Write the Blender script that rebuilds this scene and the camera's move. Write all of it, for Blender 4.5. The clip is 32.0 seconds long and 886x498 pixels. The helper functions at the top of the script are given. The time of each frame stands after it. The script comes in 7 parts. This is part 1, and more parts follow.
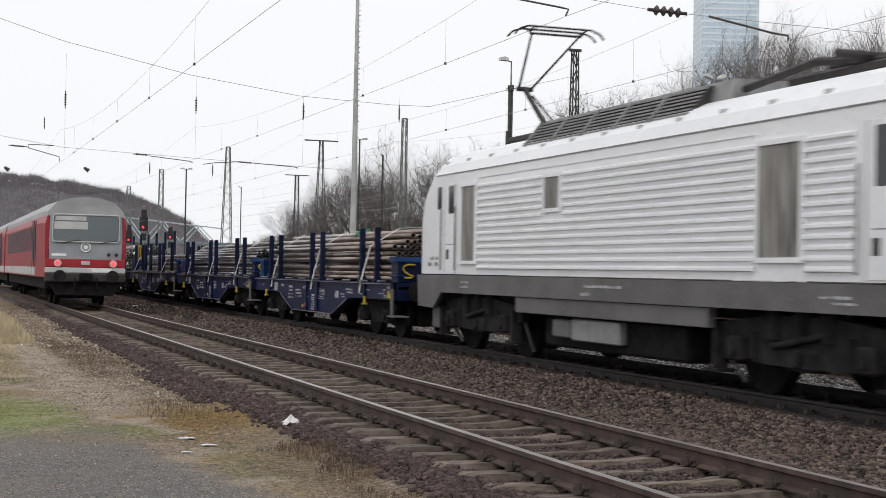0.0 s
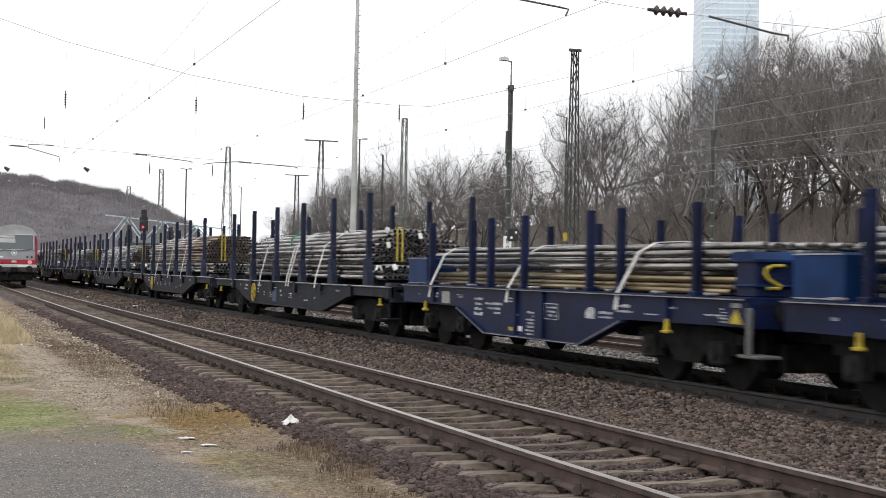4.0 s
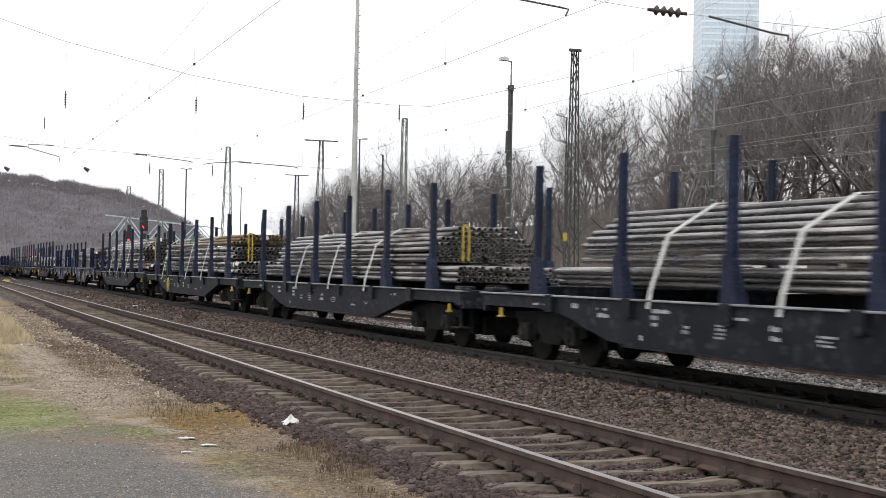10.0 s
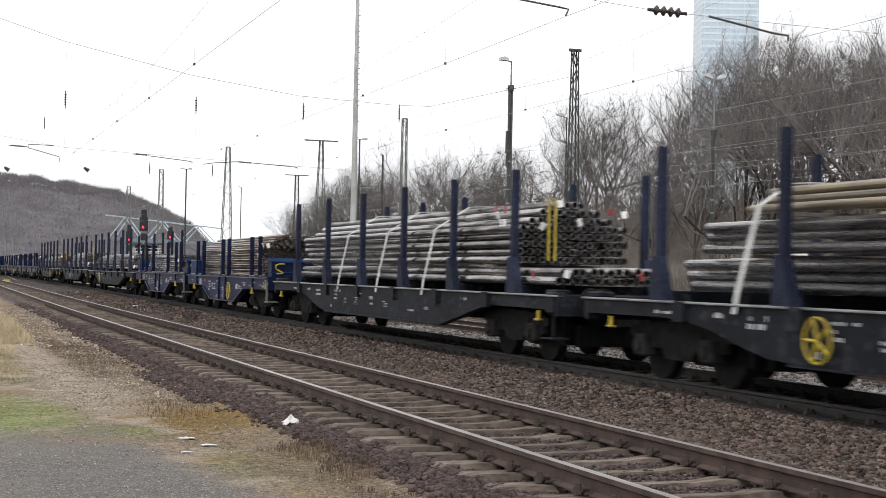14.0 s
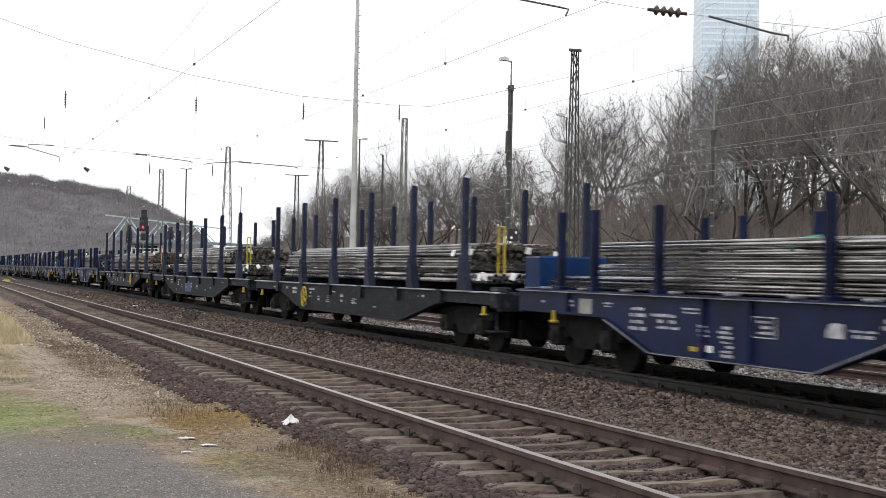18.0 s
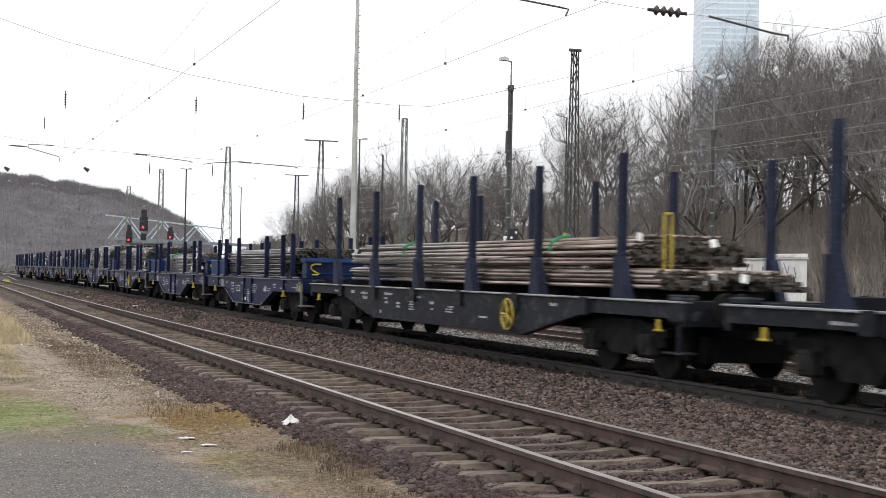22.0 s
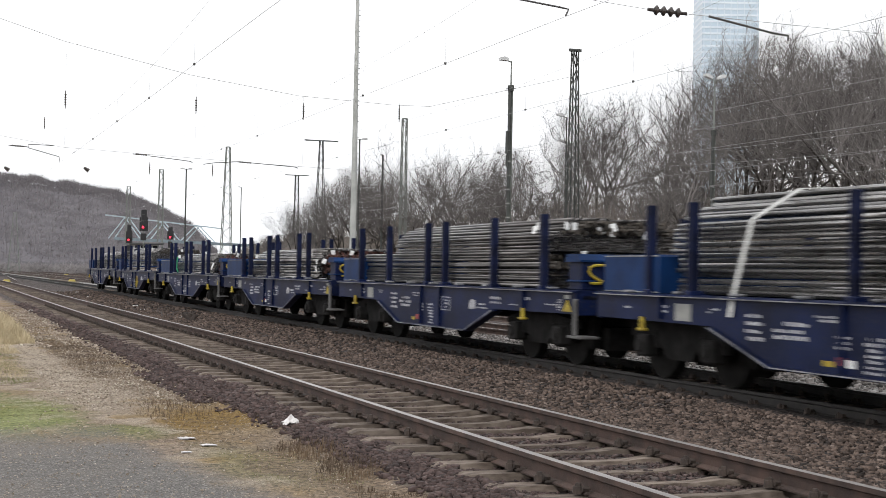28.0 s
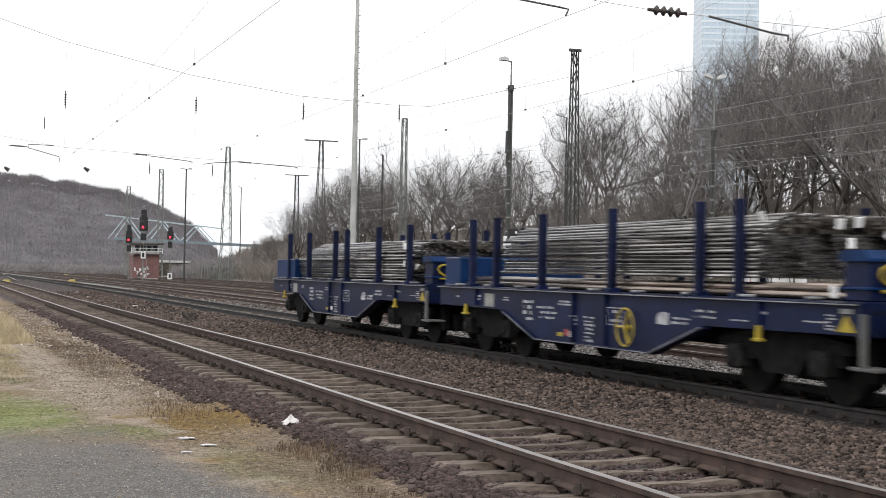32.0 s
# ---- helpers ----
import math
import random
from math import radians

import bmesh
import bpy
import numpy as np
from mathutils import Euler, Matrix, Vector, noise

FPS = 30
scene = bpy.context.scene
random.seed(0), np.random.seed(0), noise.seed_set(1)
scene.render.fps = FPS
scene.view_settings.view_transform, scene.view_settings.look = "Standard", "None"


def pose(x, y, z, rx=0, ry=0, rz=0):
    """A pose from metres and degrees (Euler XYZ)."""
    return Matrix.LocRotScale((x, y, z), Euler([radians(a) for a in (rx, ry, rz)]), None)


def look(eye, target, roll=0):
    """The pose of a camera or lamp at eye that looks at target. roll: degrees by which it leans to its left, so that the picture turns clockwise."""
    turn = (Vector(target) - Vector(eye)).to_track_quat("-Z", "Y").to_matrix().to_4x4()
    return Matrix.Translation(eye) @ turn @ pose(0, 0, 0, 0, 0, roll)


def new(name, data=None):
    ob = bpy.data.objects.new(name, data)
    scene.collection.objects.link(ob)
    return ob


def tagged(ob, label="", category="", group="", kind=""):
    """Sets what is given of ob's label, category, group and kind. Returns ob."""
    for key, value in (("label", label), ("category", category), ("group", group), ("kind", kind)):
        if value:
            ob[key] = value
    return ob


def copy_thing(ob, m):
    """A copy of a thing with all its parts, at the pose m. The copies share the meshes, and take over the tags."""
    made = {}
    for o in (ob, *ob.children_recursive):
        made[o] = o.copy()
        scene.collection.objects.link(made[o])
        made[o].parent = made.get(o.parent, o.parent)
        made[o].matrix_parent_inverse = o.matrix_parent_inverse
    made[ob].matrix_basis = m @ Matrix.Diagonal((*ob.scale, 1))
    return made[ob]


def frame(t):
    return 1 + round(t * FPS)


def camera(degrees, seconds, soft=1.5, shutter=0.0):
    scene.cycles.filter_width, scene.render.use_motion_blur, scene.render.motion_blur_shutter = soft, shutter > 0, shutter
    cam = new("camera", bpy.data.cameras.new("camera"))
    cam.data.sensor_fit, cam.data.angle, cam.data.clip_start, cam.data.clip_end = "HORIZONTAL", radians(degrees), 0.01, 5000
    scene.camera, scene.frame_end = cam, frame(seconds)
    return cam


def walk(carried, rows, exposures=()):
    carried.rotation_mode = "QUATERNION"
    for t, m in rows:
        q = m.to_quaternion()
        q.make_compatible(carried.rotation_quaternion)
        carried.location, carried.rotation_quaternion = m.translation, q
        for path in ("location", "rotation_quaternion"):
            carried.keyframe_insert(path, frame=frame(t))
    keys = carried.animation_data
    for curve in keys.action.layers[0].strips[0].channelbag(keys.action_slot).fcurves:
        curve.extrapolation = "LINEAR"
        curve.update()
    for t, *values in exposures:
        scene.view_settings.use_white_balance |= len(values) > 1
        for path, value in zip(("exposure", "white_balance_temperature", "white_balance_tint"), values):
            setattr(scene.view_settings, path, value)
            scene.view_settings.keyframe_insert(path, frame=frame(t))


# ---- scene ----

# ---------- camera ----------
EYE = Vector((0.0, 0.0, 1.335))
YAW, PITCH = radians(19.54), radians(0.954)
AIM = EYE + Vector((math.sin(YAW) * math.cos(PITCH), math.cos(YAW) * math.cos(PITCH), math.sin(PITCH)))
cam = camera(33.64, 32.0, soft=0.85, shutter=0.4)
walk(cam, [(0.0, look(EYE, AIM, 1.1)), (32.0, look(EYE, AIM, 1.1))],
     exposures=[(0.0, -1.08), (1.1, -1.08), (1.9, -0.70), (32.0, -0.70)])

# ---------- sky, sun, exposure ----------
world = bpy.data.worlds.new("overcast_sky")
scene.world = world
world.use_nodes = True
wn, wl = world.node_tree.nodes, world.node_tree.links
sky = wn.new("ShaderNodeTexSky")
sky.sky_type, sky.sun_disc = "NISHITA", False
sky.sun_elevation, sky.sun_rotation = radians(42), radians(215)
sky.dust_density, sky.ozone_density = 6.0, 1.0
grey = wn.new("ShaderNodeHueSaturation")
grey.inputs["Saturation"].default_value = 0.12
cloud = wn.new("ShaderNodeMix")
cloud.data_type = "RGBA"
cloud.inputs[0].default_value = 0.88
cloud.inputs[7].default_value = (15.0, 15.2, 15.6, 1)
wl.new(sky.outputs[0], grey.inputs["Color"])
wl.new(grey.outputs[0], cloud.inputs[6])
wl.new(cloud.outputs[2], wn["Background"].inputs[0])
wn["Background"].inputs[1].default_value = 0.148
sun = new("sun", bpy.data.lights.new("sun", "SUN"))
sun.data.energy, sun.data.angle, sun.data.color = 1.4, radians(18), (1.0, 0.97, 0.93)
sun.matrix_world = look((0, 0, 60), (35, 45, 0))


# ---------- materials ----------
def mat(name, c1, c2=None, rough=0.7, metal=0.0, scale=6.0, fine=60.0, bump=0.2, c3=None, spread=(0.35, 0.65), rnd=0.0, space="Object", stretch=(1, 1, 1), spec=0.5, dist=0.01):
    """Two scales of colour variation, roughness wear and a fine relief."""
    m = bpy.data.materials.new(name)
    m.use_nodes = True
    n, l = m.node_tree.nodes, m.node_tree.links
    b = n["Principled BSDF"]
    c2 = c2 or tuple(v * 0.75 for v in c1)
    tc = n.new("ShaderNodeTexCoord")
    mp = n.new("ShaderNodeMapping")
    mp.inputs["Scale"].default_value = stretch
    l.new(tc.outputs[space], mp.inputs[0])
    oi = n.new("ShaderNodeObjectInfo")
    ad = n.new("ShaderNodeVectorMath")
    sc = n.new("ShaderNodeMath")
    sc.operation, sc.inputs[1].default_value = "MULTIPLY", 37.0
    l.new(oi.outputs["Random"], sc.inputs[0])
    l.new(mp.outputs[0], ad.inputs[0])
    l.new(sc.outputs[0], ad.inputs[1])
    n1 = n.new("ShaderNodeTexNoise")
    n1.inputs["Scale"].default_value, n1.inputs["Detail"].default_value = scale, 5
    n2 = n.new("ShaderNodeTexNoise")
    n2.inputs["Scale"].default_value, n2.inputs["Detail"].default_value = fine, 3
    l.new(ad.outputs[0], n1.inputs[0])
    l.new(ad.outputs[0], n2.inputs[0])
    r = n.new("ShaderNodeValToRGB")
    r.color_ramp.elements[0].position, r.color_ramp.elements[1].position = spread
    r.color_ramp.elements[0].color, r.color_ramp.elements[1].color = (*c2, 1), (*c1, 1)
    l.new(n1.outputs[0], r.inputs[0])
    out = r.outputs[0]
    if c3:
        mx = n.new("ShaderNodeMix")
        mx.data_type = "RGBA"
        r3 = n.new("ShaderNodeValToRGB")
        r3.color_ramp.elements[0].position, r3.color_ramp.elements[1].position = 0.55, 0.68
        l.new(n2.outputs[0], r3.inputs[0])
        l.new(r3.outputs[0], mx.inputs[0])
        l.new(out, mx.inputs[6])
        mx.inputs[7].default_value = (*c3, 1)
        out = mx.outputs[2]
    if rnd:
        hs = n.new("ShaderNodeHueSaturation")
        mr = n.new("ShaderNodeMapRange")
        mr.inputs[3].default_value, mr.inputs[4].default_value = 1 - rnd, 1 + rnd
        l.new(oi.outputs["Random"], mr.inputs[0])
        l.new(mr.outputs[0], hs.inputs["Value"])
        l.new(out, hs.inputs["Color"])
        out = hs.outputs[0]
    l.new(out, b.inputs["Base Color"])
    rr = n.new("ShaderNodeMapRange")
    rr.inputs[3].default_value, rr.inputs[4].default_value = max(0.05, rough - 0.12), min(1, rough + 0.12)
    l.new(n2.outputs[0], rr.inputs[0])
    l.new(rr.outputs[0], b.inputs["Roughness"])
    b.inputs["Metallic"].default_value = metal
    b.inputs["Specular IOR Level"].default_value = spec
    if bump:
        bp = n.new("ShaderNodeBump")
        bp.inputs["Strength"].default_value, bp.inputs["Distance"].default_value = bump, dist
        l.new(n2.outputs[0], bp.inputs["Height"])
        l.new(bp.outputs[0], b.inputs["Normal"])
    return m


def glow(name, colour, strength):
    m = bpy.data.materials.new(name)
    m.use_nodes = True
    b = m.node_tree.nodes["Principled BSDF"]
    b.inputs["Base Color"].default_value = (*colour, 1)
    b.inputs["Emission Color"].default_value = (*colour, 1)
    b.inputs["Emission Strength"].default_value = strength
    return m


def glass(name, colour, rough=0.08):
    m = bpy.data.materials.new(name)
    m.use_nodes = True
    b = m.node_tree.nodes["Principled BSDF"]
    b.inputs["Base Color"].default_value = (*colour, 1)
    b.inputs["Roughness"].default_value = rough
    b.inputs["IOR"].default_value = 1.5
    return m


M_RUSTRAIL = mat("rusty_rail_side", (0.095, 0.060, 0.048), (0.050, 0.034, 0.029), 0.85, 0.1, 5, 80, 0.4)
M_RAILTOP = mat("worn_rail_head", (0.30, 0.268, 0.250), (0.17, 0.148, 0.135), 0.36, 0.6, 2, 40, 0.05, stretch=(8, 0.3, 8))
M_RAILDULL = mat("dull_rail_head", (0.10, 0.094, 0.09), (0.07, 0.066, 0.063), 0.5, 0.6, 2, 40, 0.05, stretch=(8, 0.3, 8))
M_RAILDARK = mat("dark_rail_side", (0.040, 0.035, 0.033), (0.022, 0.020, 0.019), 0.8, 0.1, 5, 80, 0.3)
M_RUSTEND = mat("rust_red_pipe_end", (0.085, 0.032, 0.024), (0.045, 0.02, 0.016), 0.85, 0, 8, 50, 0.3)
M_SLEEPER = mat("weathered_concrete_sleeper", (0.205, 0.167, 0.138), (0.090, 0.069, 0.056), 0.92, 0, 4, 40, 0.5, rnd=0.25, stretch=(1.5, 4, 4), spec=0.2, spread=(0.35, 0.65))
M_FASTEN = mat("rusty_fastening", (0.075, 0.055, 0.045), (0.04, 0.032, 0.028), 0.85, 0.3, 12, 90, 0.4)
M_BLUE = mat("blue_wagon_paint", (0.0070, 0.0145, 0.060), (0.0042, 0.0072, 0.027), 0.45, 0, 1.4, 20, 0.1, c3=(0.016, 0.020, 0.042), rnd=0.12, spec=0.14)
M_BLUELIGHT = mat("bright_blue_paint", (0.006, 0.032, 0.115), (0.004, 0.018, 0.064), 0.48, 0, 2, 30, 0.1, spec=0.12)
M_STAKE = mat("dark_blue_stake_paint", (0.010, 0.0145, 0.046), (0.006, 0.008, 0.022), 0.58, 0, 5, 40, 0.1, rnd=0.2, spec=0.1)
M_STAKEDUST = mat("dusty_blue_stake_paint", (0.016, 0.0215, 0.046), (0.009, 0.012, 0.026), 0.6, 0, 3, 30, 0.1, c3=(0.042, 0.044, 0.055), rnd=0.2, spec=0.12)
M_BLACK = mat("grimy_black_wagon_paint", (0.0125, 0.0143, 0.0205), (0.0055, 0.0064, 0.0098), 0.62, 0, 1.3, 7, 0.15, c3=(0.040, 0.042, 0.048), rnd=0.15, spec=0.16)
M_BOGIE = mat("brake_dust_bogie", (0.016, 0.015, 0.0145), (0.0055, 0.0052, 0.005), 0.88, 0.0, 6, 60, 0.3, spec=0.16)
M_WHEEL = mat("worn_steel_wheel", (0.016, 0.015, 0.014), (0.006, 0.0055, 0.005), 0.85, 0.0, 6, 60, 0.2, spec=0.12)
M_WHITEMARK = mat("white_stencil", (0.50, 0.50, 0.52), (0.13, 0.13, 0.16), 0.6, 0, 7, 60, 0, spread=(0.30, 0.60))
M_YELLOW = mat("yellow_fitting", (0.47, 0.36, 0.025), (0.30, 0.21, 0.02), 0.5, 0, 8, 60, 0.1)
M_STRAP = mat("white_strap", (0.68, 0.68, 0.66), (0.5, 0.5, 0.48), 0.7, 0, 8, 90, 0.2)
M_TAG = mat("white_paper_tag", (0.8, 0.8, 0.79), (0.7, 0.7, 0.7), 0.7, 0, 8, 90, 0.1)
M_REDTAG = mat("red_paint_mark", (0.36, 0.07, 0.07), (0.24, 0.05, 0.05), 0.7, 0, 8, 90, 0.1)
M_PIPEBROWN = mat("rust_brown_pipe", (0.36, 0.30, 0.262), (0.12, 0.095, 0.082), 0.30, 0.85, 2.2, 26, 0.15, rnd=0.25, stretch=(5, 0.4, 5))
M_PIPEGREY = mat("grey_mill_scale_pipe", (0.37, 0.355, 0.345), (0.12, 0.114, 0.11), 0.28, 0.9, 2.2, 26, 0.15, rnd=0.3, stretch=(5, 0.4, 5))
M_PIPEOLIVE = mat("olive_brown_pipe", (0.34, 0.27, 0.17), (0.15, 0.115, 0.07), 0.36, 0.7, 2.2, 26, 0.15, rnd=0.25, stretch=(5, 0.4, 5))
M_PIPEDARK = mat("dark_steel_pipe", (0.43, 0.41, 0.405), (0.085, 0.08, 0.078), 0.27, 0.9, 2.2, 26, 0.15, rnd=0.35, stretch=(5, 0.4, 5))
M_RODDARK = mat("dull_dark_rod", (0.26, 0.247, 0.242), (0.085, 0.08, 0.078), 0.34, 0.85, 2.2, 26, 0.15, rnd=0.35, stretch=(5, 0.4, 5))
# near-black colour stands in for the shade inside hollow pipe ends
M_BORE = mat("shaded_pipe_bore", (0.022, 0.019, 0.017), (0.012, 0.011, 0.01), 0.9, 0, 6, 60, 0.1)
M_LOCOWHITE = mat("white_loco_paint", (0.82, 0.83, 0.85), (0.75, 0.76, 0.78), 0.35, 0, 0.8, 14, 0.04, c3=(0.72, 0.72, 0.72))
M_LOCOGREY = mat("grey_loco_skirt", (0.125, 0.122, 0.120), (0.085, 0.082, 0.080), 0.55, 0, 1.5, 20, 0.1, c3=(0.15, 0.145, 0.14))
M_LOCOBOGIE = mat("dusty_grey_bogie", (0.029, 0.0275, 0.0268), (0.013, 0.0125, 0.012), 0.9, 0, 5, 40, 0.3, spec=0.15)
M_ROOFGEAR = mat("sooty_roof_gear", (0.05, 0.045, 0.042), (0.028, 0.026, 0.025), 0.7, 0.2, 5, 40, 0.2)
M_LOUVRE = mat("grey_vent_slat", (0.30, 0.30, 0.30), (0.2, 0.2, 0.2), 0.5, 0.4, 5, 40, 0.1)
M_GRILLE = mat("dusty_window_grille", (0.30, 0.29, 0.27), (0.09, 0.08, 0.07), 0.45, 0.2, 2.2, 80, 0.2, stretch=(1, 6, 0.6))
M_DARKGLASS = glass("dark_cab_glass", (0.02, 0.022, 0.025))
M_RED = mat("traffic_red_paint", (0.34, 0.011, 0.022), (0.25, 0.010, 0.019), 0.4, 0, 2, 20, 0.05)
M_DMUGREY = mat("grey_front_paint", (0.30, 0.32, 0.34), (0.25, 0.26, 0.28), 0.45, 0, 2, 20, 0.05)
M_DMUROOF = mat("light_grey_roof", (0.40, 0.405, 0.41), (0.30, 0.30, 0.305), 0.6, 0, 1, 12, 0.1)
M_DMULIGHT = mat("pale_grey_stripe", (0.52, 0.53, 0.52), (0.42, 0.43, 0.42), 0.5, 0, 2, 20, 0.05)
M_DMUGLASS = glass("railcar_glass", (0.13, 0.15, 0.16), 0.1)
M_TAIL = glow("tail_light", (1.0, 0.05, 0.06), 4.0)
M_SIGRED = glow("signal_red", (1.0, 0.03, 0.06), 5.0)
M_GALV = mat("galvanised_lattice", (0.24, 0.255, 0.235), (0.16, 0.17, 0.155), 0.7, 0.3, 2, 20, 0.2)
M_MASTWHITE = mat("pale_concrete_mast", (0.48, 0.49, 0.47), (0.36, 0.37, 0.35), 0.8, 0, 2, 20, 0.2)
M_MASTDARK = mat("dark_lattice_steel", (0.085, 0.088, 0.082), (0.05, 0.052, 0.05), 0.75, 0.3, 2, 20, 0.2)
M_PALEPLATE = mat("pale_batten_plate", (0.34, 0.34, 0.32), (0.24, 0.24, 0.23), 0.7, 0.1, 5, 30, 0.1)
M_MASTGREEN = mat("grey_green_mast_paint", (0.11, 0.12, 0.105), (0.07, 0.077, 0.068), 0.75, 0.1, 3, 30, 0.1)
# wires painted pale for the sky glare that washes them out
M_WIRE = mat("glare_paled_wire", (0.40, 0.40, 0.39), (0.30, 0.30, 0.29), 0.6, 0.1, 2, 20, 0)
M_WIREDARK = mat("dark_wire", (0.12, 0.115, 0.11), (0.08, 0.077, 0.074), 0.6, 0.3, 2, 20, 0)
M_INSUL = mat("brown_insulator", (0.055, 0.04, 0.035), (0.035, 0.028, 0.025), 0.35, 0, 8, 30, 0)
M_LAMPHEAD = mat("pale_lamp_housing", (0.62, 0.63, 0.62), (0.5, 0.5, 0.5), 0.5, 0, 4, 30, 0)
M_SIGBLACK = mat("black_signal_board", (0.018, 0.018, 0.02), (0.012, 0.012, 0.013), 0.55, 0, 4, 30, 0.05)
M_BRICK = mat("red_brick_wall", (0.22, 0.115, 0.105), (0.155, 0.085, 0.08), 0.9, 0, 1.2, 14, 0.2)
M_HUT = mat("whitewashed_concrete", (0.74, 0.73, 0.71), (0.56, 0.55, 0.53), 0.85, 0, 1.5, 20, 0.2)
M_PALEPANEL = mat("pale_cabin_panel", (0.45, 0.44, 0.42), (0.35, 0.34, 0.33), 0.7, 0, 1.2, 14, 0.1)
M_ROOFDARK = mat("dark_flat_roof", (0.12, 0.12, 0.12), (0.08, 0.08, 0.08), 0.9, 0, 1, 12, 0.1)
M_BRIDGE = mat("pale_blue_bridge_paint", (0.44, 0.52, 0.56), (0.33, 0.41, 0.45), 0.6, 0, 1, 12, 0.05)
M_BRIDGEDARK = mat("grey_blue_deck_paint", (0.20, 0.25, 0.28), (0.15, 0.19, 0.21), 0.7, 0, 1, 12, 0.05)
M_BARK = mat("grey_brown_bark", (0.085, 0.076, 0.068), (0.042, 0.037, 0.033), 0.95, 0, 2, 25, 0.5, rnd=0.25, spec=0.1)
M_TWIG = mat("bare_twigs", (0.195, 0.179, 0.172), (0.096, 0.087, 0.083), 0.95, 0, 0.7, 10, 0, rnd=0.35, spec=0.1)
# distance haze is mixed into the hill's grey base colour
M_HILLSIDE = mat("haze_tinted_hillside", (0.165, 0.155, 0.165), (0.105, 0.098, 0.105), 0.95, 0, 0.10, 1.1, 0.0, c3=(0.19, 0.18, 0.19), space="Object", spec=0.0)
M_BRUSH = mat("brown_undergrowth", (0.28, 0.245, 0.215), (0.15, 0.13, 0.115), 0.95, 0, 0.6, 6, 0, spec=0.1)
M_DRYGRASS = mat("dry_straw_grass", (0.56, 0.47, 0.31), (0.40, 0.33, 0.21), 0.85, 0, 3, 20, 0)
M_GREENGRASS = mat("short_green_grass", (0.12, 0.15, 0.040), (0.20, 0.18, 0.08), 0.85, 0, 1.5, 20, 0)
M_LITTER = mat("white_litter", (0.74, 0.72, 0.71), (0.5, 0.47, 0.46), 0.7, 0, 20, 90, 0.2)
M_FENCE = mat("old_grey_fence", (0.16, 0.16, 0.14), (0.10, 0.10, 0.09), 0.9, 0, 2, 20, 0.1)
M_LEAFLITTER = mat("brown_leaf_litter", (0.11, 0.085, 0.062), (0.055, 0.045, 0.036), 0.95, 0, 0.5, 5, 0.3)
M_CLUMP = mat("rusty_brown_lump", (0.06, 0.045, 0.038), (0.035, 0.028, 0.025), 0.9, 0, 8, 40, 0.4)
M_YELLOWSTONE = mat("yellow_marker_paint", (0.6, 0.5, 0.12), (0.5, 0.4, 0.1), 0.8, 0, 8, 40, 0.1)


def stone_mat(name, dark, light):
    """Loose stone whose shade differs from piece to piece."""
    m = bpy.data.materials.new(name)
    m.use_nodes = True
    n, l = m.node_tree.nodes, m.node_tree.links
    g, r = n.new("ShaderNodeNewGeometry"), n.new("ShaderNodeValToRGB")
    r.color_ramp.elements[0].color, r.color_ramp.elements[1].color = (*dark, 1), (*light, 1)
    e = r.color_ramp.elements.new(0.9)
    e.color = (light[0] * 0.72, light[1] * 0.68, light[2] * 0.66, 1)
    l.new(g.outputs["Random Per Island"], r.inputs[0])
    l.new(r.outputs[0], n["Principled BSDF"].inputs["Base Color"])
    n["Principled BSDF"].inputs["Roughness"].default_value = 0.9
    n["Principled BSDF"].inputs["Specular IOR Level"].default_value = 0.3
    return m


M_STONEDARK = stone_mat("dark_ballast_stone", (0.037, 0.027, 0.0255), (0.136, 0.099, 0.093))
M_STONEPALE = stone_mat("brown_ballast_stone", (0.021, 0.016, 0.0138), (0.215, 0.166, 0.140))
M_STONEGREY = stone_mat("clean_grey_ballast", (0.05, 0.047, 0.045), (0.33, 0.315, 0.305))
M_PEBBLE = stone_mat("verge_pebble", (0.17, 0.135, 0.10), (0.58, 0.52, 0.44))
# pale tone paints the light caught along wagon edges, with some scuffing
M_EDGE = mat("scuffed_edge_highlight", (0.34, 0.34, 0.35), (0.12, 0.12, 0.13), 0.5, 0.3, 1.5, 30, 0.1)


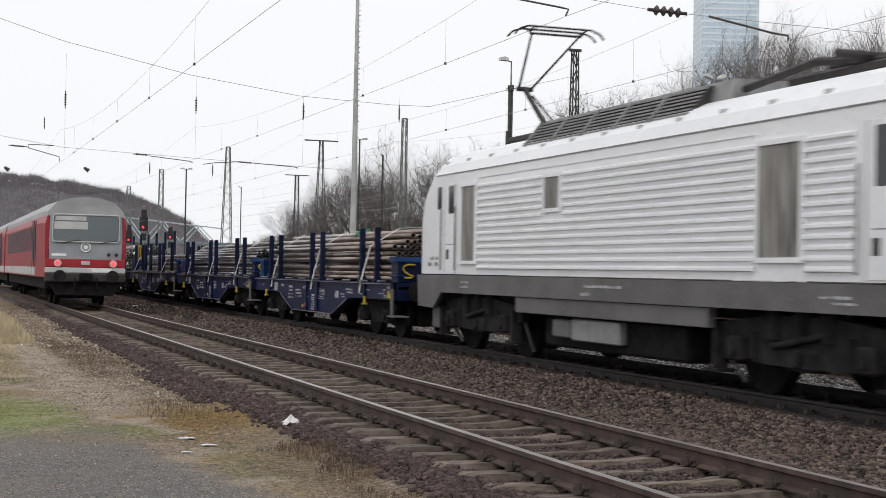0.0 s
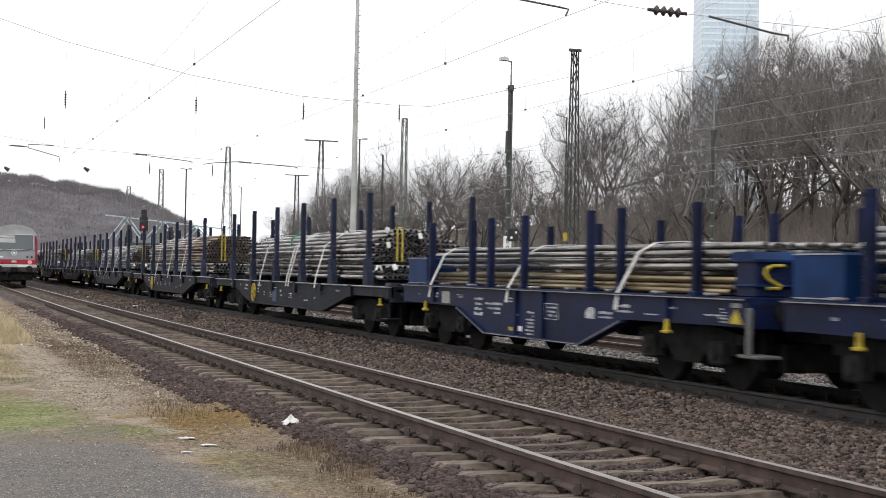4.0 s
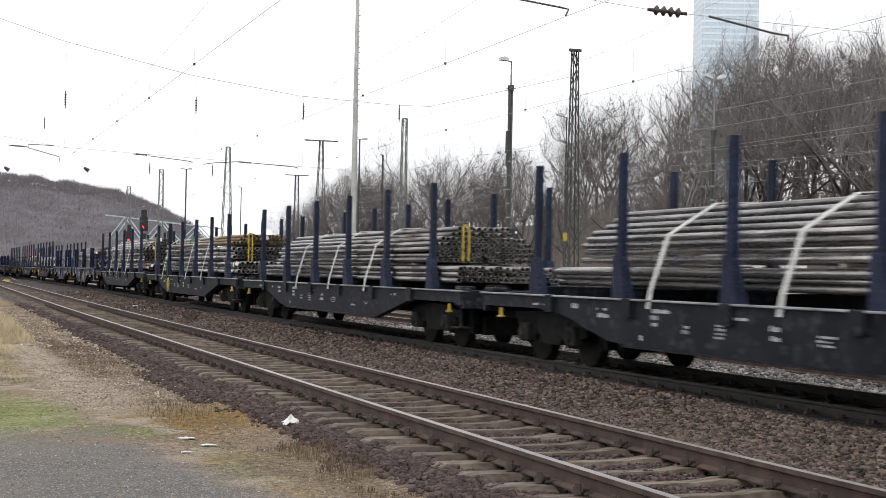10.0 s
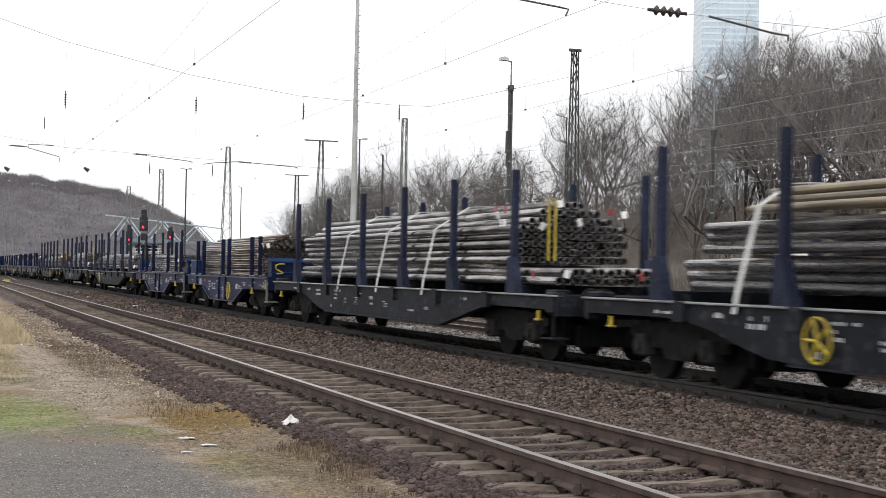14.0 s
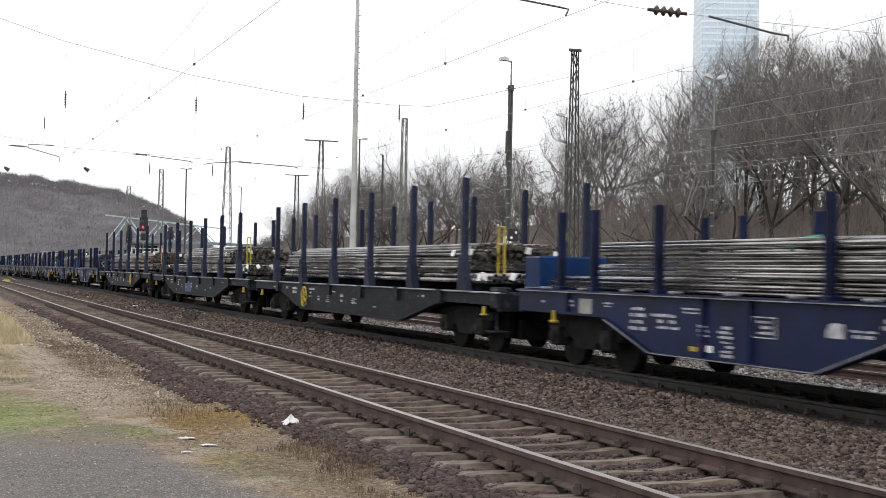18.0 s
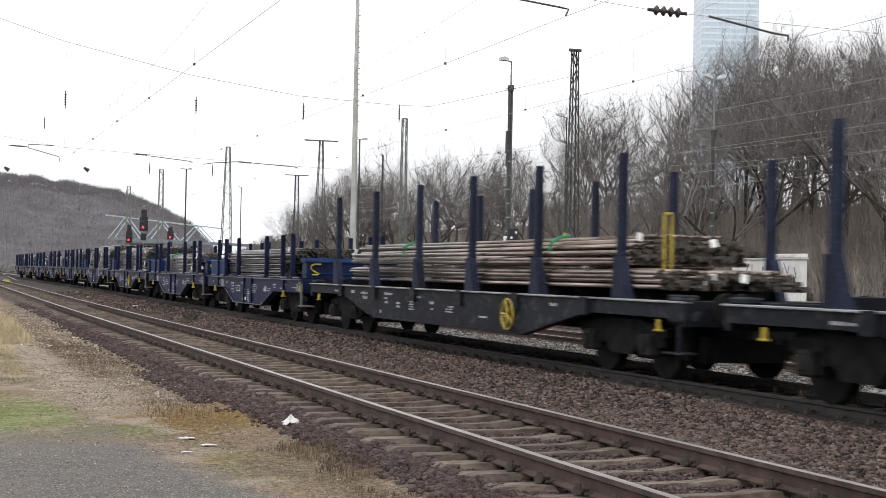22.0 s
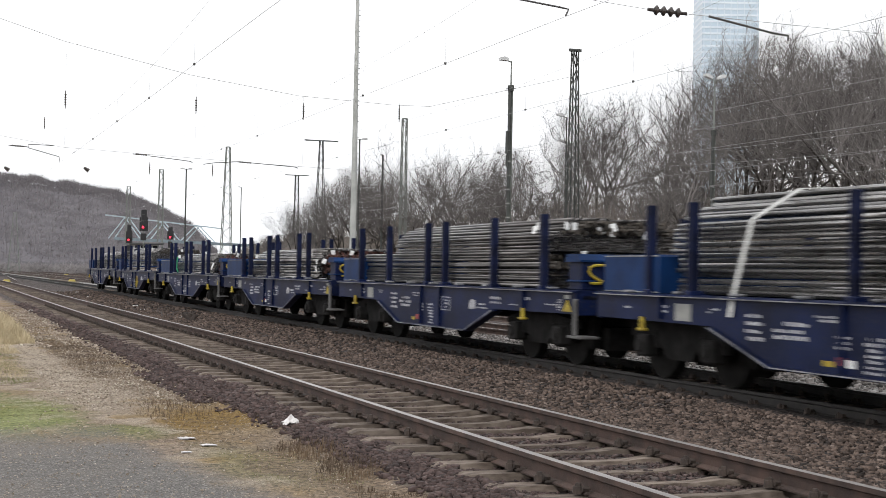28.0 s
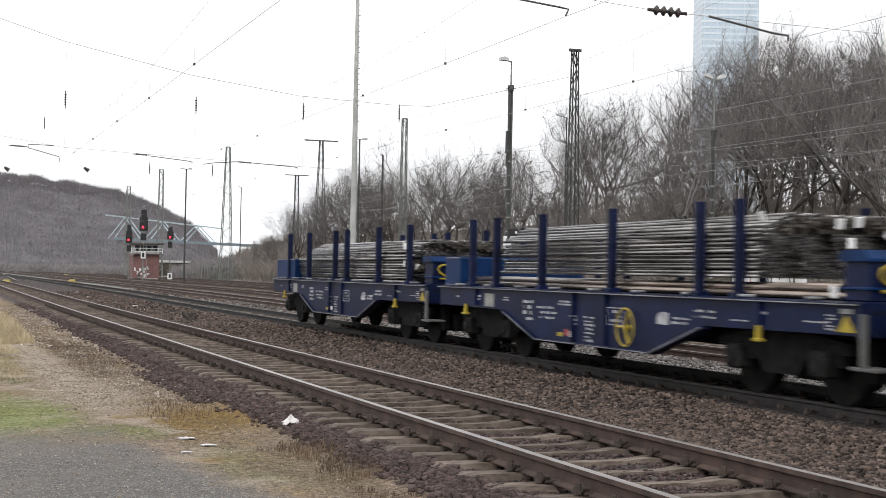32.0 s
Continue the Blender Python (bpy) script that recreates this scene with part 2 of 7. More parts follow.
# ---------- mesh tools ----------
class Shape:
    """Collects simple solids into one mesh."""

    def __init__(self):
        self.v, self.f, self.mi = [], [], []

    def add(self, verts, faces, mi=0):
        o = len(self.v)
        self.v += [tuple(p) for p in verts]
        self.f += [tuple(i + o for i in f) for f in faces]
        self.mi += [mi] * len(faces)
        return self

    def box(self, lo, hi, bev=0.0, mi=0):
        (x0, y0, z0), (x1, y1, z1) = lo, hi
        if bev <= 0:
            v = [(x, y, z) for x in (x0, x1) for y in (y0, y1) for z in (z0, z1)]
            return self.add(v, [(0, 1, 3, 2), (4, 6, 7, 5), (0, 4, 5, 1), (2, 3, 7, 6), (0, 2, 6, 4), (1, 5, 7, 3)], mi)
        b = min(bev, (x1 - x0) / 2.1, (y1 - y0) / 2.1, (z1 - z0) / 2.1)
        v, ids = [], {}
        for i, x in enumerate((x0, x1)):
            for j, y in enumerate((y0, y1)):
                for k, z in enumerate((z0, z1)):
                    sx, sy, sz = b * (1 - 2 * i), b * (1 - 2 * j), b * (1 - 2 * k)
                    for a, p in enumerate(((x, y + sy, z + sz), (x + sx, y, z + sz), (x + sx, y + sy, z))):
                        ids[i, j, k, a] = len(v)
                        v.append(p)
        g = lambda i, j, k, a: ids[i, j, k, a]
        f = []
        for i in (0, 1):
            q = [g(i, 0, 0, 0), g(i, 1, 0, 0), g(i, 1, 1, 0), g(i, 0, 1, 0)]
            f.append(q if i else q[::-1])
            q = [g(0, i, 0, 1), g(0, i, 1, 1), g(1, i, 1, 1), g(1, i, 0, 1)]
            f.append(q if i else q[::-1])
            q = [g(0, 0, i, 2), g(1, 0, i, 2), g(1, 1, i, 2), g(0, 1, i, 2)]
            f.append(q if i else q[::-1])
        for p in (0, 1):
            for q in (0, 1):
                f.append((g(p, q, 0, 0), g(p, q, 1, 0), g(p, q, 1, 1), g(p, q, 0, 1)))
                f.append((g(p, 0, q, 0), g(p, 1, q, 0), g(p, 1, q, 2), g(p, 0, q, 2)))
                f.append((g(0, p, q, 1), g(1, p, q, 1), g(1, p, q, 2), g(0, p, q, 2)))
        for i in (0, 1):
            for j in (0, 1):
                for k in (0, 1):
                    f.append((g(i, j, k, 0), g(i, j, k, 1), g(i, j, k, 2)))
        return self.add(v, f, mi)

    def tube(self, a, b, r0, r1=None, n=8, cap=True, mi=0):
        a, b = Vector(a), Vector(b)
        r1 = r0 if r1 is None else r1
        d = (b - a)
        if d.length < 1e-6:
            return self
        d.normalize()
        u = d.orthogonal().normalized()
        w = d.cross(u)
        v = []
        for p, r in ((a, r0), (b, r1)):
            for i in range(n):
                t = 2 * math.pi * i / n
                v.append(p + (u * math.cos(t) + w * math.sin(t)) * r)
        f = [(i, (i + 1) % n, n + (i + 1) % n, n + i) for i in range(n)]
        if cap:
            f += [tuple(range(n))[::-1], tuple(range(n, 2 * n))]
        return self.add(v, f, mi)

    def path(self, pts, r, n=6, mi=0):
        pts = [Vector(q) for q in pts]
        v, f = [], []
        ref = None
        for i, q in enumerate(pts):
            d = (pts[min(i + 1, len(pts) - 1)] - pts[max(i - 1, 0)]).normalized()
            u = d.orthogonal().normalized() if ref is None else (ref - d * ref.dot(d)).normalized()
            ref = u
            w = d.cross(u)
            v += [q + (u * math.cos(2 * math.pi * k / n) + w * math.sin(2 * math.pi * k / n)) * r for k in range(n)]
        for i in range(len(pts) - 1):
            f += [(i * n + k, i * n + (k + 1) % n, i * n + n + (k + 1) % n, i * n + n + k) for k in range(n)]
        f += [tuple(range(n))[::-1], tuple(range(len(v) - n, len(v)))]
        return self.add(v, f, mi)

    def ring(self, c, r, thick, axis="x", n=20, mi=0):
        pts = []
        for k in range(n + 1):
            a = 2 * math.pi * k / n
            u, w = r * math.cos(a), r * math.sin(a)
            pts.append({"x": (c[0], c[1] + u, c[2] + w), "y": (c[0] + u, c[1], c[2] + w)}[axis])
        return self.path(pts, thick, 6, mi)

    def bar(self, a, b, w, h, mi=0):
        """A square bar from a to b."""
        a, b = Vector(a), Vector(b)
        d = (b - a).normalized()
        u = d.cross(Vector((0, 0, 1)))
        u = Vector((1, 0, 0)) if u.length < 1e-3 else u.normalized()
        z = u.cross(d)
        v = [p + u * (sx * w / 2) + z * (sz * h / 2) for p in (a, b) for sx, sz in ((-1, -1), (1, -1), (1, 1), (-1, 1))]
        return self.add(v, [(0, 1, 2, 3), (7, 6, 5, 4), (0, 4, 5, 1), (1, 5, 6, 2), (2, 6, 7, 3), (3, 7, 4, 0)], mi)

    def prism(self, poly, lo, hi, axis="x", mi=0):
        """A polygon pushed along an axis: its pairs are (y, z), (x, z) or (x, y)."""
        put = {"x": lambda p, t: (t, p[0], p[1]), "y": lambda p, t: (p[0], t, p[1]), "z": lambda p, t: (p[0], p[1], t)}[axis]
        n = len(poly)
        v = [put(p, lo) for p in poly] + [put(p, hi) for p in poly]
        f = [(i, (i + 1) % n, n + (i + 1) % n, n + i) for i in range(n)]
        f += [tuple(range(n))[::-1], tuple(range(n, 2 * n))]
        return self.add(v, f, mi)

    def mesh(self, name, *mats, smooth=False):
        me = bpy.data.meshes.new(name)
        me.from_pydata(self.v, [], self.f)
        for m in mats:
            me.materials.append(m)
        if len(mats) > 1:
            me.polygons.foreach_set("material_index", self.mi)
        bm = bmesh.new()
        bm.from_mesh(me)
        bmesh.ops.recalc_face_normals(bm, faces=bm.faces)
        bm.to_mesh(me)
        bm.free()
        if smooth:
            me.shade_smooth()
        return me


def part(name, shape, material, parent, label=""):
    """Links a shape (or a mesh) as one mesh object under its thing."""
    me = shape if isinstance(shape, bpy.types.Mesh) else shape.mesh(name, *(material if isinstance(material, tuple) else (material,)))
    ob = new(name, me)
    ob.parent = parent
    return tagged(ob, label)


def thing(name, label, category, group="", kind="", at=None):
    ob = new(name)
    ob.empty_display_size = 0.2
    if at is not None:
        ob.matrix_basis = at
    return tagged(ob, label, category, group, kind)


def solo(name, shape, material, label, category, group="", kind="", at=None):
    me = shape if isinstance(shape, bpy.types.Mesh) else shape.mesh(name, *(material if isinstance(material, tuple) else (material,)))
    ob = new(name, me)
    if at is not None:
        ob.matrix_basis = at
    return tagged(ob, label, category, group, kind)


# ---------- line of the tracks: straight ----------
NEAR, FAR = 5.096, 10.5          # track centres
FAR_RAIL = -0.055                # rail top of the goods track; the near track's is 0


def rise(y):
    """The line climbs a little beyond the path."""
    u = min(1.0, max(0.0, (y - 35) / 70.0))
    return 0.13 * u * u * (3 - 2 * u)


def on_track(x, y, z):
    """The pose of a vehicle whose middle is y metres along the line."""
    return pose(x, y, z + rise(y))


# ---------- ground ----------
def profile(x):
    """Height of the ground across the line."""
    pts = [(-400, -0.4), (-3, -0.34), (2.4, -0.30), (3.3, -0.29), (3.66, -0.215), (3.95, -0.195), (4.08, -0.222), (6.12, -0.222), (6.28, -0.20), (6.6, -0.21), (7.3, -0.32), (8.1, -0.32), (8.9, -0.20), (9.68, -0.185), (9.82, -0.235), (11.2, -0.235), (11.3, -0.19), (12.0, -0.22), (12.7, -0.33),
           (13.5, -0.27), (20.7, -0.27), (22, -0.32), (38, -0.35), (42, 0.2), (49, 2.2), (60, 6.4), (75, 8.6), (110, 10.5), (3000, 11.0)]
    for (a, za), (b, zb) in zip(pts[:-1], pts[1:]):
        if x <= b:
            return za + (zb - za) * (x - a) / (b - a)
    return pts[-1][1]


def ground_z(x, y):
    u = x
    z = profile(u)
    if u > 38:
        # the embankment dies away along the line
        k = min(1.0, max(0.0, (y - 225) / 70.0))
        z = -0.35 + (z + 0.35) * (1 - k * k * (3 - 2 * k) * 0.95)
    z += rise(y)
    z += 0.018 * noise.noise(Vector((x * 1.3, y * 1.3, 0))) + 0.03 * noise.noise(Vector((x * 0.25, y * 0.25, 3)))
    if u < 3.0:
        z += 0.02 * noise.noise(Vector((x * 4, y * 4, 7)))
    return z


def spaced(stops):
    out = []
    for a, b, n in stops:
        out += [a + (b - a) * i / n for i in range(n)]
    return out + [stops[-1][1]]


def make_ground():
    xs = spaced([(-600, -20, 12), (-20, -2, 12), (-2, 7, 90), (7, 24, 70), (24, 60, 24), (60, 900, 20)])
    ys = spaced([(-300, -5, 12), (-5, 5, 10), (5, 30, 150), (30, 80, 90), (80, 250, 50), (250, 2500, 30)])
    v = [(x, y, ground_z(x, y)) for y in ys for x in xs]
    w = len(xs)
    f = [(j * w + i, j * w + i + 1, (j + 1) * w + i + 1, (j + 1) * w + i) for j in range(len(ys) - 1) for i in range(w - 1)]
    me = bpy.data.meshes.new("ground")
    me.from_pydata(v, [], f)
    me.shade_smooth()
    me.materials.append(ground_material())
    return tagged(new("ground", me), "asphalt path, mossy verge and grey-brown ballast beds", "ground", kind="structure")


def ground_material():
    m = bpy.data.materials.new("railway_ground")
    m.use_nodes = True
    n, l = m.node_tree.nodes, m.node_tree.links
    b = n["Principled BSDF"]
    tc = n.new("ShaderNodeTexCoord")
    sep = n.new("ShaderNodeSeparateXYZ")
    l.new(tc.outputs["Object"], sep.inputs[0])

    def tex(scale, detail=4, rough=0.55):
        t = n.new("ShaderNodeTexNoise")
        t.inputs["Scale"].default_value, t.inputs["Detail"].default_value, t.inputs["Roughness"].default_value = scale, detail, rough
        l.new(tc.outputs["Object"], t.inputs[0])
        return t.outputs[0]

    def math_(op, a, c=None, clamp=False):
        q = n.new("ShaderNodeMath")
        q.operation, q.use_clamp = op, clamp
        for i, s in enumerate((a, c)):
            if s is None:
                continue
            if isinstance(s, (int, float)):
                q.inputs[i].default_value = s
            else:
                l.new(s, q.inputs[i])
        return q.outputs[0]

    def ramp(src, p0, c0, p1, c1):
        r = n.new("ShaderNodeValToRGB")
        r.color_ramp.elements[0].position, r.color_ramp.elements[1].position = p0, p1
        r.color_ramp.elements[0].color, r.color_ramp.elements[1].color = (*c0, 1), (*c1, 1)
        l.new(src, r.inputs[0])
        return r.outputs[0]

    def step(src, a, c):
        r = n.new("ShaderNodeMapRange")
        r.interpolation_type = "SMOOTHSTEP"
        r.inputs[1].default_value, r.inputs[2].default_value = a, c
        l.new(src, r.inputs[0])
        return r.outputs[0]

    def mix(fac, a, c):
        q = n.new("ShaderNodeMix")
        q.data_type = "RGBA"
        l.new(fac, q.inputs[0])
        l.new(a, q.inputs[6])
        l.new(c, q.inputs[7])
        return q.outputs[2]

    big, mid, fine, grit = tex(0.35), tex(1.6, 5), tex(21, 6, 0.68), tex(70, 3)
    vor = n.new("ShaderNodeTexVoronoi")
    vor.inputs["Scale"].default_value = 19
    l.new(tc.outputs["Object"], vor.inputs[0])
    vsep = n.new("ShaderNodeSeparateColor")
    l.new(vor.outputs["Color"], vsep.inputs[0])
    stones = ramp(vsep.outputs[0], 0.0, (0.062, 0.048, 0.045), 1.0, (0.160, 0.126, 0.115))
    stones = mix(step(vor.outputs["Distance"], 0.35, 0.65), stones, ramp(grit, 0, (0.02, 0.017, 0.016), 1, (0.04, 0.035, 0.033)))
    dirt = ramp(fine, 0.40, (0.066, 0.045, 0.032), 0.60, (0.28, 0.208, 0.150))
    pale = ramp(grit, 0.38, (0.15, 0.118, 0.088), 0.60, (0.47, 0.40, 0.315))
    moss = ramp(fine, 0.38, (0.066, 0.066, 0.028), 0.62, (0.21, 0.200, 0.085))
    straw = ramp(fine, 0.38, (0.10, 0.064, 0.030), 0.62, (0.29, 0.205, 0.105))
    chips = n.new("ShaderNodeTexVoronoi")
    chips.inputs["Scale"].default_value = 62
    l.new(tc.outputs["Object"], chips.inputs[0])
    csep = n.new("ShaderNodeSeparateColor")
    l.new(chips.outputs["Color"], csep.inputs[0])
    tar = mix(step(csep.outputs[1], 0.55, 1.0), ramp(grit, 0.40, (0.072, 0.067, 0.063), 0.60, (0.155, 0.144, 0.134)), ramp(csep.outputs[0], 0.2, (0.13, 0.122, 0.114), 1.0, (0.34, 0.32, 0.295)))
    tar = mix(step(big, 0.42, 0.62), tar, mix(step(fine, 0.42, 0.58), tar, ramp(grit, 0.4, (0.12, 0.10, 0.085), 0.6, (0.24, 0.21, 0.18))))
    rough = math_("ADD", math_("MULTIPLY", math_("SUBTRACT", mid, 0.5), 2.2), math_("MULTIPLY", math_("SUBTRACT", fine, 0.5), 1.6))

    def patch(cx, cy, rx, ry, strong=1.0):
        """A ragged oval of growth or gravel."""
        dx = math_("DIVIDE", math_("SUBTRACT", sep.outputs[0], cx), rx)
        dy = math_("DIVIDE", math_("SUBTRACT", sep.outputs[1], cy), ry)
        r = math_("SQRT", math_("ADD", math_("MULTIPLY", dx, dx), math_("MULTIPLY", dy, dy)))
        return math_("MULTIPLY", math_("SUBTRACT", 1.0, step(math_("ADD", r, rough), 0.5, 1.4)), strong)

    verge = mix(step(mid, 0.46, 0.62), dirt, pale)
    verge = mix(step(tex(0.8, 4), 0.50, 0.62), verge, straw)
    twiggy = ramp(fine, 0.36, (0.042, 0.029, 0.020), 0.62, (0.22, 0.160, 0.105))
    verge = mix(patch(2.75, 27.0, 0.7, 7.0), verge, twiggy)
    verge = mix(patch(2.3, 20.5, 0.7, 4.2, 0.55), verge, pale)
    verge = mix(patch(1.9, 29.0, 0.42, 8.0, 0.7), verge, pale)
    # moss and short grass
    lawn = ramp(fine, 0.36, (0.075, 0.105, 0.026), 0.64, (0.25, 0.28, 0.090))
    verge = mix(patch(0.9, 16.9, 0.75, 2.3, 0.8), verge, lawn)
    verge = mix(patch(1.95, 15.0, 0.6, 0.55), verge, moss)
    verge = mix(patch(2.75, 12.3, 0.5, 1.6, 0.5), verge, moss)
    rust = ramp(fine, 0.36, (0.065, 0.040, 0.014), 0.62, (0.27, 0.170, 0.047))
    verge = mix(patch(2.95, 15.9, 0.62, 1.7, 0.95), verge, rust)
    verge = mix(patch(3.0, 20.5, 0.42, 3.4, 0.9), verge, twiggy)
    verge = mix(patch(3.05, 12.6, 0.35, 2.6, 0.75), verge, twiggy)
    # the path's ragged edge
    side = math_("MULTIPLY", math_("SUBTRACT", math_("ADD", sep.outputs[0], math_("MULTIPLY", sep.outputs[1], 0.135)), 3.86), 4.0)
    edge = math_("MAXIMUM", math_("SUBTRACT", sep.outputs[1], 15.1), side)
    col = mix(step(math_("ADD", edge, math_("MULTIPLY", rough, 0.9)), -1.3, 0.9), tar, verge)
    # ballast shoulder
    shoulder = math_("ADD", sep.outputs[0], math_("MULTIPLY", math_("SUBTRACT", mid, 0.5), 0.9))
    bed = step(shoulder, 3.28, 3.62)
    col = mix(bed, col, stones)
    # shade under the goods train painted near-black on its bed, cleaner grey stone beyond
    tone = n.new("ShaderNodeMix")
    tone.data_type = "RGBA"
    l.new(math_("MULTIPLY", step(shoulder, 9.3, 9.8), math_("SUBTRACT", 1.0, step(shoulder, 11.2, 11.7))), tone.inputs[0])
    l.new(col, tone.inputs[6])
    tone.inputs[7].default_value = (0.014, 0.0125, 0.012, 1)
    grey = ramp(vsep.outputs[0], 0.0, (0.12, 0.115, 0.11), 1.0, (0.36, 0.345, 0.33))
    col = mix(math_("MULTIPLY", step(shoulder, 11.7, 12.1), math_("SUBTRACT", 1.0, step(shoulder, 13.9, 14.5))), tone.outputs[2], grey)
    far = step(math_("ADD", sep.outputs[0], math_("MULTIPLY", sep.outputs[1], -0.02)), 21, 24)
    col = mix(far, col, mix(step(mid, 0.4, 0.6), ramp(fine, 0.38, (0.11, 0.095, 0.083), 0.62, (0.21, 0.185, 0.165)), ramp(big, 0.3, (0.14, 0.125, 0.11), 0.7, (0.20, 0.18, 0.16))))
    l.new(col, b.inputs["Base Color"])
    b.inputs["Roughness"].default_value = 0.92
    b.inputs["Specular IOR Level"].default_value = 0.25
    h = math_("ADD", math_("MULTIPLY", fine, 0.6), math_("MULTIPLY", grit, 0.3))
    h = math_("SUBTRACT", h, math_("MULTIPLY", math_("MULTIPLY", vor.outputs["Distance"], bed), 1.6))
    bp = n.new("ShaderNodeBump")
    bp.inputs["Strength"].default_value, bp.inputs["Distance"].default_value = 0.8, 0.03
    l.new(h, bp.inputs["Height"])
    l.new(bp.outputs[0], b.inputs["Normal"])
    return m


ground = make_ground()


# ---------- tracks ----------
RAIL_PROFILE = [(-0.036, 0), (0.036, 0), (0.036, -0.035), (0.010, -0.048), (0.010, -0.125), (0.070, -0.142), (0.070, -0.154), (-0.070, -0.154), (-0.070, -0.142), (-0.010, -0.125), (-0.010, -0.048), (-0.036, -0.035)]


def rail_mesh(x, z, y0, y1):
    ys = [y0] + [y for y in range(int(y0) + 1, int(y1)) if y > 30 and y % 6 == 0] + [y1]
    n = len(RAIL_PROFILE)
    s = Shape()
    v = [(x + px, y, z + pz + rise(y)) for y in ys for px, pz in RAIL_PROFILE]
    f, mi = [], []
    for j in range(len(ys) - 1):
        for i in range(n):
            f.append((j * n + i, j * n + (i + 1) % n, (j + 1) * n + (i + 1) % n, (j + 1) * n + i))
            mi.append(1 if i == 0 else 0)
    f.append(tuple(range(n)))
    f.append(tuple(range((len(ys) - 1) * n, len(ys) * n))[::-1])
    s.add(v, f)
    s.mi = mi + [0, 0]
    return s


def make_track(x, z, label, head, y0, y1, spacing, sleepers_to, fast_to, flank=None):
    t = thing("railway_track", label, "railway track", "parallel railway tracks", "structure")
    for k in (-0.75, 0.75):
        part("rail", rail_mesh(x + k, z, y0, y1), (flank or M_RUSTRAIL, head), t, "steel rail with worn bright head")
    # concrete sleepers with a lowered, narrower waist
    sv = []
    for sx, w, zt in ((-1.30, 0.12, -0.03), (-1.22, 0.125, 0.0), (-0.58, 0.118, 0.0), (-0.36, 0.078, -0.020), (0.36, 0.078, -0.020), (0.58, 0.118, 0.0), (1.22, 0.125, 0.0), (1.30, 0.12, -0.03)):
        sv += [(sx, -w, -0.16), (sx, w, -0.16), (sx, w * 0.80, zt), (sx, -w * 0.80, zt)]
    sf = [(j * 4 + i, j * 4 + (i + 1) % 4, j * 4 + 4 + (i + 1) % 4, j * 4 + 4 + i) for j in range(7) for i in range(4)] + [(0, 1, 2, 3), (31, 30, 29, 28)]
    sl = Shape().add(sv, sf).mesh("sleeper", M_SLEEPER)
    clip = Shape().box((-0.085, -0.06, 0), (0.085, 0.06, 0.022), 0.008)
    for k in (-0.10, 0.10):
        clip.tube((k, 0, 0.01), (k, 0, 0.045), 0.034, 0.028, 8).tube((k, 0, 0.045), (k, 0, 0.062), 0.02, 0.014, 6)
        clip.tube((k * 0.55, -0.035, 0.034), (k * 0.95, -0.035, 0.036), 0.017, 0.019, 6).tube((k * 0.55, 0.035, 0.034), (k * 0.95, 0.035, 0.036), 0.017, 0.019, 6)
    clip.v = [(x * 1.25, y * 1.35, z * 1.35) for x, y, z in clip.v]
    clip = clip.mesh("rail_fastening", M_FASTEN)
    y, i = y0 + 0.3, 0
    rng = random.Random(int(x * 10))
    while y < sleepers_to:
        s = new("sleeper", sl)
        s.parent = t
        s.matrix_basis = pose(x + rng.uniform(-0.02, 0.02), y, z + rise(y) - 0.158 + rng.uniform(-0.006, 0.004), 0, rng.uniform(-0.3, 0.3), rng.uniform(-0.5, 0.5))
        if y < fast_to:
            for k in (-0.75, 0.75):
                c = new("rail_fastening", clip)
                c.parent = s
                c.location = (k, 0, 0.004)
        y += spacing
        i += 1
    return t


make_track(NEAR, 0.0, "straight single track with worn rails on weathered sleepers", M_RAILTOP, 4, 700, 0.6, 130, 55)
make_track(FAR, FAR_RAIL, "goods track with dark rails in deep ballast", M_RAILDULL, 4, 700, 0.6, 110, 40, M_RAILDARK)
make_track(15.0, -0.1, "neighbouring station track with bright worn rails", M_RAILTOP, 8, 700, 0.62, 110, 0)
make_track(19.2, -0.1, "outer station track with bright worn rails", M_RAILTOP, 10, 700, 0.62, 110, 0)


# far tracks of the yard: their sleepers are too distant to tell apart
def far_track(x, z, y0, y1, lean):
    t = thing("railway_track", "distant yard track with worn rails", "railway track", "parallel railway tracks", "structure")
    for k in (-0.75, 0.75):
        r = part("rail", rail_mesh(k, z, y0, y1), (M_RUSTRAIL, M_RAILTOP), t, "steel rail with worn bright head")
        r.matrix_basis = Matrix(((1, lean, 0, x), (0, 1, 0, 0), (0, 0, 1, 0), (0, 0, 0, 1)))
    s = Shape()
    y = y0
    while y < min(y1, 260):
        s.box((x + lean * y - 1.25, y, z + rise(y) - 0.28), (x + lean * y + 1.25, y + 0.22, z + rise(y) - 0.16))
        y += 0.65
    tagged(part("sleepers", s, M_SLEEPER, t), kind="stuff")


far_track(24.5, -0.1, 45, 600, 0.0)
far_track(29.0, -0.1, 45, 400, 0.0)
far_track(33.2, -0.1, 45, 300, 0.0)
far_track(2.0, -0.1, 130, 300, 0.075)


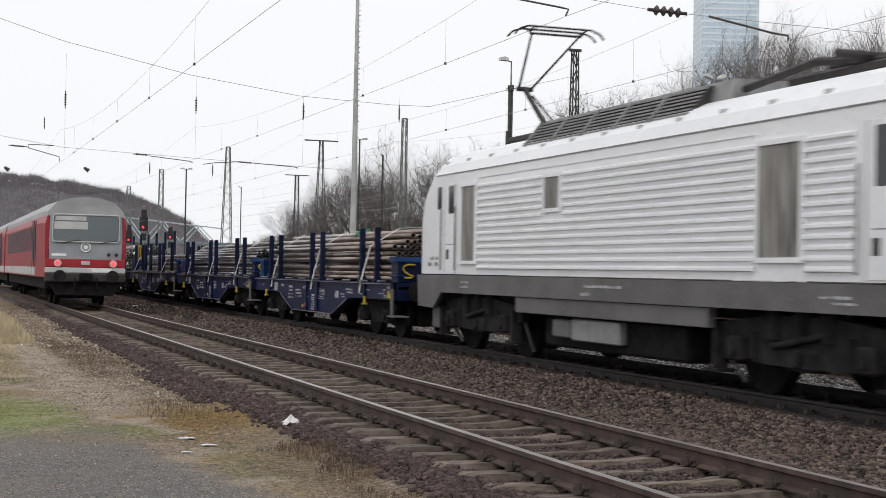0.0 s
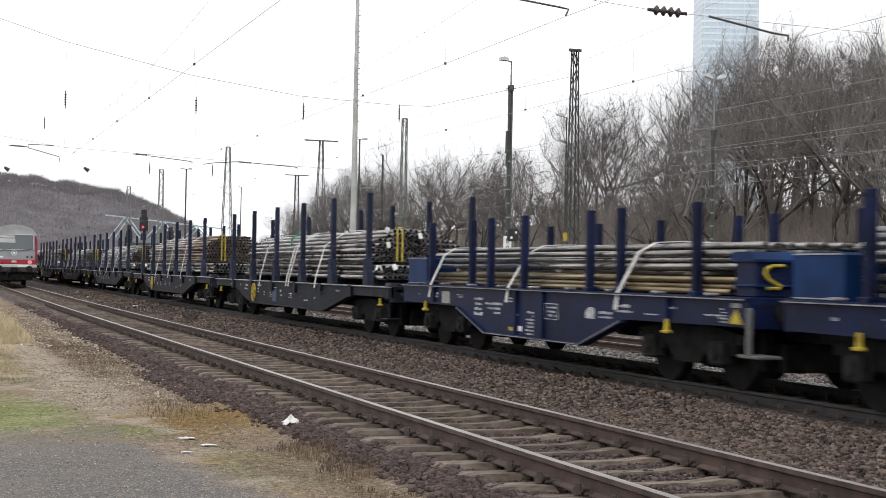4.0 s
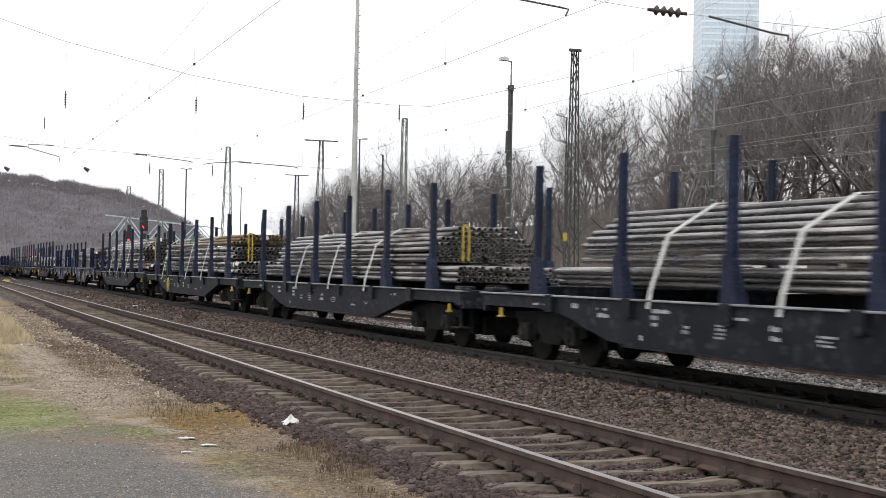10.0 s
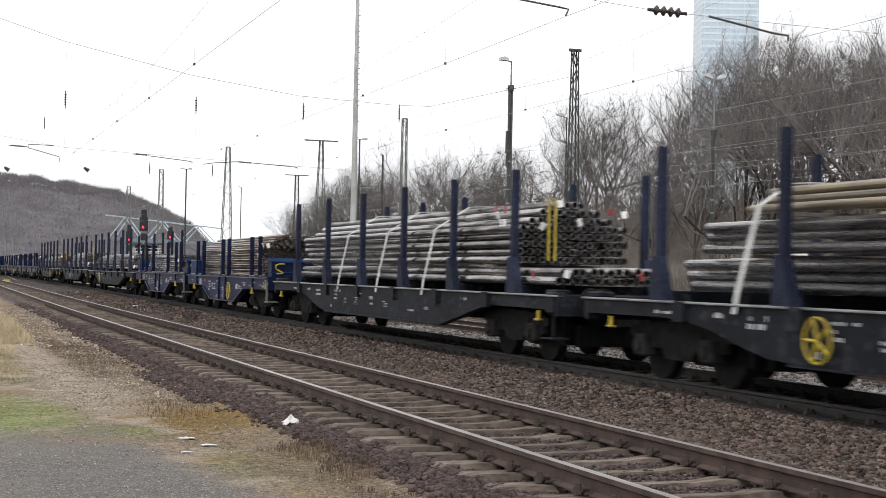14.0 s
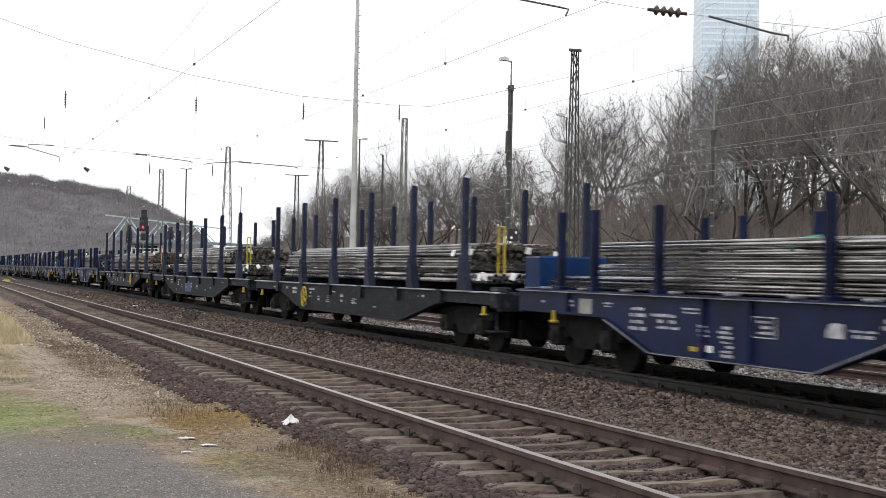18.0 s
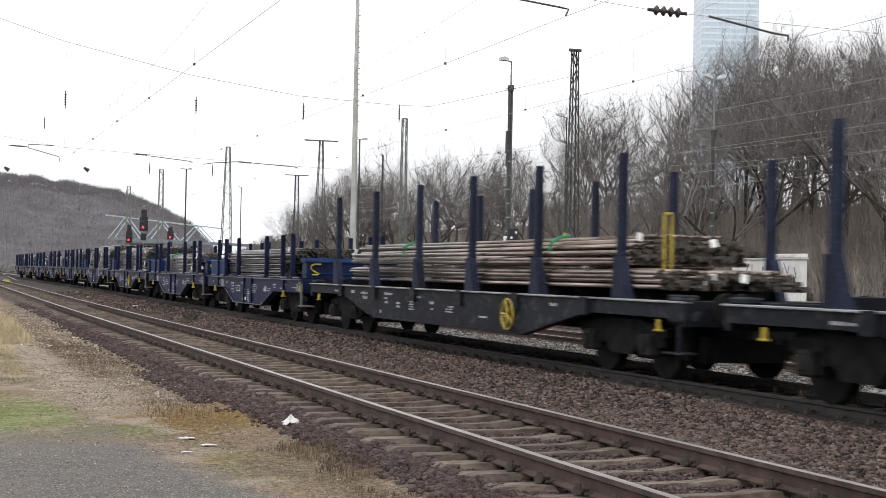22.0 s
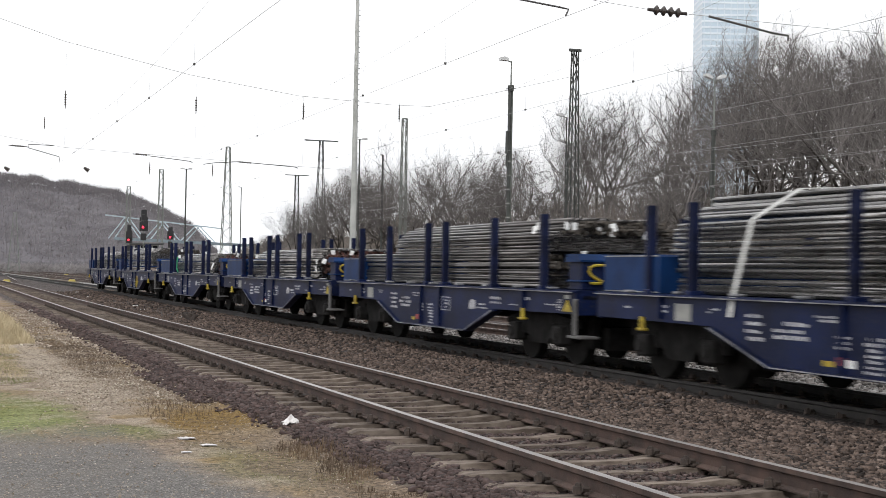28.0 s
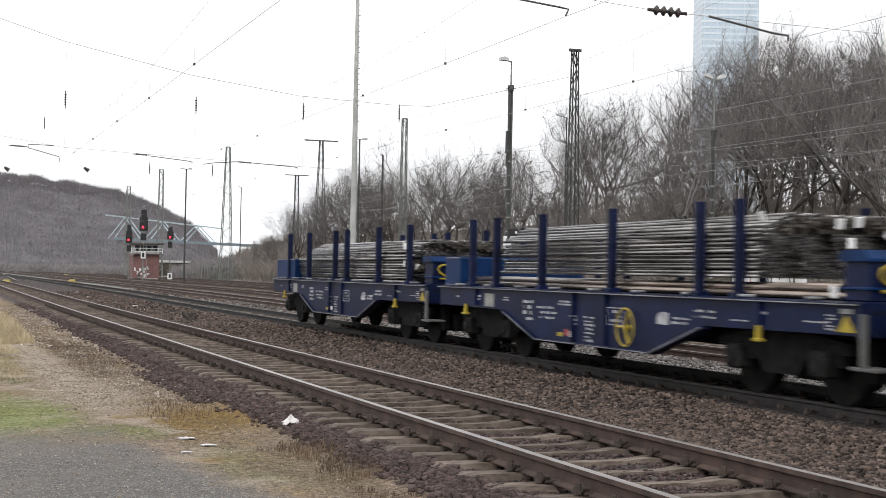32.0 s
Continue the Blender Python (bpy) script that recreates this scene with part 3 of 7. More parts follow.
# ---------- hills and woods ----------
def hill_height(x, y):
    """A wooded ridge that falls away to the right of the line."""
    u = x / y
    pts = [(-0.6, 39), (-0.2, 38), (0.046, 35.4), (0.075, 34.4), (0.09, 32.8), (0.119, 30.8), (0.142, 26.4), (0.157, 22.6), (0.172, 17.0), (0.185, 9.0), (0.196, 2.0), (0.21, 0.0), (0.6, 0.0)]
    for (a, za), (b, zb) in zip(pts[:-1], pts[1:]):
        if u <= b:
            top = za + (zb - za) * max(0, (u - a)) / (b - a)
            break
    else:
        top = 0
    rise = min(1.0, max(0.0, (y - 440) / 180.0))
    return top * (rise * rise * (3 - 2 * rise)) * (y / 625.0) ** 0.9 - 0.6


def make_hill():
    xs = spaced([(-260, -66, 20), (-66, 138, 120), (138, 270, 12)])
    ys = spaced([(430, 470, 10), (470, 640, 96), (640, 652, 4)])
    v = []
    for y in ys:
        for x in xs:
            z = hill_height(x, y)
            if z > 2:
                # rounded crowns of the wood
                d = noise.voronoi(Vector((x / 5.2, y / 5.2, 0.3)))[0][0]
                z += 1.2 * noise.noise(Vector((x * 0.08, y * 0.08, 1))) + min(1.0, z / 8) * (1.5 * max(0.0, 1 - (d * 1.25) ** 2) ** 0.5 - 1.2 + 0.7 * noise.noise(Vector((x * 0.6, y * 0.6, 9))))
            v.append((x, y, z))
    w = len(xs)
    f = [(j * w + i, j * w + i + 1, (j + 1) * w + i + 1, (j + 1) * w + i) for j in range(len(ys) - 1) for i in range(w - 1)]
    me = bpy.data.meshes.new("wooded_hill")
    me.from_pydata(v, [], f)
    me.shade_smooth()
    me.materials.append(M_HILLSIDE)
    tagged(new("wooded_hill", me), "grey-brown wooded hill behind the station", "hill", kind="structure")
    # bare trees that cover the slope and the ridge: thin stems under fans of twigs
    rng = random.Random(4)
    v, f = [], []
    for k in range(14500):
        x, y = rng.uniform(-62, 140), rng.choice((rng.uniform(598, 645), rng.uniform(470, 640)))
        z = hill_height(x, y)
        if z < -0.2:
            continue
        h = (rng.uniform(3.0, 6.0) + 2.6 * noise.noise(Vector((x * 0.11, y * 0.05, 5)))) * (0.7 if z < 5 else 1)
        stem = Vector((x, y, z - 0.5))
        b = stem + Vector((rng.uniform(-0.3, 0.3), rng.uniform(-0.3, 0.3), h * 0.55))
        o = len(v)
        v += [(stem.x - 0.09, y, stem.z), (stem.x + 0.09, y, stem.z), tuple(b)]
        f.append((o, o + 1, o + 2))
        for q in range(14):
            a, e = rng.uniform(0, 6.283), rng.uniform(-0.15, 1.0)
            c = (1 - e * e) ** 0.5
            p = b + Vector((math.cos(a) * c * 0.8, math.sin(a) * c * 0.8, e)) * h * 0.52 * rng.uniform(0.6, 1.1)
            m = b.lerp(p, rng.uniform(0.0, 0.5))
            u = Vector((math.cos(a + 1.57), 0, rng.uniform(-0.6, 0.6))) * rng.uniform(0.035, 0.07)
            o = len(v)
            v += [tuple(m - u), tuple(m + u), tuple(p)]
            f.append((o, o + 1, o + 2))
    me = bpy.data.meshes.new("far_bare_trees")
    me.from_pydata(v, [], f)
    # far trees carry the haze in their greyed colours
    me.materials.append(stone_mat("haze_tinted_far_wood", (0.145, 0.138, 0.147), (0.295, 0.282, 0.296)))
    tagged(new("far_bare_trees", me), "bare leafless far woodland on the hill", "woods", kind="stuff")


make_hill()


class Twigs:
    """Fast collector of tapered three- and five-sided branches."""

    def __init__(self):
        self.v, self.f = [], []

    def seg(self, a, b, r0, r1, n):
        d = b - a
        u = d.orthogonal().normalized()
        w = d.normalized().cross(u)
        o = len(self.v)
        for p, r in ((a, r0), (b, r1)):
            for i in range(n):
                t = 6.28319 * i / n
                q = p + u * (math.cos(t) * r) + w * (math.sin(t) * r)
                self.v.append((q.x, q.y, q.z))
        for i in range(n):
            self.f.append((o + i, o + (i + 1) % n, o + n + (i + 1) % n, o + n + i))

    def tip(self, a, b, r):
        d = b - a
        u = d.orthogonal().normalized() * r
        w = d.normalized().cross(u)
        o = len(self.v)
        self.v += [tuple(a + u), tuple(a - u * 0.5 + w * 0.87), tuple(a - u * 0.5 - w * 0.87), tuple(b)]
        self.f += [(o, o + 1, o + 3), (o + 1, o + 2, o + 3), (o + 2, o, o + 3)]

    def spray(self, rng, p, d, length, n):
        """Thin shoots along a twig."""
        for k in range(n):
            a = p + d * (length * rng.uniform(0.0, 1.0))
            e = (d * 0.7 + Vector((rng.uniform(-1, 1), rng.uniform(-1, 1), rng.uniform(-0.5, 1.0))) * 0.75).normalized() * (length * rng.uniform(0.7, 1.5))
            u = e.cross(Vector((rng.uniform(-1, 1), rng.uniform(-1, 1), 0.3))).normalized() * 0.0055
            o = len(self.v)
            self.v += [tuple(a + u), tuple(a - u), tuple(a + e)]
            self.f.append((o, o + 1, o + 2))

    def mesh(self, name, m):
        me = bpy.data.meshes.new(name)
        me.from_pydata(self.v, [], self.f)
        me.materials.append(m)
        me.shade_smooth()
        return me


LENGTHS = (0.22, 0.25, 0.19, 0.13, 0.085, 0.055)
RADII = (0.0125, 0.0064, 0.0036, 0.0019, 0.00095, 0.00050)


def grow(rng, trunk, twigs, p, d, level, height, depth, wide):
    """A gnarled branch that forks at every bend; its tips end in points."""
    steps = 3 if level < 4 else (2 if level == 4 else 1)
    length = LENGTHS[level] * height * rng.uniform(0.75, 1.2)
    r = RADII[level] * height
    for k in range(steps):
        bend = 0.12 if level == 0 else 0.24
        d = (d + Vector((rng.uniform(-1, 1), rng.uniform(-1, 1), rng.uniform(-0.7, 0.95))) * bend).normalized()
        q = p + d * (length / steps)
        r2 = r * 0.84
        if level == depth and k == steps - 1:
            twigs.tip(p, q, r)
            twigs.spray(rng, p, d, length, 2)
        else:
            (trunk if level < 2 else twigs).seg(p, q, r, r2, 6 if level == 0 else (5 if level == 1 else 3))
        p, r = q, r2
        if level < depth and (level > 0 or k == steps - 1):
            for w in range(rng.choice((3, 4)) if level == 0 else (1 if k < steps - 1 else 2)):
                side = Vector((rng.uniform(-1, 1), rng.uniform(-1, 1), rng.uniform(-0.25, 0.85))).normalized()
                e = (d * (0.62 if level else 0.75) + side * wide).normalized()
                # a rounded crown: nothing strays far beyond it
                u = (p.x * p.x + p.y * p.y) ** 0.5 / (0.33 * height)
                if level > 1 and u > 0.8:
                    e = (e + Vector((-p.x, -p.y, 0.3 * height)).normalized() * (u - 0.6)).normalized()
                grow(rng, trunk, twigs, p, e, level + 1, height, depth, wide)


def bare_tree(seed, height, wide=0.75, label="tall leafless tree with a wide grey twiggy crown"):
    rng = random.Random(seed)
    tr, tw = Twigs(), Twigs()
    grow(rng, tr, tw, Vector((0, 0, -0.3)), Vector((rng.uniform(-0.08, 0.08), rng.uniform(-0.08, 0.08), 1)), 0, height, 5, wide)
    top = sorted(v[2] for v in tw.v)[-8]
    k = height / top
    for s in (tr, tw):
        s.v = [(x * k, y * k, z * k) for x, y, z in s.v]
    t = thing("tree", label, "tree", "bare trees of the embankment wood")
    part("trunk", tr.mesh("trunk", M_BARK), None, t)
    part("crown", tw.mesh("crown", M_TWIG), None, t, "bare grey-brown twigs")
    return t


def put_tree(t, x, y, h0, h, turn):
    c = copy_thing(t, pose(x, y, ground_z(x, y) - 0.05, 0, 0, turn))
    c.scale = (h / h0,) * 3
    return c


# how steeply the wood's top rises from the station, by direction
SKYLINE = [(0.213, 0.003), (0.234, 0.0349), (0.243, 0.0514), (0.292, 0.0752), (0.319, 0.0886), (0.348, 0.0915), (0.378, 0.0855), (0.408, 0.0902), (0.431, 0.1093), (0.493, 0.1236), (0.506, 0.1248), (0.52, 0.142), (0.552, 0.1626), (0.599, 0.1888), (0.647, 0.2053), (0.733, 0.2224)]


def skyline(u):
    for (a, ea), (b, eb) in zip(SKYLINE[:-1], SKYLINE[1:]):
        if u <= b:
            return ea + (eb - ea) * max(0.0, u - a) / (b - a)
    return SKYLINE[-1][1]


def make_woods():
    kinds = [(bare_tree(11, 14, 0.75), 14), (bare_tree(23, 14, 0.62), 14), (bare_tree(37, 14, 0.9), 14), (bare_tree(41, 14, 0.68), 14), (bare_tree(59, 14, 0.82), 14), (bare_tree(73, 14, 1.0), 14)]
    rng = random.Random(8)
    y = 52.0
    count = 0
    while y < 255:
        for row, dx in enumerate((42.5, 47.5, 53.0, 58.5, 65.0)):
            x = dx + rng.uniform(-2.0, 2.0)
            yy = y + rng.uniform(-2.4, 2.4)
            u = x / yy
            if u < 0.216 or u > 0.82 or (0.41 < u < 0.52 and row == 1) or (row == 2 and u < 0.35) or (row == 3 and u < 0.53) or (row == 4 and u < 0.64):
                continue
            top = 1.335 + (skyline(u) if u > 0.60 or u < 0.42 else min(skyline(u - 0.05), skyline(u - 0.03), skyline(u))) * yy
            if u < 0.50:
                top = 1.335 + (top - 1.335) * ((1.03 if u > 0.36 else 1.0) if row == 0 else 1.14)
            h = (top - ground_z(x, yy)) * rng.choice((0.80, 0.90, 0.97, 1.0, 1.03))
            t, h0 = kinds[count % len(kinds)]
            put_tree(t, x, yy, h0, max(4.0, h), rng.uniform(0, 360))
            count += 1
        y += 4.0 if y < 90 else 5.6
    for t, h0 in kinds:
        t.matrix_basis = pose(rng.uniform(58, 64), rng.uniform(104, 140), 5.5)
    # tangled shrubs along the wood's foot
    s = Twigs()
    for k in range(4200):
        y = rng.uniform(48, 275)
        x = rng.choice((rng.uniform(38.5, 47), rng.uniform(40, 64)))
        if x / y < 0.205 or x / y > 0.80:
            continue
        z = ground_z(x, y) - 0.1
        h = rng.uniform(1.2, 3.6) * (1.1 if x > 44 else 0.85)
        p = Vector((x, y, z))
        for q in range(3):
            e = p + Vector((rng.uniform(-0.9, 0.9), rng.uniform(-0.9, 0.9), h * rng.uniform(0.6, 1)))
            s.seg(p, e, 0.03, 0.014, 3)
            for w in range(4):
                g = e + Vector((rng.uniform(-0.9, 0.9), rng.uniform(-0.9, 0.9), rng.uniform(-0.4, 0.8)))
                s.tip(p.lerp(e, rng.uniform(0.3, 0.9)), g, 0.022)
    # brushwood under the tall trees
    for k in range(1500):
        y = rng.uniform(56, 125)
        x = rng.uniform(40.5, 56)
        if not 0.44 < x / y < 0.80:
            continue
        h = rng.uniform(2.5, 5.5)
        p = Vector((x, y, ground_z(x, y) - 0.1))
        for q in range(3):
            e = p + Vector((rng.uniform(-1.2, 1.2), rng.uniform(-1.2, 1.2), h * rng.uniform(0.6, 1)))
            s.seg(p, e, 0.022, 0.009, 3)
            for w in range(9):
                a = p.lerp(e, rng.uniform(0.25, 1.0))
                s.tip(a, a + Vector((rng.uniform(-0.8, 0.8), rng.uniform(-0.8, 0.8), rng.uniform(-0.1, 0.9))), 0.013)
    tagged(new("undergrowth", s.mesh("undergrowth", M_BRUSH)), "tangled brown leafless undergrowth on the embankment", "undergrowth", kind="stuff")
    # low grey copses far down the valley
    s = Twigs()
    for k in range(3000):
        y = rng.uniform(285, 440)
        u = rng.uniform(-0.02, 0.30)
        x = y * u
        if x < 26 and y < 330:
            continue
        p = Vector((x, y, -0.5))
        h = rng.uniform(1.6, 3.4) * (1.8 if u > 0.2 else 1.0)
        for q in range(10):
            a = p + Vector((rng.uniform(-1.2, 1.2), rng.uniform(-1.2, 1.2), h * rng.uniform(0.0, 0.5)))
            e = a + Vector((rng.uniform(-1.3, 1.3), rng.uniform(-1.3, 1.3), h * rng.uniform(0.15, 0.5)))
            s.tip(a, e, 0.11)
    # scrub where the embankment runs out
    for k in range(2600):
        y = rng.uniform(198, 330)
        x = y * rng.uniform(0.160, 0.245)
        if x < 37.5 + max(0.0, (y - 262) * 0.05):
            continue
        h = rng.uniform(1.0, 2.6)
        p = Vector((x, y, ground_z(x, y) - 0.1))
        for q in range(3):
            e = p + Vector((rng.uniform(-0.9, 0.9), rng.uniform(-0.9, 0.9), h * rng.uniform(0.5, 1)))
            s.seg(p, e, 0.04, 0.02, 3)
            for w in range(4):
                s.tip(p.lerp(e, rng.uniform(0.3, 0.9)), e + Vector((rng.uniform(-0.9, 0.9), rng.uniform(-0.9, 0.9), rng.uniform(-0.5, 0.6))), 0.035)
    tagged(new("far_copse", s.mesh("far_copse", M_FARBRUSH)), "low hazy leafless copse in the distance", "woods", kind="stuff")


# paled brush colour holds the valley's haze
M_FARBRUSH = mat("haze_tinted_brown_brush", (0.235, 0.216, 0.213), (0.165, 0.152, 0.150), 0.95, 0, 0.08, 0.5, 0)
make_woods()


# ---------- masts, lamps and signals ----------
def lattice_mast(x, y, h, w0, w1, material=None, label="tall galvanised lattice mast with crossed bracing", arm=0.0):
    material = material or M_GALV
    z0 = min(ground_z(x, y), 0.05) - 0.2
    t = thing("lattice_mast", label, "mast", "overhead line masts", at=pose(x, y, z0))
    h += 0.2
    for sx in (-1, 1):
        for sy in (-1, 1):
            part("corner_angle", Shape().bar((sx * w0 / 2, sy * w0 / 2, 0), (sx * w1 / 2, sy * w1 / 2, h), 0.03 + 0.12 * w1, 0.03 + 0.12 * w1), material, t)
    n = max(6, int(h / 0.85))
    for k in range(n):
        a, b = k / n, (k + 1) / n
        wa, wb = (w0 + (w1 - w0) * a) / 2, (w0 + (w1 - w0) * b) / 2
        za, zb = a * h, b * h
        m = 1 if k % 2 else -1
        for sy in (-1, 1):
            part("brace", Shape().bar((-m * wa, sy * wa, za), (m * wb, sy * wb, zb), 0.02 + 0.06 * w1, 0.02 + 0.06 * w1), material, t)
            part("brace", Shape().bar((sy * wa, -m * wa, za), (sy * wb, m * wb, zb), 0.02 + 0.06 * w1, 0.02 + 0.06 * w1), material, t)
    part("head_plate", Shape().box((-w1 * 0.6, -w1 * 0.6, h), (w1 * 0.6, w1 * 0.6, h + 0.08), 0.02), material, t)
    part("footing", Shape().box((-w0 * 0.8, -w0 * 0.8, -0.3), (w0 * 0.8, w0 * 0.8, 0.25), 0.03), M_MASTWHITE, t, "concrete footing")
    if arm:
        part("cross_arm", Shape().bar((-arm, 0, h + 0.05), (arm, 0, h + 0.05), 0.12, 0.14), material, t)
    return t


def lamp_post(x, y, h, heads, r=0.07, label="slim station lamp post with a flat lamp head", lower=0.0, lower_w=0.2, material=None):
    material = material or M_MASTDARK
    z0 = min(ground_z(x, y), 0.05) - 0.1
    t = thing("lamp_post", label, "lamp post", "station lamp posts", at=pose(x, y, z0))
    if lower:
        w = lower_w
        part("channel", Shape().box((-w * 0.62, -0.07, 0), (-w * 0.12, 0.07, lower), 0.008), material, t, "dark steel channel")
        part("channel", Shape().box((w * 0.12, -0.05, 0), (w * 0.55, 0.09, lower), 0.008), M_MASTGREEN, t, "grey-green steel channel")
        for k in range(int(lower * 0.72 / 0.62)):
            part("batten_plate", Shape().box((-w * 0.70, -0.082, 0.5 + k * 0.62), (w * 0.14, 0.082, 0.56 + k * 0.62), 0.004), M_PALEPLATE, t)
        part("mast_cap", Shape().box((-w * 0.7, -0.1, lower - 0.25), (w * 0.65, 0.1, lower + 0.02), 0.01).tube((-w * 1.3, 0, lower - 0.12), (w * 1.4, 0, lower - 0.12), 0.018, 0.018, 6), material, t)
        part("junction_box", Shape().box((-w * 1.1, -0.10, lower * 0.70), (-w * 0.64, 0.10, lower * 0.80), 0.02).box((-w * 0.95, -0.08, lower * 0.64), (-w * 0.64, 0.08, lower * 0.695), 0.02), material, t)
        s = Shape()
        for k in range(3):
            s.tube((-w * 1.0, 0, lower * (0.82 + 0.05 * k)), (-w * 0.5, 0, lower * (0.82 + 0.05 * k)), 0.012, 0.012, 5)
        part("climbing_rung", s, material, t)
    part("pole", Shape().tube((0, 0, lower), (0, 0, h), r, r * 0.7, 8), M_GALV if lower else material, t)
    for dx, rise in heads:
        part("lamp_arm", Shape().tube((0, 0, h - 0.05), (dx * 0.5, 0, h + rise * 0.5), 0.03, 0.03, 6), M_GALV, t)
        s = Shape()
        d = 1 if dx > 0 else -1
        s.prism([(dx * 0.35, h + rise * 0.4 - 0.04), (dx, h + rise - 0.05), (dx, h + rise + 0.06), (dx * 0.7, h + rise * 0.8 + 0.12), (dx * 0.35, h + rise * 0.4 + 0.08)], -0.16, 0.16, "y")
        part("lamp_head", s, M_LAMPHEAD, t, "pale flat lamp housing")
    return t


def make_masts():
    lattice_mast(35.44, 180.3, 16.7, 1.5, 0.45)
    lattice_mast(30.44, 201.2, 14.9, 0.75, 0.5)
    lattice_mast(30.22, 233.1, 14.2, 0.8, 0.5)
    lattice_mast(17.6, 311.9, 12.2, 2.4, 0.5)
    lattice_mast(31.21, 68.3, 13.1, 0.60, 0.26, M_MASTDARK, "slim dark lattice mast with a small head bracket", 0.34)
    lattice_mast(40.0, 123.5, 14.9, 0.55, 0.38)
    lattice_mast(43.27, 164.8, 16.35, 1.5, 0.35, M_MASTDARK, "dark lattice mast with a wide cross arm", 2.0)
    lattice_mast(55.07, 224.3, 16.2, 0.9, 0.5, M_MASTDARK, "dark lattice mast with a wide cross arm", 1.9)
    t = thing("floodlight_mast", "very tall slender pale mast with rungs", "mast", at=pose(22.04, 76.8, -0.4))
    part("shaft", Shape().tube((0, 0, 0), (0, 0, 18.5), 0.20, 0.085, 10), M_MASTWHITE, t)
    s = Shape()
    for k in range(58):
        z = 1.5 + k * 0.29
        r = 0.20 - 0.115 * z / 18.5
        s.box((r - 0.02, -0.05, z), (r + 0.07, 0.05, z + 0.03))
    part("rungs", s, M_GALV, t)
    lamp_post(24.42, 60.2, 11.2, [(-0.55, 0.06)], 0.04, "dark battened mast with a lamp on a thin pole", 10.1, 0.17)
    lamp_post(35.42, 61.5, 11.2, [(-0.55, 0.22), (0.55, 0.22)], 0.05, "dark battened lamp mast with two raised heads", 8.8, 0.14)
    lamp_post(25.23, 150.1, 11.8, [(-0.6, 0.03), (0.6, 0.03)], 0.1)
    lamp_post(46.86, 227.2, 14.3, [(-0.5, 0.02)], 0.1)
    lamp_post(36.3, 124.9, 13.4, [(-0.7, 0.02), (0.7, 0.02)], 0.1)
    lamp_post(35.0, 77.6, 10.9, [(-0.6, 0.1)], 0.06)
    lamp_post(41.22, 133.8, 12.6, [(-0.2, 0.0)], 0.13)


def signal(x, y, h, w, top, wide, plate=None):
    z0 = ground_z(x, y) - 0.1
    t = thing("railway_signal", "black colour-light signal showing a red light", "signal", "red signals ahead", at=pose(x, y, z0))
    part("post", Shape().tube((0, 0, 0), (0, 0, h - top), 0.07, 0.07, 8), M_GALV, t)
    s = Shape()
    s.prism([(-w / 2, h - top), (w / 2, h - top), (w / 2, h - top * 0.38), (w * 0.32, h - top * 0.3), (w * 0.32, h), (-w * 0.32, h), (-w * 0.32, h - top * 0.3), (-w / 2, h - top * 0.38)], -0.12, 0.12, "y")
    part("signal_head", s, M_SIGBLACK, t)
    part("red_lamp", Shape().tube((-w * 0.1, -0.13, h - top * 0.82), (-w * 0.1, -0.20, h - top * 0.82), wide, wide, 12), M_SIGRED, t, "lit red lamp")
    part("hood", Shape().box((-w * 0.4, -0.42, h - top * 0.82 + wide), (w * 0.3, -0.12, h - top * 0.82 + wide + 0.05), 0.01), M_SIGBLACK, t)
    part("lower_board", Shape().box((-w * 0.35, -0.10, h - top - 1.0), (w * 0.35, 0.1, h - top - 0.25), 0.03), M_SIGBLACK, t)
    if plate:
        part("number_plate", Shape().box((-0.26, -0.14, plate), (0.26, -0.10, plate + 0.75), 0.01), M_TAG, t, "white plate with a dark mark")
        part("plate_mark", Shape().box((-0.12, -0.146, plate + 0.14), (0.12, -0.141, plate + 0.6)), M_SIGBLACK, t)
    s = Shape()
    for k in range(10):
        s.box((0.1, -0.02, 0.4 + 0.3 * k), (0.4, 0.02, 0.43 + 0.3 * k))
    part("ladder", s.box((0.38, -0.02, 0.2), (0.42, 0.02, h - top)), M_GALV, t)


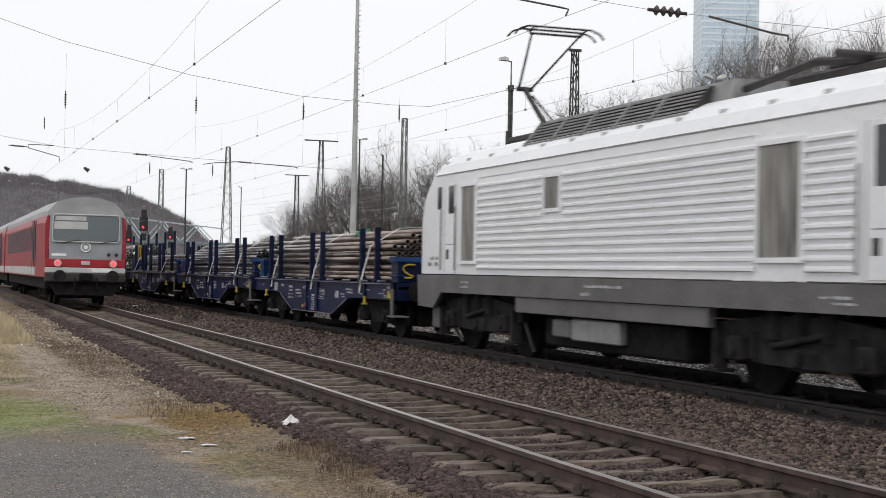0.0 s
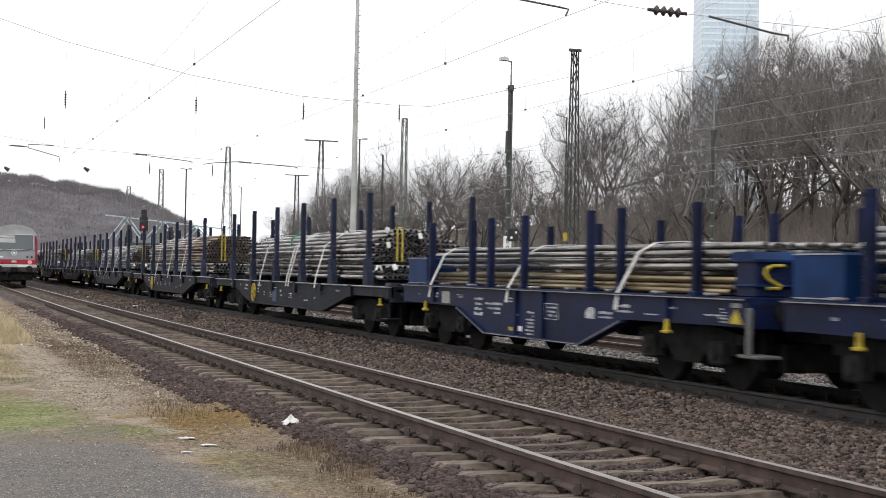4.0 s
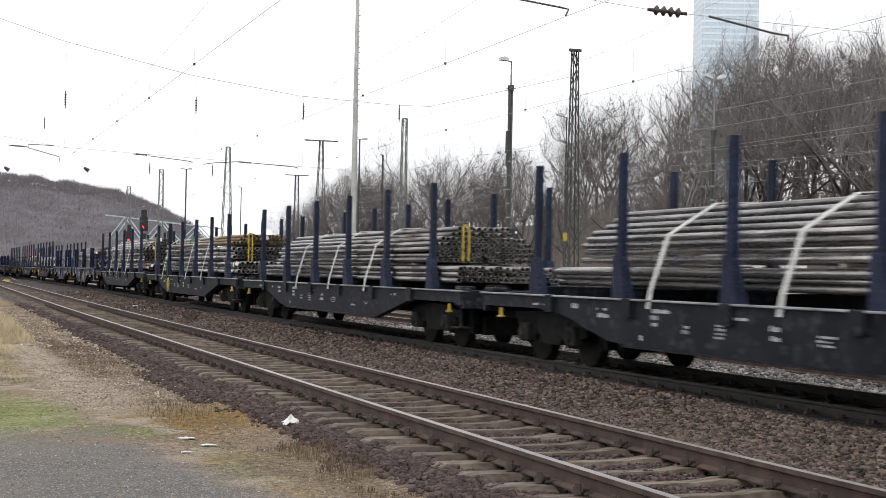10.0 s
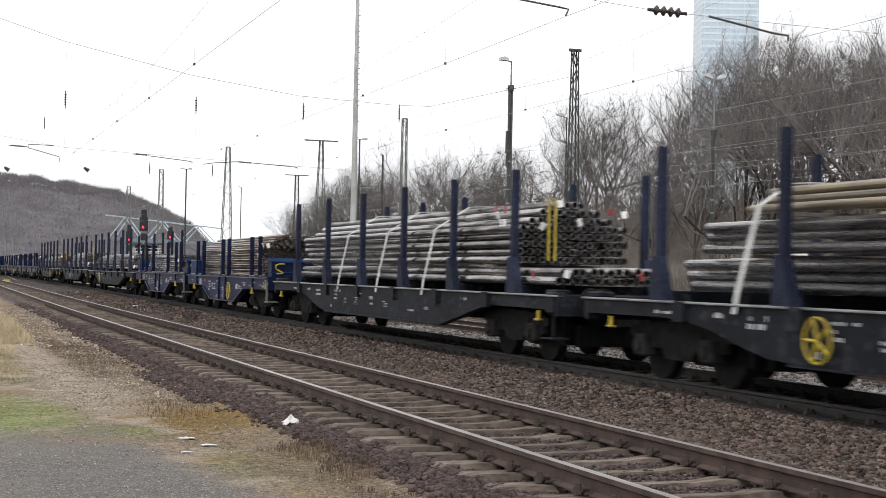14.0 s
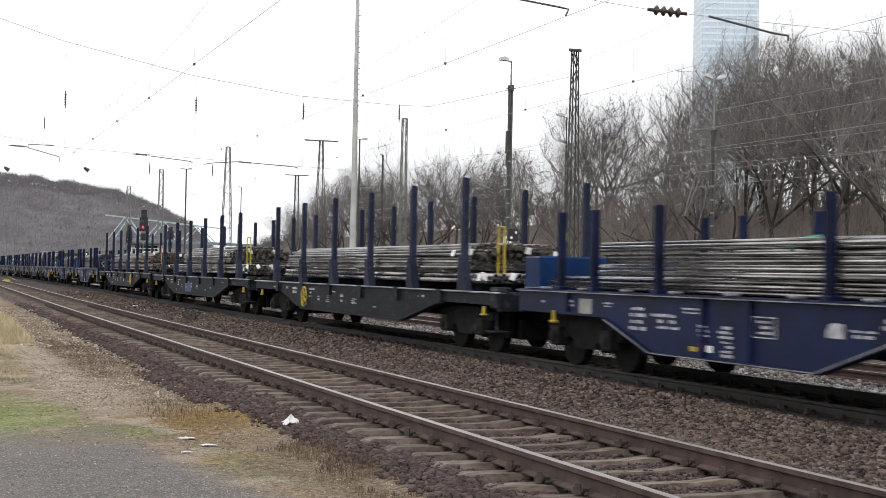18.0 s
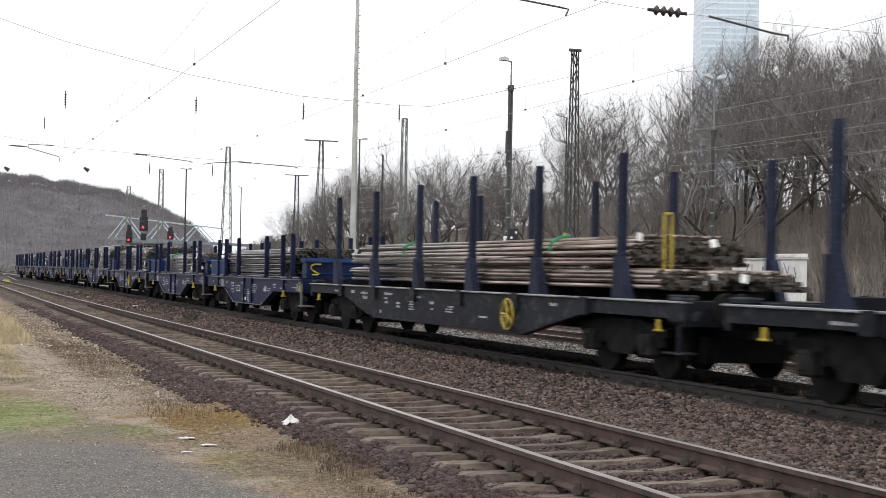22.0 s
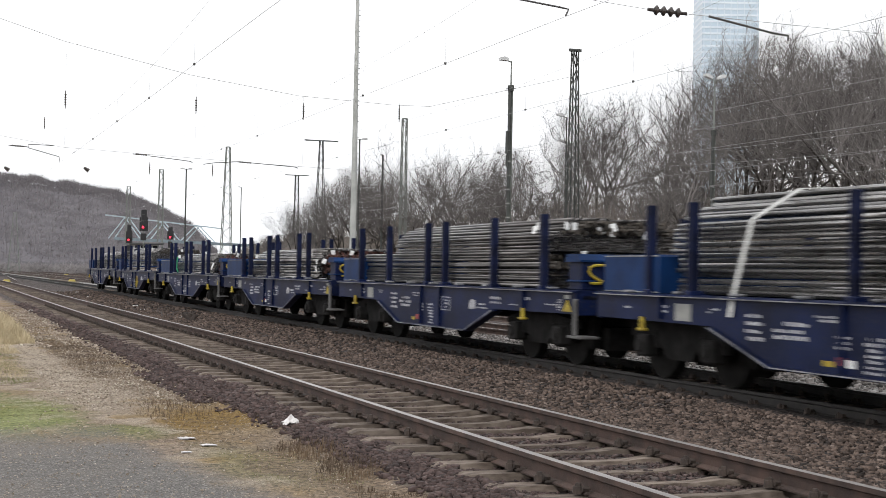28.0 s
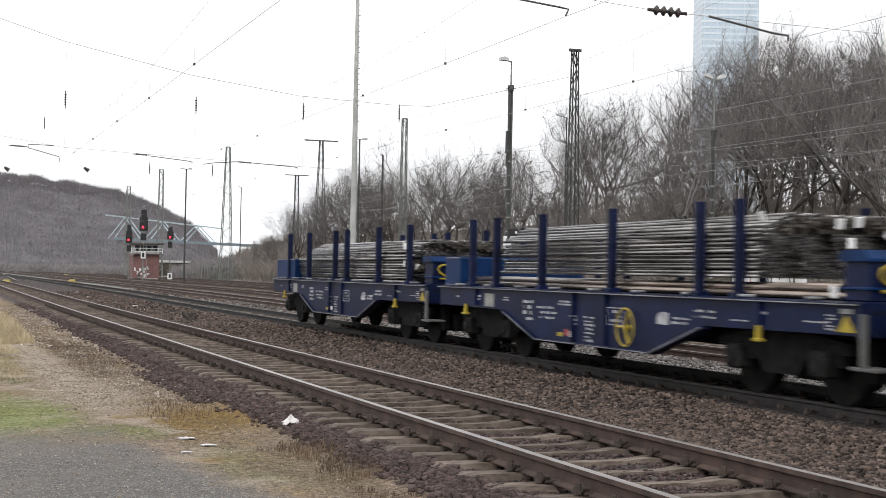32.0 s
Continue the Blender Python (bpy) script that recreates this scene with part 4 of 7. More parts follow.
def make_signals():
    signal(22.37, 159.6, 7.85, 0.9, 2.3, 0.125, 2.6)
    signal(23.17, 177.4, 6.73, 0.75, 2.2, 0.12)
    signal(27.81, 175.8, 6.56, 0.75, 1.5, 0.13, 0.3)
    # hectometre board on its post
    t = thing("distance_board", "white board with black digits on a post", "sign", at=pose(24.02, 59.3, -0.35))
    part("post", Shape().tube((0, 0.05, 0), (0, 0.05, 2.7), 0.04, 0.04, 8), M_GALV, t)
    part("board", Shape().box((-0.19, -0.015, 2.62), (0.19, 0.015, 3.36), 0.01), M_TAG, t)
    for ch, z in (("0", 3.03), ("8", 2.68)):
        cu = bpy.data.curves.new("digit", "FONT")
        cu.body, cu.size, cu.align_x, cu.extrude = ch, 0.36, "CENTER", 0.002
        ob = new("digit", cu)
        ob.data.materials.append(M_SIGBLACK)
        ob.parent = t
        ob.matrix_basis = pose(0, -0.022, z + 0.02, 90, 0, 0)
    t = thing("shunting_signal", "small black dwarf signal with two pale lights", "signal", at=pose(22.75, 55.6, -0.35))
    part("post", Shape().tube((0, 0, 0), (0, 0, 3.1), 0.05, 0.05, 8), M_GALV, t)
    part("signal_head", Shape().box((-0.22, -0.1, 3.05), (0.22, 0.1, 3.6), 0.04), M_SIGBLACK, t)
    for dx, z in ((-0.1, 3.2), (0.1, 3.42)):
        part("lens", Shape().tube((dx, -0.1, z), (dx, -0.13, z), 0.055, 0.055, 10), M_TAG, t)
    t = thing("marker_board", "small yellow marker board on a dark post", "sign", at=pose(24.78, 54.9, -0.35))
    part("post", Shape().tube((0, 0.04, 0), (0, 0.04, 3.7), 0.06, 0.06, 8), M_MASTDARK, t)
    part("board", Shape().box((-0.1, -0.02, 3.1), (0.1, 0.02, 3.45), 0.01), M_YELLOW, t)


make_masts()
make_signals()


# ---------- overhead line ----------
def sagging(pts, sag=0.0, steps=10):
    out = []
    for a, b in zip(pts[:-1], pts[1:]):
        a, b = Vector(a), Vector(b)
        q = [a.lerp(b, i / steps) + Vector((0, 0, -4 * sag * (i / steps) * (1 - i / steps))) for i in range(steps + 1)]
        out += q if not out else q[1:]
    return out


def wire(name, label, pts, r, material, sag=0.0, steps=10):
    return solo(name, Shape().path(sagging(pts, sag, steps), r, 5), material, label, "wire", "overhead line wires")


def insulator(at, way, n, length, r, label="brown ribbed insulator of the overhead line"):
    a = Vector(at)
    d = Vector(way).normalized()
    s = Shape().tube(a, a + d * length, r * 0.35, r * 0.35, 8)
    for k in range(n):
        c = a + d * (length * (0.22 + 0.56 * k / max(1, n - 1)))
        s.tube(c - d * (length * 0.24 / n), c, r * 0.5, r, 10).tube(c, c + d * (length * 0.2 / n), r, r * 0.5, 10)
    return solo("insulator", s, M_INSUL, label, "insulator", "overhead line insulators")


def make_overhead():
    for x, z in ((5.1, 5.5), (10.5, 5.87), (15.0, 5.76), (19.2, 5.7)):
        for y0, y1, top in ((-30, 23.4, 1.35), (23.4, 61, 1.35), (61, 112, 1.3), (112, 165, 1.3), (165, 220, 1.3)):
            t = thing("catenary", "thin grey contact wire hung from a sagging messenger wire", "overhead line", "overhead line spans", at=pose(x, y0, z))
            n = y1 - y0
            part("contact_wire", Shape().path(sagging([(0, 0, 0), (0, n, 0)], 0.04, 6), 0.0048, 5), M_WIRE, t)
            part("messenger_wire", Shape().path(sagging([(0, 0, top), (0, n, top)], 0.75, 12), 0.0032, 5), M_WIRE, t)
            for i in range(1, 6):
                u = i / 6
                part("dropper", Shape().tube((0, n * u, -0.16 * u * (1 - u)), (0, n * u, top - 3 * u * (1 - u)), 0.003, 0.003, 4), M_WIRE, t)
                part("dropper_clip", Shape().box((-0.02, n * u - 0.03, -0.16 * u * (1 - u) - 0.02), (0.02, n * u + 0.03, -0.16 * u * (1 - u) + 0.03)), M_WIREDARK, t)
    # head span across the station
    wire("head_span_wire", "sagging head span wire across the tracks", [(-8, 61, 15.0), (2.64, 61, 11.2), (5.2, 61, 10.45), (10.35, 61, 9.4), (15.0, 61, 8.8), (19.2, 61, 8.65), (20.9, 61, 8.68), (31.0, 68.0, 11.5)], 0.011, M_WIRE)
    wire("cross_span_wire", "straight cross span wire over the tracks", [(-8, 61, 6.9), (2.8, 61, 6.5), (5.2, 61, 6.15), (13.1, 61, 5.84), (31.0, 68.0, 5.9)], 0.008, M_WIRE)
    for x, z in ((5.3, 8.08), (10.6, 8.15), (15.2, 8.15), (19.5, 8.28)):
        insulator((x, 61, z - 0.36), (0.0, 0, 1), 5, 0.72, 0.055, "thin hanging insulator under the head span")
        wire("hanger_wire", "thin vertical hanger of the head span", [(x, 61, z - 2.3), (x, 61, z + 2.3 - x * 0.08)], 0.004, M_WIRE)
    for a, b in (((3.13, 61, 6.13), (3.85, 61, 6.10)), ((8.04, 61, 6.0), (8.73, 61, 5.98)), ((12.34, 61, 5.87), (13.11, 61, 5.84))):
        insulator(a, Vector(b) - Vector(a), 5, (Vector(b) - Vector(a)).length, 0.05)
    for pts in ([(5.11, 61, 5.55), (5.11, 61, 5.75), (3.89, 61, 6.06)], [(10.5, 61, 5.75), (10.4, 61, 5.8), (8.73, 61, 5.95)], [(10.96, 61, 5.7), (11.4, 61, 5.78), (12.34, 61, 5.86)], [(15.0, 61, 5.7), (14.9, 61, 5.75), (13.1, 61, 5.84)], [(3.89, 61, 6.06), (3.89, 61, 6.2), (4.88, 61, 6.2)]):
        wire("steady_arm", "dark steel steady arm holding the contact wire", pts, 0.018, M_WIREDARK, 0, 2)
    for x, z in ((8.74, 5.45), (11.35, 5.48), (4.5, 7.1)):
        insulator((x, 61, z - 0.26), (0.0, 0, 1), 4, 0.5, 0.04, "small hanging insulator under the cross span")
    for x, z in ((3.08, 5.2), (6.19, 5.31)):
        solo("wire_weight", Shape().tube((x - 0.1, 61, z + 0.05), (x + 0.1, 61, z - 0.08), 0.05, 0.09, 8), M_INSUL, "small dark weight hanging from the overhead line", "weight", "overhead line weights")
    # arms nearest the path
    wire("steady_arm", "dark steel steady arm holding the contact wire", [(15.01, 23.4, 5.77), (15.01, 23.4, 5.86), (14.7, 23.4, 5.88), (13.34, 23.4, 6.09)], 0.022, M_WIREDARK, 0, 2)
    wire("steady_arm", "dark steel steady arm holding the contact wire", [(10.5, 23.4, 5.88), (10.55, 23.4, 6.0), (10.4, 23.4, 6.02), (9.4, 23.4, 6.12), (8.0, 23.4, 6.3)], 0.018, M_WIREDARK, 0, 2)
    insulator((12.10, 23.4, 6.12), (0.8, 0, -0.02), 4, 0.78, 0.095, "stout brown insulator with ribbed sheds")
    wire("cross_span_wire", "thin wire beside the insulator", [(12.87, 23.4, 6.10), (13.34, 23.4, 6.09), (14.5, 23.4, 6.07), (17.2, 23.4, 6.04), (30, 23.4, 6.0)], 0.006, M_WIRE)
    wire("cross_span_wire", "thin wire beside the insulator", [(12.12, 23.4, 6.12), (11, 23.4, 6.2), (8, 23.4, 6.3), (-6, 23.4, 6.5)], 0.005, M_WIRE)
    # station wires beyond
    for x, z in ((24.5, 5.7), (29, 5.6), (33, 5.5)):
        wire("contact_wire", "thin grey contact wire of the far tracks", [(x, 10, z), (x, 70, z), (x, 200, z)], 0.007, M_WIRE, 0.05, 8)
        wire("messenger_wire", "thin sagging messenger wire of the far tracks", [(x, 5, z + 1.4), (x, 68, z + 1.4), (x, 130, z + 1.4)], 0.006, M_WIRE, 0.8, 10)


make_overhead()


# ---------- signal box, bridge, tower, fence ----------
def make_buildings():
    t = thing("signal_box", "small red-brick signal box with a railed gallery and flat roof", "building", at=pose(26.75, 190.0, -0.35))
    part("brick_base", Shape().box((-1.62, -2.2, 0), (1.62, 2.2, 3.35), 0.02), M_BRICK, t)
    part("plinth", Shape().box((-1.68, -2.26, 0), (1.68, 2.26, 0.35), 0.02), M_PALEPANEL, t)
    part("cabin", Shape().box((-1.5, -1.9, 3.35), (1.5, 2.1, 4.65), 0.02), M_PALEPANEL, t)
    part("gallery_floor", Shape().box((-2.0, -2.6, 3.36), (2.0, -1.9, 3.46), 0.02), M_ROOFDARK, t)
    part("roof", Shape().box((-2.15, -2.65, 4.65), (2.15, 2.7, 4.87), 0.04), M_ROOFDARK, t)
    for k in range(4):
        w = part("window", Shape().box((-1.42 + k * 0.74, -1.94, 3.75), (-0.82 + k * 0.74, -1.905, 4.50), 0.01), M_DARKGLASS, t, "dark cabin window")
        part("window_frame", Shape().box((-1.46 + k * 0.74, -1.96, 3.69), (-0.78 + k * 0.74, -1.91, 3.745)).box((-1.46 + k * 0.74, -1.96, 4.505), (-0.78 + k * 0.74, -1.91, 4.55)), M_TAG, w)
    for k in range(9):
        part("baluster", Shape().box((-1.98 + k * 0.49, -2.58, 3.46), (-1.93 + k * 0.49, -2.53, 4.1)), M_TAG, t)
    part("handrail", Shape().box((-2.0, -2.6, 4.1), (2.0, -2.52, 4.16)).box((-2.0, -2.59, 3.74), (2.0, -2.53, 3.79)), M_TAG, t, "white gallery rail")
    rng = random.Random(3)
    s = Shape()
    for k in range(26):
        x, z = rng.uniform(-1.6, 0.2), rng.uniform(0.36, 1.45)
        s.box((x, -2.215, z), (x + rng.uniform(0.10, 0.4), -2.204, z + rng.uniform(0.05, 0.4)))
    part("graffiti", s, M_TAG, t, "pale sprayed graffiti shapes")
    # low white wall beyond the station tracks
    t = thing("boundary_wall", "low white concrete wall covered in graffiti", "wall", at=pose(31.0, 49.6, -0.35))
    part("wall_slab", Shape().box((0, -2.4, 0), (0.25, 2.6, 2.45), 0.02), M_HUT, t, "whitewashed concrete slab")
    part("coping", Shape().box((-0.05, -2.45, 2.45), (0.30, 2.65, 2.53), 0.02), M_PALEPANEL, t)
    part("raised_coping", Shape().box((-0.03, -2.4, 2.53), (0.28, -0.6, 2.68), 0.02), M_HUT, t)
    rng = random.Random(9)
    for m in (M_SIGBLACK, M_BRIDGEDARK, M_RED):
        s = Shape()
        for k in range(13 if m is not M_RED else 4):
            y, z, q, w = rng.uniform(-2.2, 2.0), rng.uniform(1.2, 2.2), rng.uniform(-0.25, 0.25), rng.uniform(0.03, 0.08)
            s.prism([(y, z - 0.2), (y + w, z - 0.2), (y + w + q, z + 0.2), (y + q, z + 0.2)], -0.012 - 0.003 * rng.random(), -0.004, "x")
        part("graffiti", s, m, t, "sprayed graffiti strokes")
    # steel truss bridge far behind
    b = thing("truss_bridge", "pale blue steel truss bridge across the valley", "bridge", at=pose(0, 0, 0))
    A, Z = Vector((40.0, 431.4, 0)), Vector((100.0, 410.0, 0))
    way = (Z - A) / 60.0
    deck = lambda u: A + way * u + Vector((0, 0, 9.9 - 0.034 * u))
    top = lambda u: A + way * u + Vector((0, 0, 17.2 - 0.105 * u))
    part("deck", Shape().bar(deck(12), deck(80), 4.0, 0.8), M_BRIDGEDARK, b)
    part("top_chord", Shape().bar(top(9), top(41), 0.34, 0.34), M_BRIDGE, b)
    for k in range(3):
        u = 10.0 + k * 9.6
        for a, c in ((u, u + 4.4), (u + 8.8, u + 4.4), (u + 1.6, u + 5.4), (u + 10.0, u + 5.4)):
            part("diagonal", Shape().bar(deck(a), top(c), 0.30, 0.30), M_BRIDGE, b)
    for u in (52,):
        p = deck(u)
        part("pier", Shape().box((p.x - 0.8, p.y - 2, -1), (p.x + 0.8, p.y + 2, p.z)), M_MASTWHITE, b)
    # glass tower on the skyline
    t = thing("office_tower", "tall pale blue glass office tower", "tower", at=pose(369, 631, 0, 0, 0, -20))
    part("tower_body", Shape().box((-13.6, -13.6, 0), (13.6, 13.6, 152), 0.3), glass("tower_glass", (0.52, 0.62, 0.70), 0.3), t, "blue-grey glass facade")
    for k in range(44):
        z = 20 + k * 3.0
        part("floor_band", Shape().box((-13.75, -13.75, z), (13.75, 13.75, z + 0.95)), TOWER_BAND, t)
    for k in range(9):
        x = -12.8 + k * 3.2
        part("mullion", Shape().box((x - 0.12, -13.9, 20), (x + 0.12, -13.7, 152)), TOWER_BAND, t)
    # low shed behind the signals
    t = thing("low_shed", "long low brown shed with a pale roof edge", "building", at=pose(36.6, 262.0, -0.4))
    part("wall", Shape().box((0, 0, 0), (8.2, 6, 2.7), 0.02), M_LEAFLITTER, t)
    part("roof", Shape().box((-0.3, -0.3, 2.7), (8.5, 6.3, 3.1), 0.04), M_DMULIGHT, t)
    # slatted fence
    rng = random.Random(21)
    t = thing("fence", "old grey slatted fence at the yard's end", "fence", at=pose(35.0, 196.0, -0.45))
    for k in range(34):
        x, q = k * 0.40 + rng.uniform(-0.03, 0.03), rng.uniform(-0.05, 0.05)
        part("slat", Shape().prism([(x, 0), (x + 0.22, 0), (x + 0.22 + q, 1.9 + rng.uniform(-0.3, 0.25)), (x + 0.11 + q, 2.15 + rng.uniform(-0.2, 0.1)), (x + q, 1.9)], -0.03, 0.03, "y"), M_FENCE, t)
    part("rail", Shape().box((-0.1, 0.032, 0.45), (13.7, 0.09, 0.55)), M_FENCE, t)


TOWER_BAND = mat("pale_tower_band", (0.74, 0.80, 0.85), (0.64, 0.71, 0.77), 0.4, 0, 0.1, 0.5, 0)
make_buildings()


# ---------- loose stones, grass and litter ----------
def scatter_stones(name, label, material, bands, seed):
    """bands: x0, x1, y0, y1, stones per square metre, size. Eight-cornered chips, each shaped by chance."""
    rng = np.random.default_rng(seed)
    verts, count = [], 0
    cube = np.array([(x, y, z) for x in (-1, 1) for y in (-1, 1) for z in (-1, 1)], float)
    faces = np.array([(0, 1, 3, 2), (4, 6, 7, 5), (0, 4, 5, 1), (2, 3, 7, 6), (0, 2, 6, 4), (1, 5, 7, 3)])
    for x0, x1, y0, y1, dens, size in bands:
        n = int((x1 - x0) * (y1 - y0) * dens)
        c = np.empty((n, 3))
        c[:, 0], c[:, 1] = rng.uniform(x0, x1, n), rng.uniform(y0, y1, n)
        c[:, 2] = [ground_z(a, b) for a, b in c[:, :2]]
        r = size * rng.uniform(0.55, 1.25, (n, 1)) * 0.5
        k = cube[None] * rng.uniform(0.45, 1.1, (n, 8, 3))
        k *= np.stack([rng.uniform(0.7, 1.3, n), rng.uniform(0.7, 1.3, n), rng.uniform(0.45, 0.9, n)], 1)[:, None, :]
        a, e = rng.uniform(0, 6.28, n), rng.uniform(-0.6, 0.6, n)
        ca, sa, ce, se = np.cos(a)[:, None], np.sin(a)[:, None], np.cos(e)[:, None], np.sin(e)[:, None]
        x, y, z = k[..., 0], k[..., 1], k[..., 2]
        y, z = y * ce - z * se, y * se + z * ce
        x, y = x * ca - y * sa, x * sa + y * ca
        k = np.stack([x, y, z], 2) * r[:, None, :]
        c[:, 2] += r[:, 0] * rng.uniform(0.1, 0.5, n)
        verts.append((k + c[:, None, :]).reshape(-1, 3))
        count += n
    v = np.concatenate(verts)
    f = (faces[None] + 8 * np.arange(count)[:, None, None]).reshape(-1, 4)
    me = bpy.data.meshes.new(name)
    me.vertices.add(len(v))
    me.vertices.foreach_set("co", v.ravel())
    me.loops.add(f.size)
    me.loops.foreach_set("vertex_index", f.ravel().astype(np.int32))
    me.polygons.add(len(f))
    me.polygons.foreach_set("loop_start", np.arange(0, f.size, 4, dtype=np.int32))
    me.update(calc_edges=True)
    me.materials.append(material)
    return tagged(new(name, me), label, "stones", kind="stuff")


def scatter_blades(name, label, material, patches, seed):
    """patches: x0, x1, y0, y1, blades per square metre, height, lean."""
    rng = random.Random(seed)
    v, f = [], []
    for x0, x1, y0, y1, dens, h, lean in patches:
        for k in range(int((x1 - x0) * (y1 - y0) * dens)):
            x, y = rng.uniform(x0, x1), rng.uniform(y0, y1)
            if noise.noise(Vector((x * 0.9, y * 0.9, seed))) < -0.12:
                continue
            z = ground_z(x, y) - 0.01
            a = rng.uniform(0, 6.283)
            # tufts thin out towards their edges
            q = h * rng.uniform(0.45, 1.15) * min(1.0, 0.35 + 3.2 * min(x - x0, x1 - x) / (x1 - x0), 0.35 + 3.2 * min(y - y0, y1 - y) / (y1 - y0))
            dx, dy = math.cos(a) * lean * q * rng.uniform(0.2, 1.2), math.sin(a) * lean * q * rng.uniform(0.2, 1.2)
            w = 0.0022 + 0.005 * h
            ux, uy = -math.sin(a) * w, math.cos(a) * w
            o = len(v)
            v += [(x - ux, y - uy, z), (x + ux, y + uy, z), (x + dx * 0.4 + ux * 0.7, y + dy * 0.4 + uy * 0.7, z + q * 0.6), (x + dx * 0.4 - ux * 0.7, y + dy * 0.4 - uy * 0.7, z + q * 0.6), (x + dx, y + dy, z + q * (1 - 0.35 * lean))]
            f += [(o, o + 1, o + 2, o + 3), (o + 3, o + 2, o + 4)]
    me = bpy.data.meshes.new(name)
    me.from_pydata(v, [], f)
    me.materials.append(material)
    return tagged(new(name, me), label, "grass", kind="stuff")


def crumpled(name, label, x, y, size, seed, lift=0.38):
    """A crumpled scrap lying on the ground."""
    rng = random.Random(seed)
    s = Shape()
    n = 6
    top = [[(x + size * (i / n - 0.5) * rng.uniform(0.8, 1.2), y + size * 0.7 * (j / n - 0.5) * rng.uniform(0.8, 1.2), ground_z(x, y) + 0.01 + size * lift * (0.35 * rng.random() + 0.65 * abs(noise.noise(Vector((i * 0.7, j * 0.7, seed))))) * (1.1 - abs(i / n - 0.5) - abs(j / n - 0.5))) for j in range(n + 1)] for i in range(n + 1)]
    v = [p for r in top for p in r] + [(p[0], p[1], p[2] - 0.008) for r in top for p in r]
    w = n + 1
    f = []
    for i in range(n):
        for j in range(n):
            a = i * w + j
            f += [(a, a + w, a + w + 1, a + 1), (a + w * w, a + w * w + 1, a + w * w + w + 1, a + w * w + w)]
    s.add(v, f)
    return solo(name, s, M_LITTER, label, "litter", "litter beside the track")


def make_foreground():
    scatter_stones("ballast_shoulder", "dark purple-brown ballast stones on the shoulder", M_STONEDARK,
                   [(3.2, 3.45, 15, 40, 30, 0.045), (3.4, 3.55, 8, 40, 260, 0.05), (3.5, 3.95, 7.5, 16, 820, 0.05), (3.45, 3.95, 16, 30, 480, 0.058), (3.1, 3.5, 17.5, 23, 240, 0.055), (3.5, 3.95, 30, 60, 160, 0.07),
                    (4.0, 6.2, 8, 16, 300, 0.036), (4.0, 6.2, 16, 30, 150, 0.04)], 5)
    scatter_stones("ballast_between_tracks", "brown-grey ballast stones between the tracks", M_STONEPALE,
                   [(6.2, 9.2, 7.5, 16, 600, 0.05), (6.2, 9.3, 16, 28, 230, 0.056), (6.2, 9.5, 28, 48, 110, 0.066), (6.2, 9.4, 48, 90, 30, 0.085), (12.2, 14.0, 42, 100, 16, 0.09), ], 6)
    scatter_stones("ballast_beyond", "pale grey ballast stones beyond the goods track", M_STONEGREY, [(11.9, 14.2, 14, 40, 85, 0.07), (12.0, 14.2, 40, 70, 30, 0.08)], 8)
    scatter_stones("verge_pebbles", "pale pebbles and chips on the verge and path", M_PEBBLE,
                   [(0.4, 3.4, 9, 16, 110, 0.012), (0.4, 3.4, 8, 18, 5, 0.022), (1.4, 3.4, 17, 30, 110, 0.019), (1.7, 3.0, 17.5, 25, 190, 0.022), (2.5, 3.4, 18, 30, 60, 0.028), (1.8, 3.5, 30, 55, 30, 0.05)], 7)
    scatter_blades("dry_grass", "tall dry straw-coloured grass tufts", M_DRYGRASS,
                   [(1.1, 2.2, 31, 38, 1500, 0.46, 0.35), (0.8, 1.75, 26.5, 31, 900, 0.13, 0.8), (0.7, 1.6, 22, 26.5, 800, 0.07, 0.9), (1.2, 2.4, 38, 46, 400, 0.45, 0.4)], 11)
    scatter_blades("short_grass", "short green grass and moss tufts", M_GREENGRASS,
                   [(0.5, 1.55, 15.2, 19.5, 2400, 0.028, 0.9), (0.6, 1.7, 19.5, 29, 700, 0.06, 0.9), (1.5, 2.4, 14.8, 15.6, 900, 0.026, 0.9), (2.4, 3.4, 10.2, 13.4, 620, 0.030, 0.9)], 12)
    scatter_blades("withered_stalks", "withered brown weeds along the verge", M_WITHER,
                   [(2.2, 3.45, 13.4, 18, 420, 0.034, 1.0), (2.2, 3.3, 20, 34, 900, 0.06, 0.9), (1.4, 2.4, 15.5, 30, 320, 0.03, 1.1), (2.9, 3.6, 9, 14, 900, 0.06, 0.9), (3.1, 3.6, 10.0, 14.5, 620, 0.13, 0.6), (2.5, 3.4, 16.0, 19.0, 220, 0.10, 0.7), (2.3, 2.9, 15.8, 18.0, 160, 0.12, 0.7), (2.2, 3.5, 34, 60, 120, 0.10, 0.7)], 13)
    scatter_blades("rusty_moss", "rust-brown moss and low dry growth on the verge", M_RUSTMOSS, [(2.4, 3.5, 14.2, 17.6, 2600, 0.026, 0.8), (2.5, 3.4, 11.0, 13.0, 300, 0.02, 0.8)], 14)
    crumpled("paper_scrap", "crumpled white paper on the ballast edge", 3.58, 14.62, 0.18, 1, 1.2)
    crumpled("paper_scrap", "flat torn white paper on the moss", 2.46, 14.28, 0.15, 2, 0.16)
    crumpled("paper_scrap", "flat torn white paper on the moss", 2.55, 13.6, 0.14, 3, 0.12)
    crumpled("paper_scrap", "small torn white paper on the moss", 2.27, 13.18, 0.09, 5, 0.14)
    crumpled("paper_scrap", "small white scrap beside the track", 3.59, 52.1, 0.22, 4)
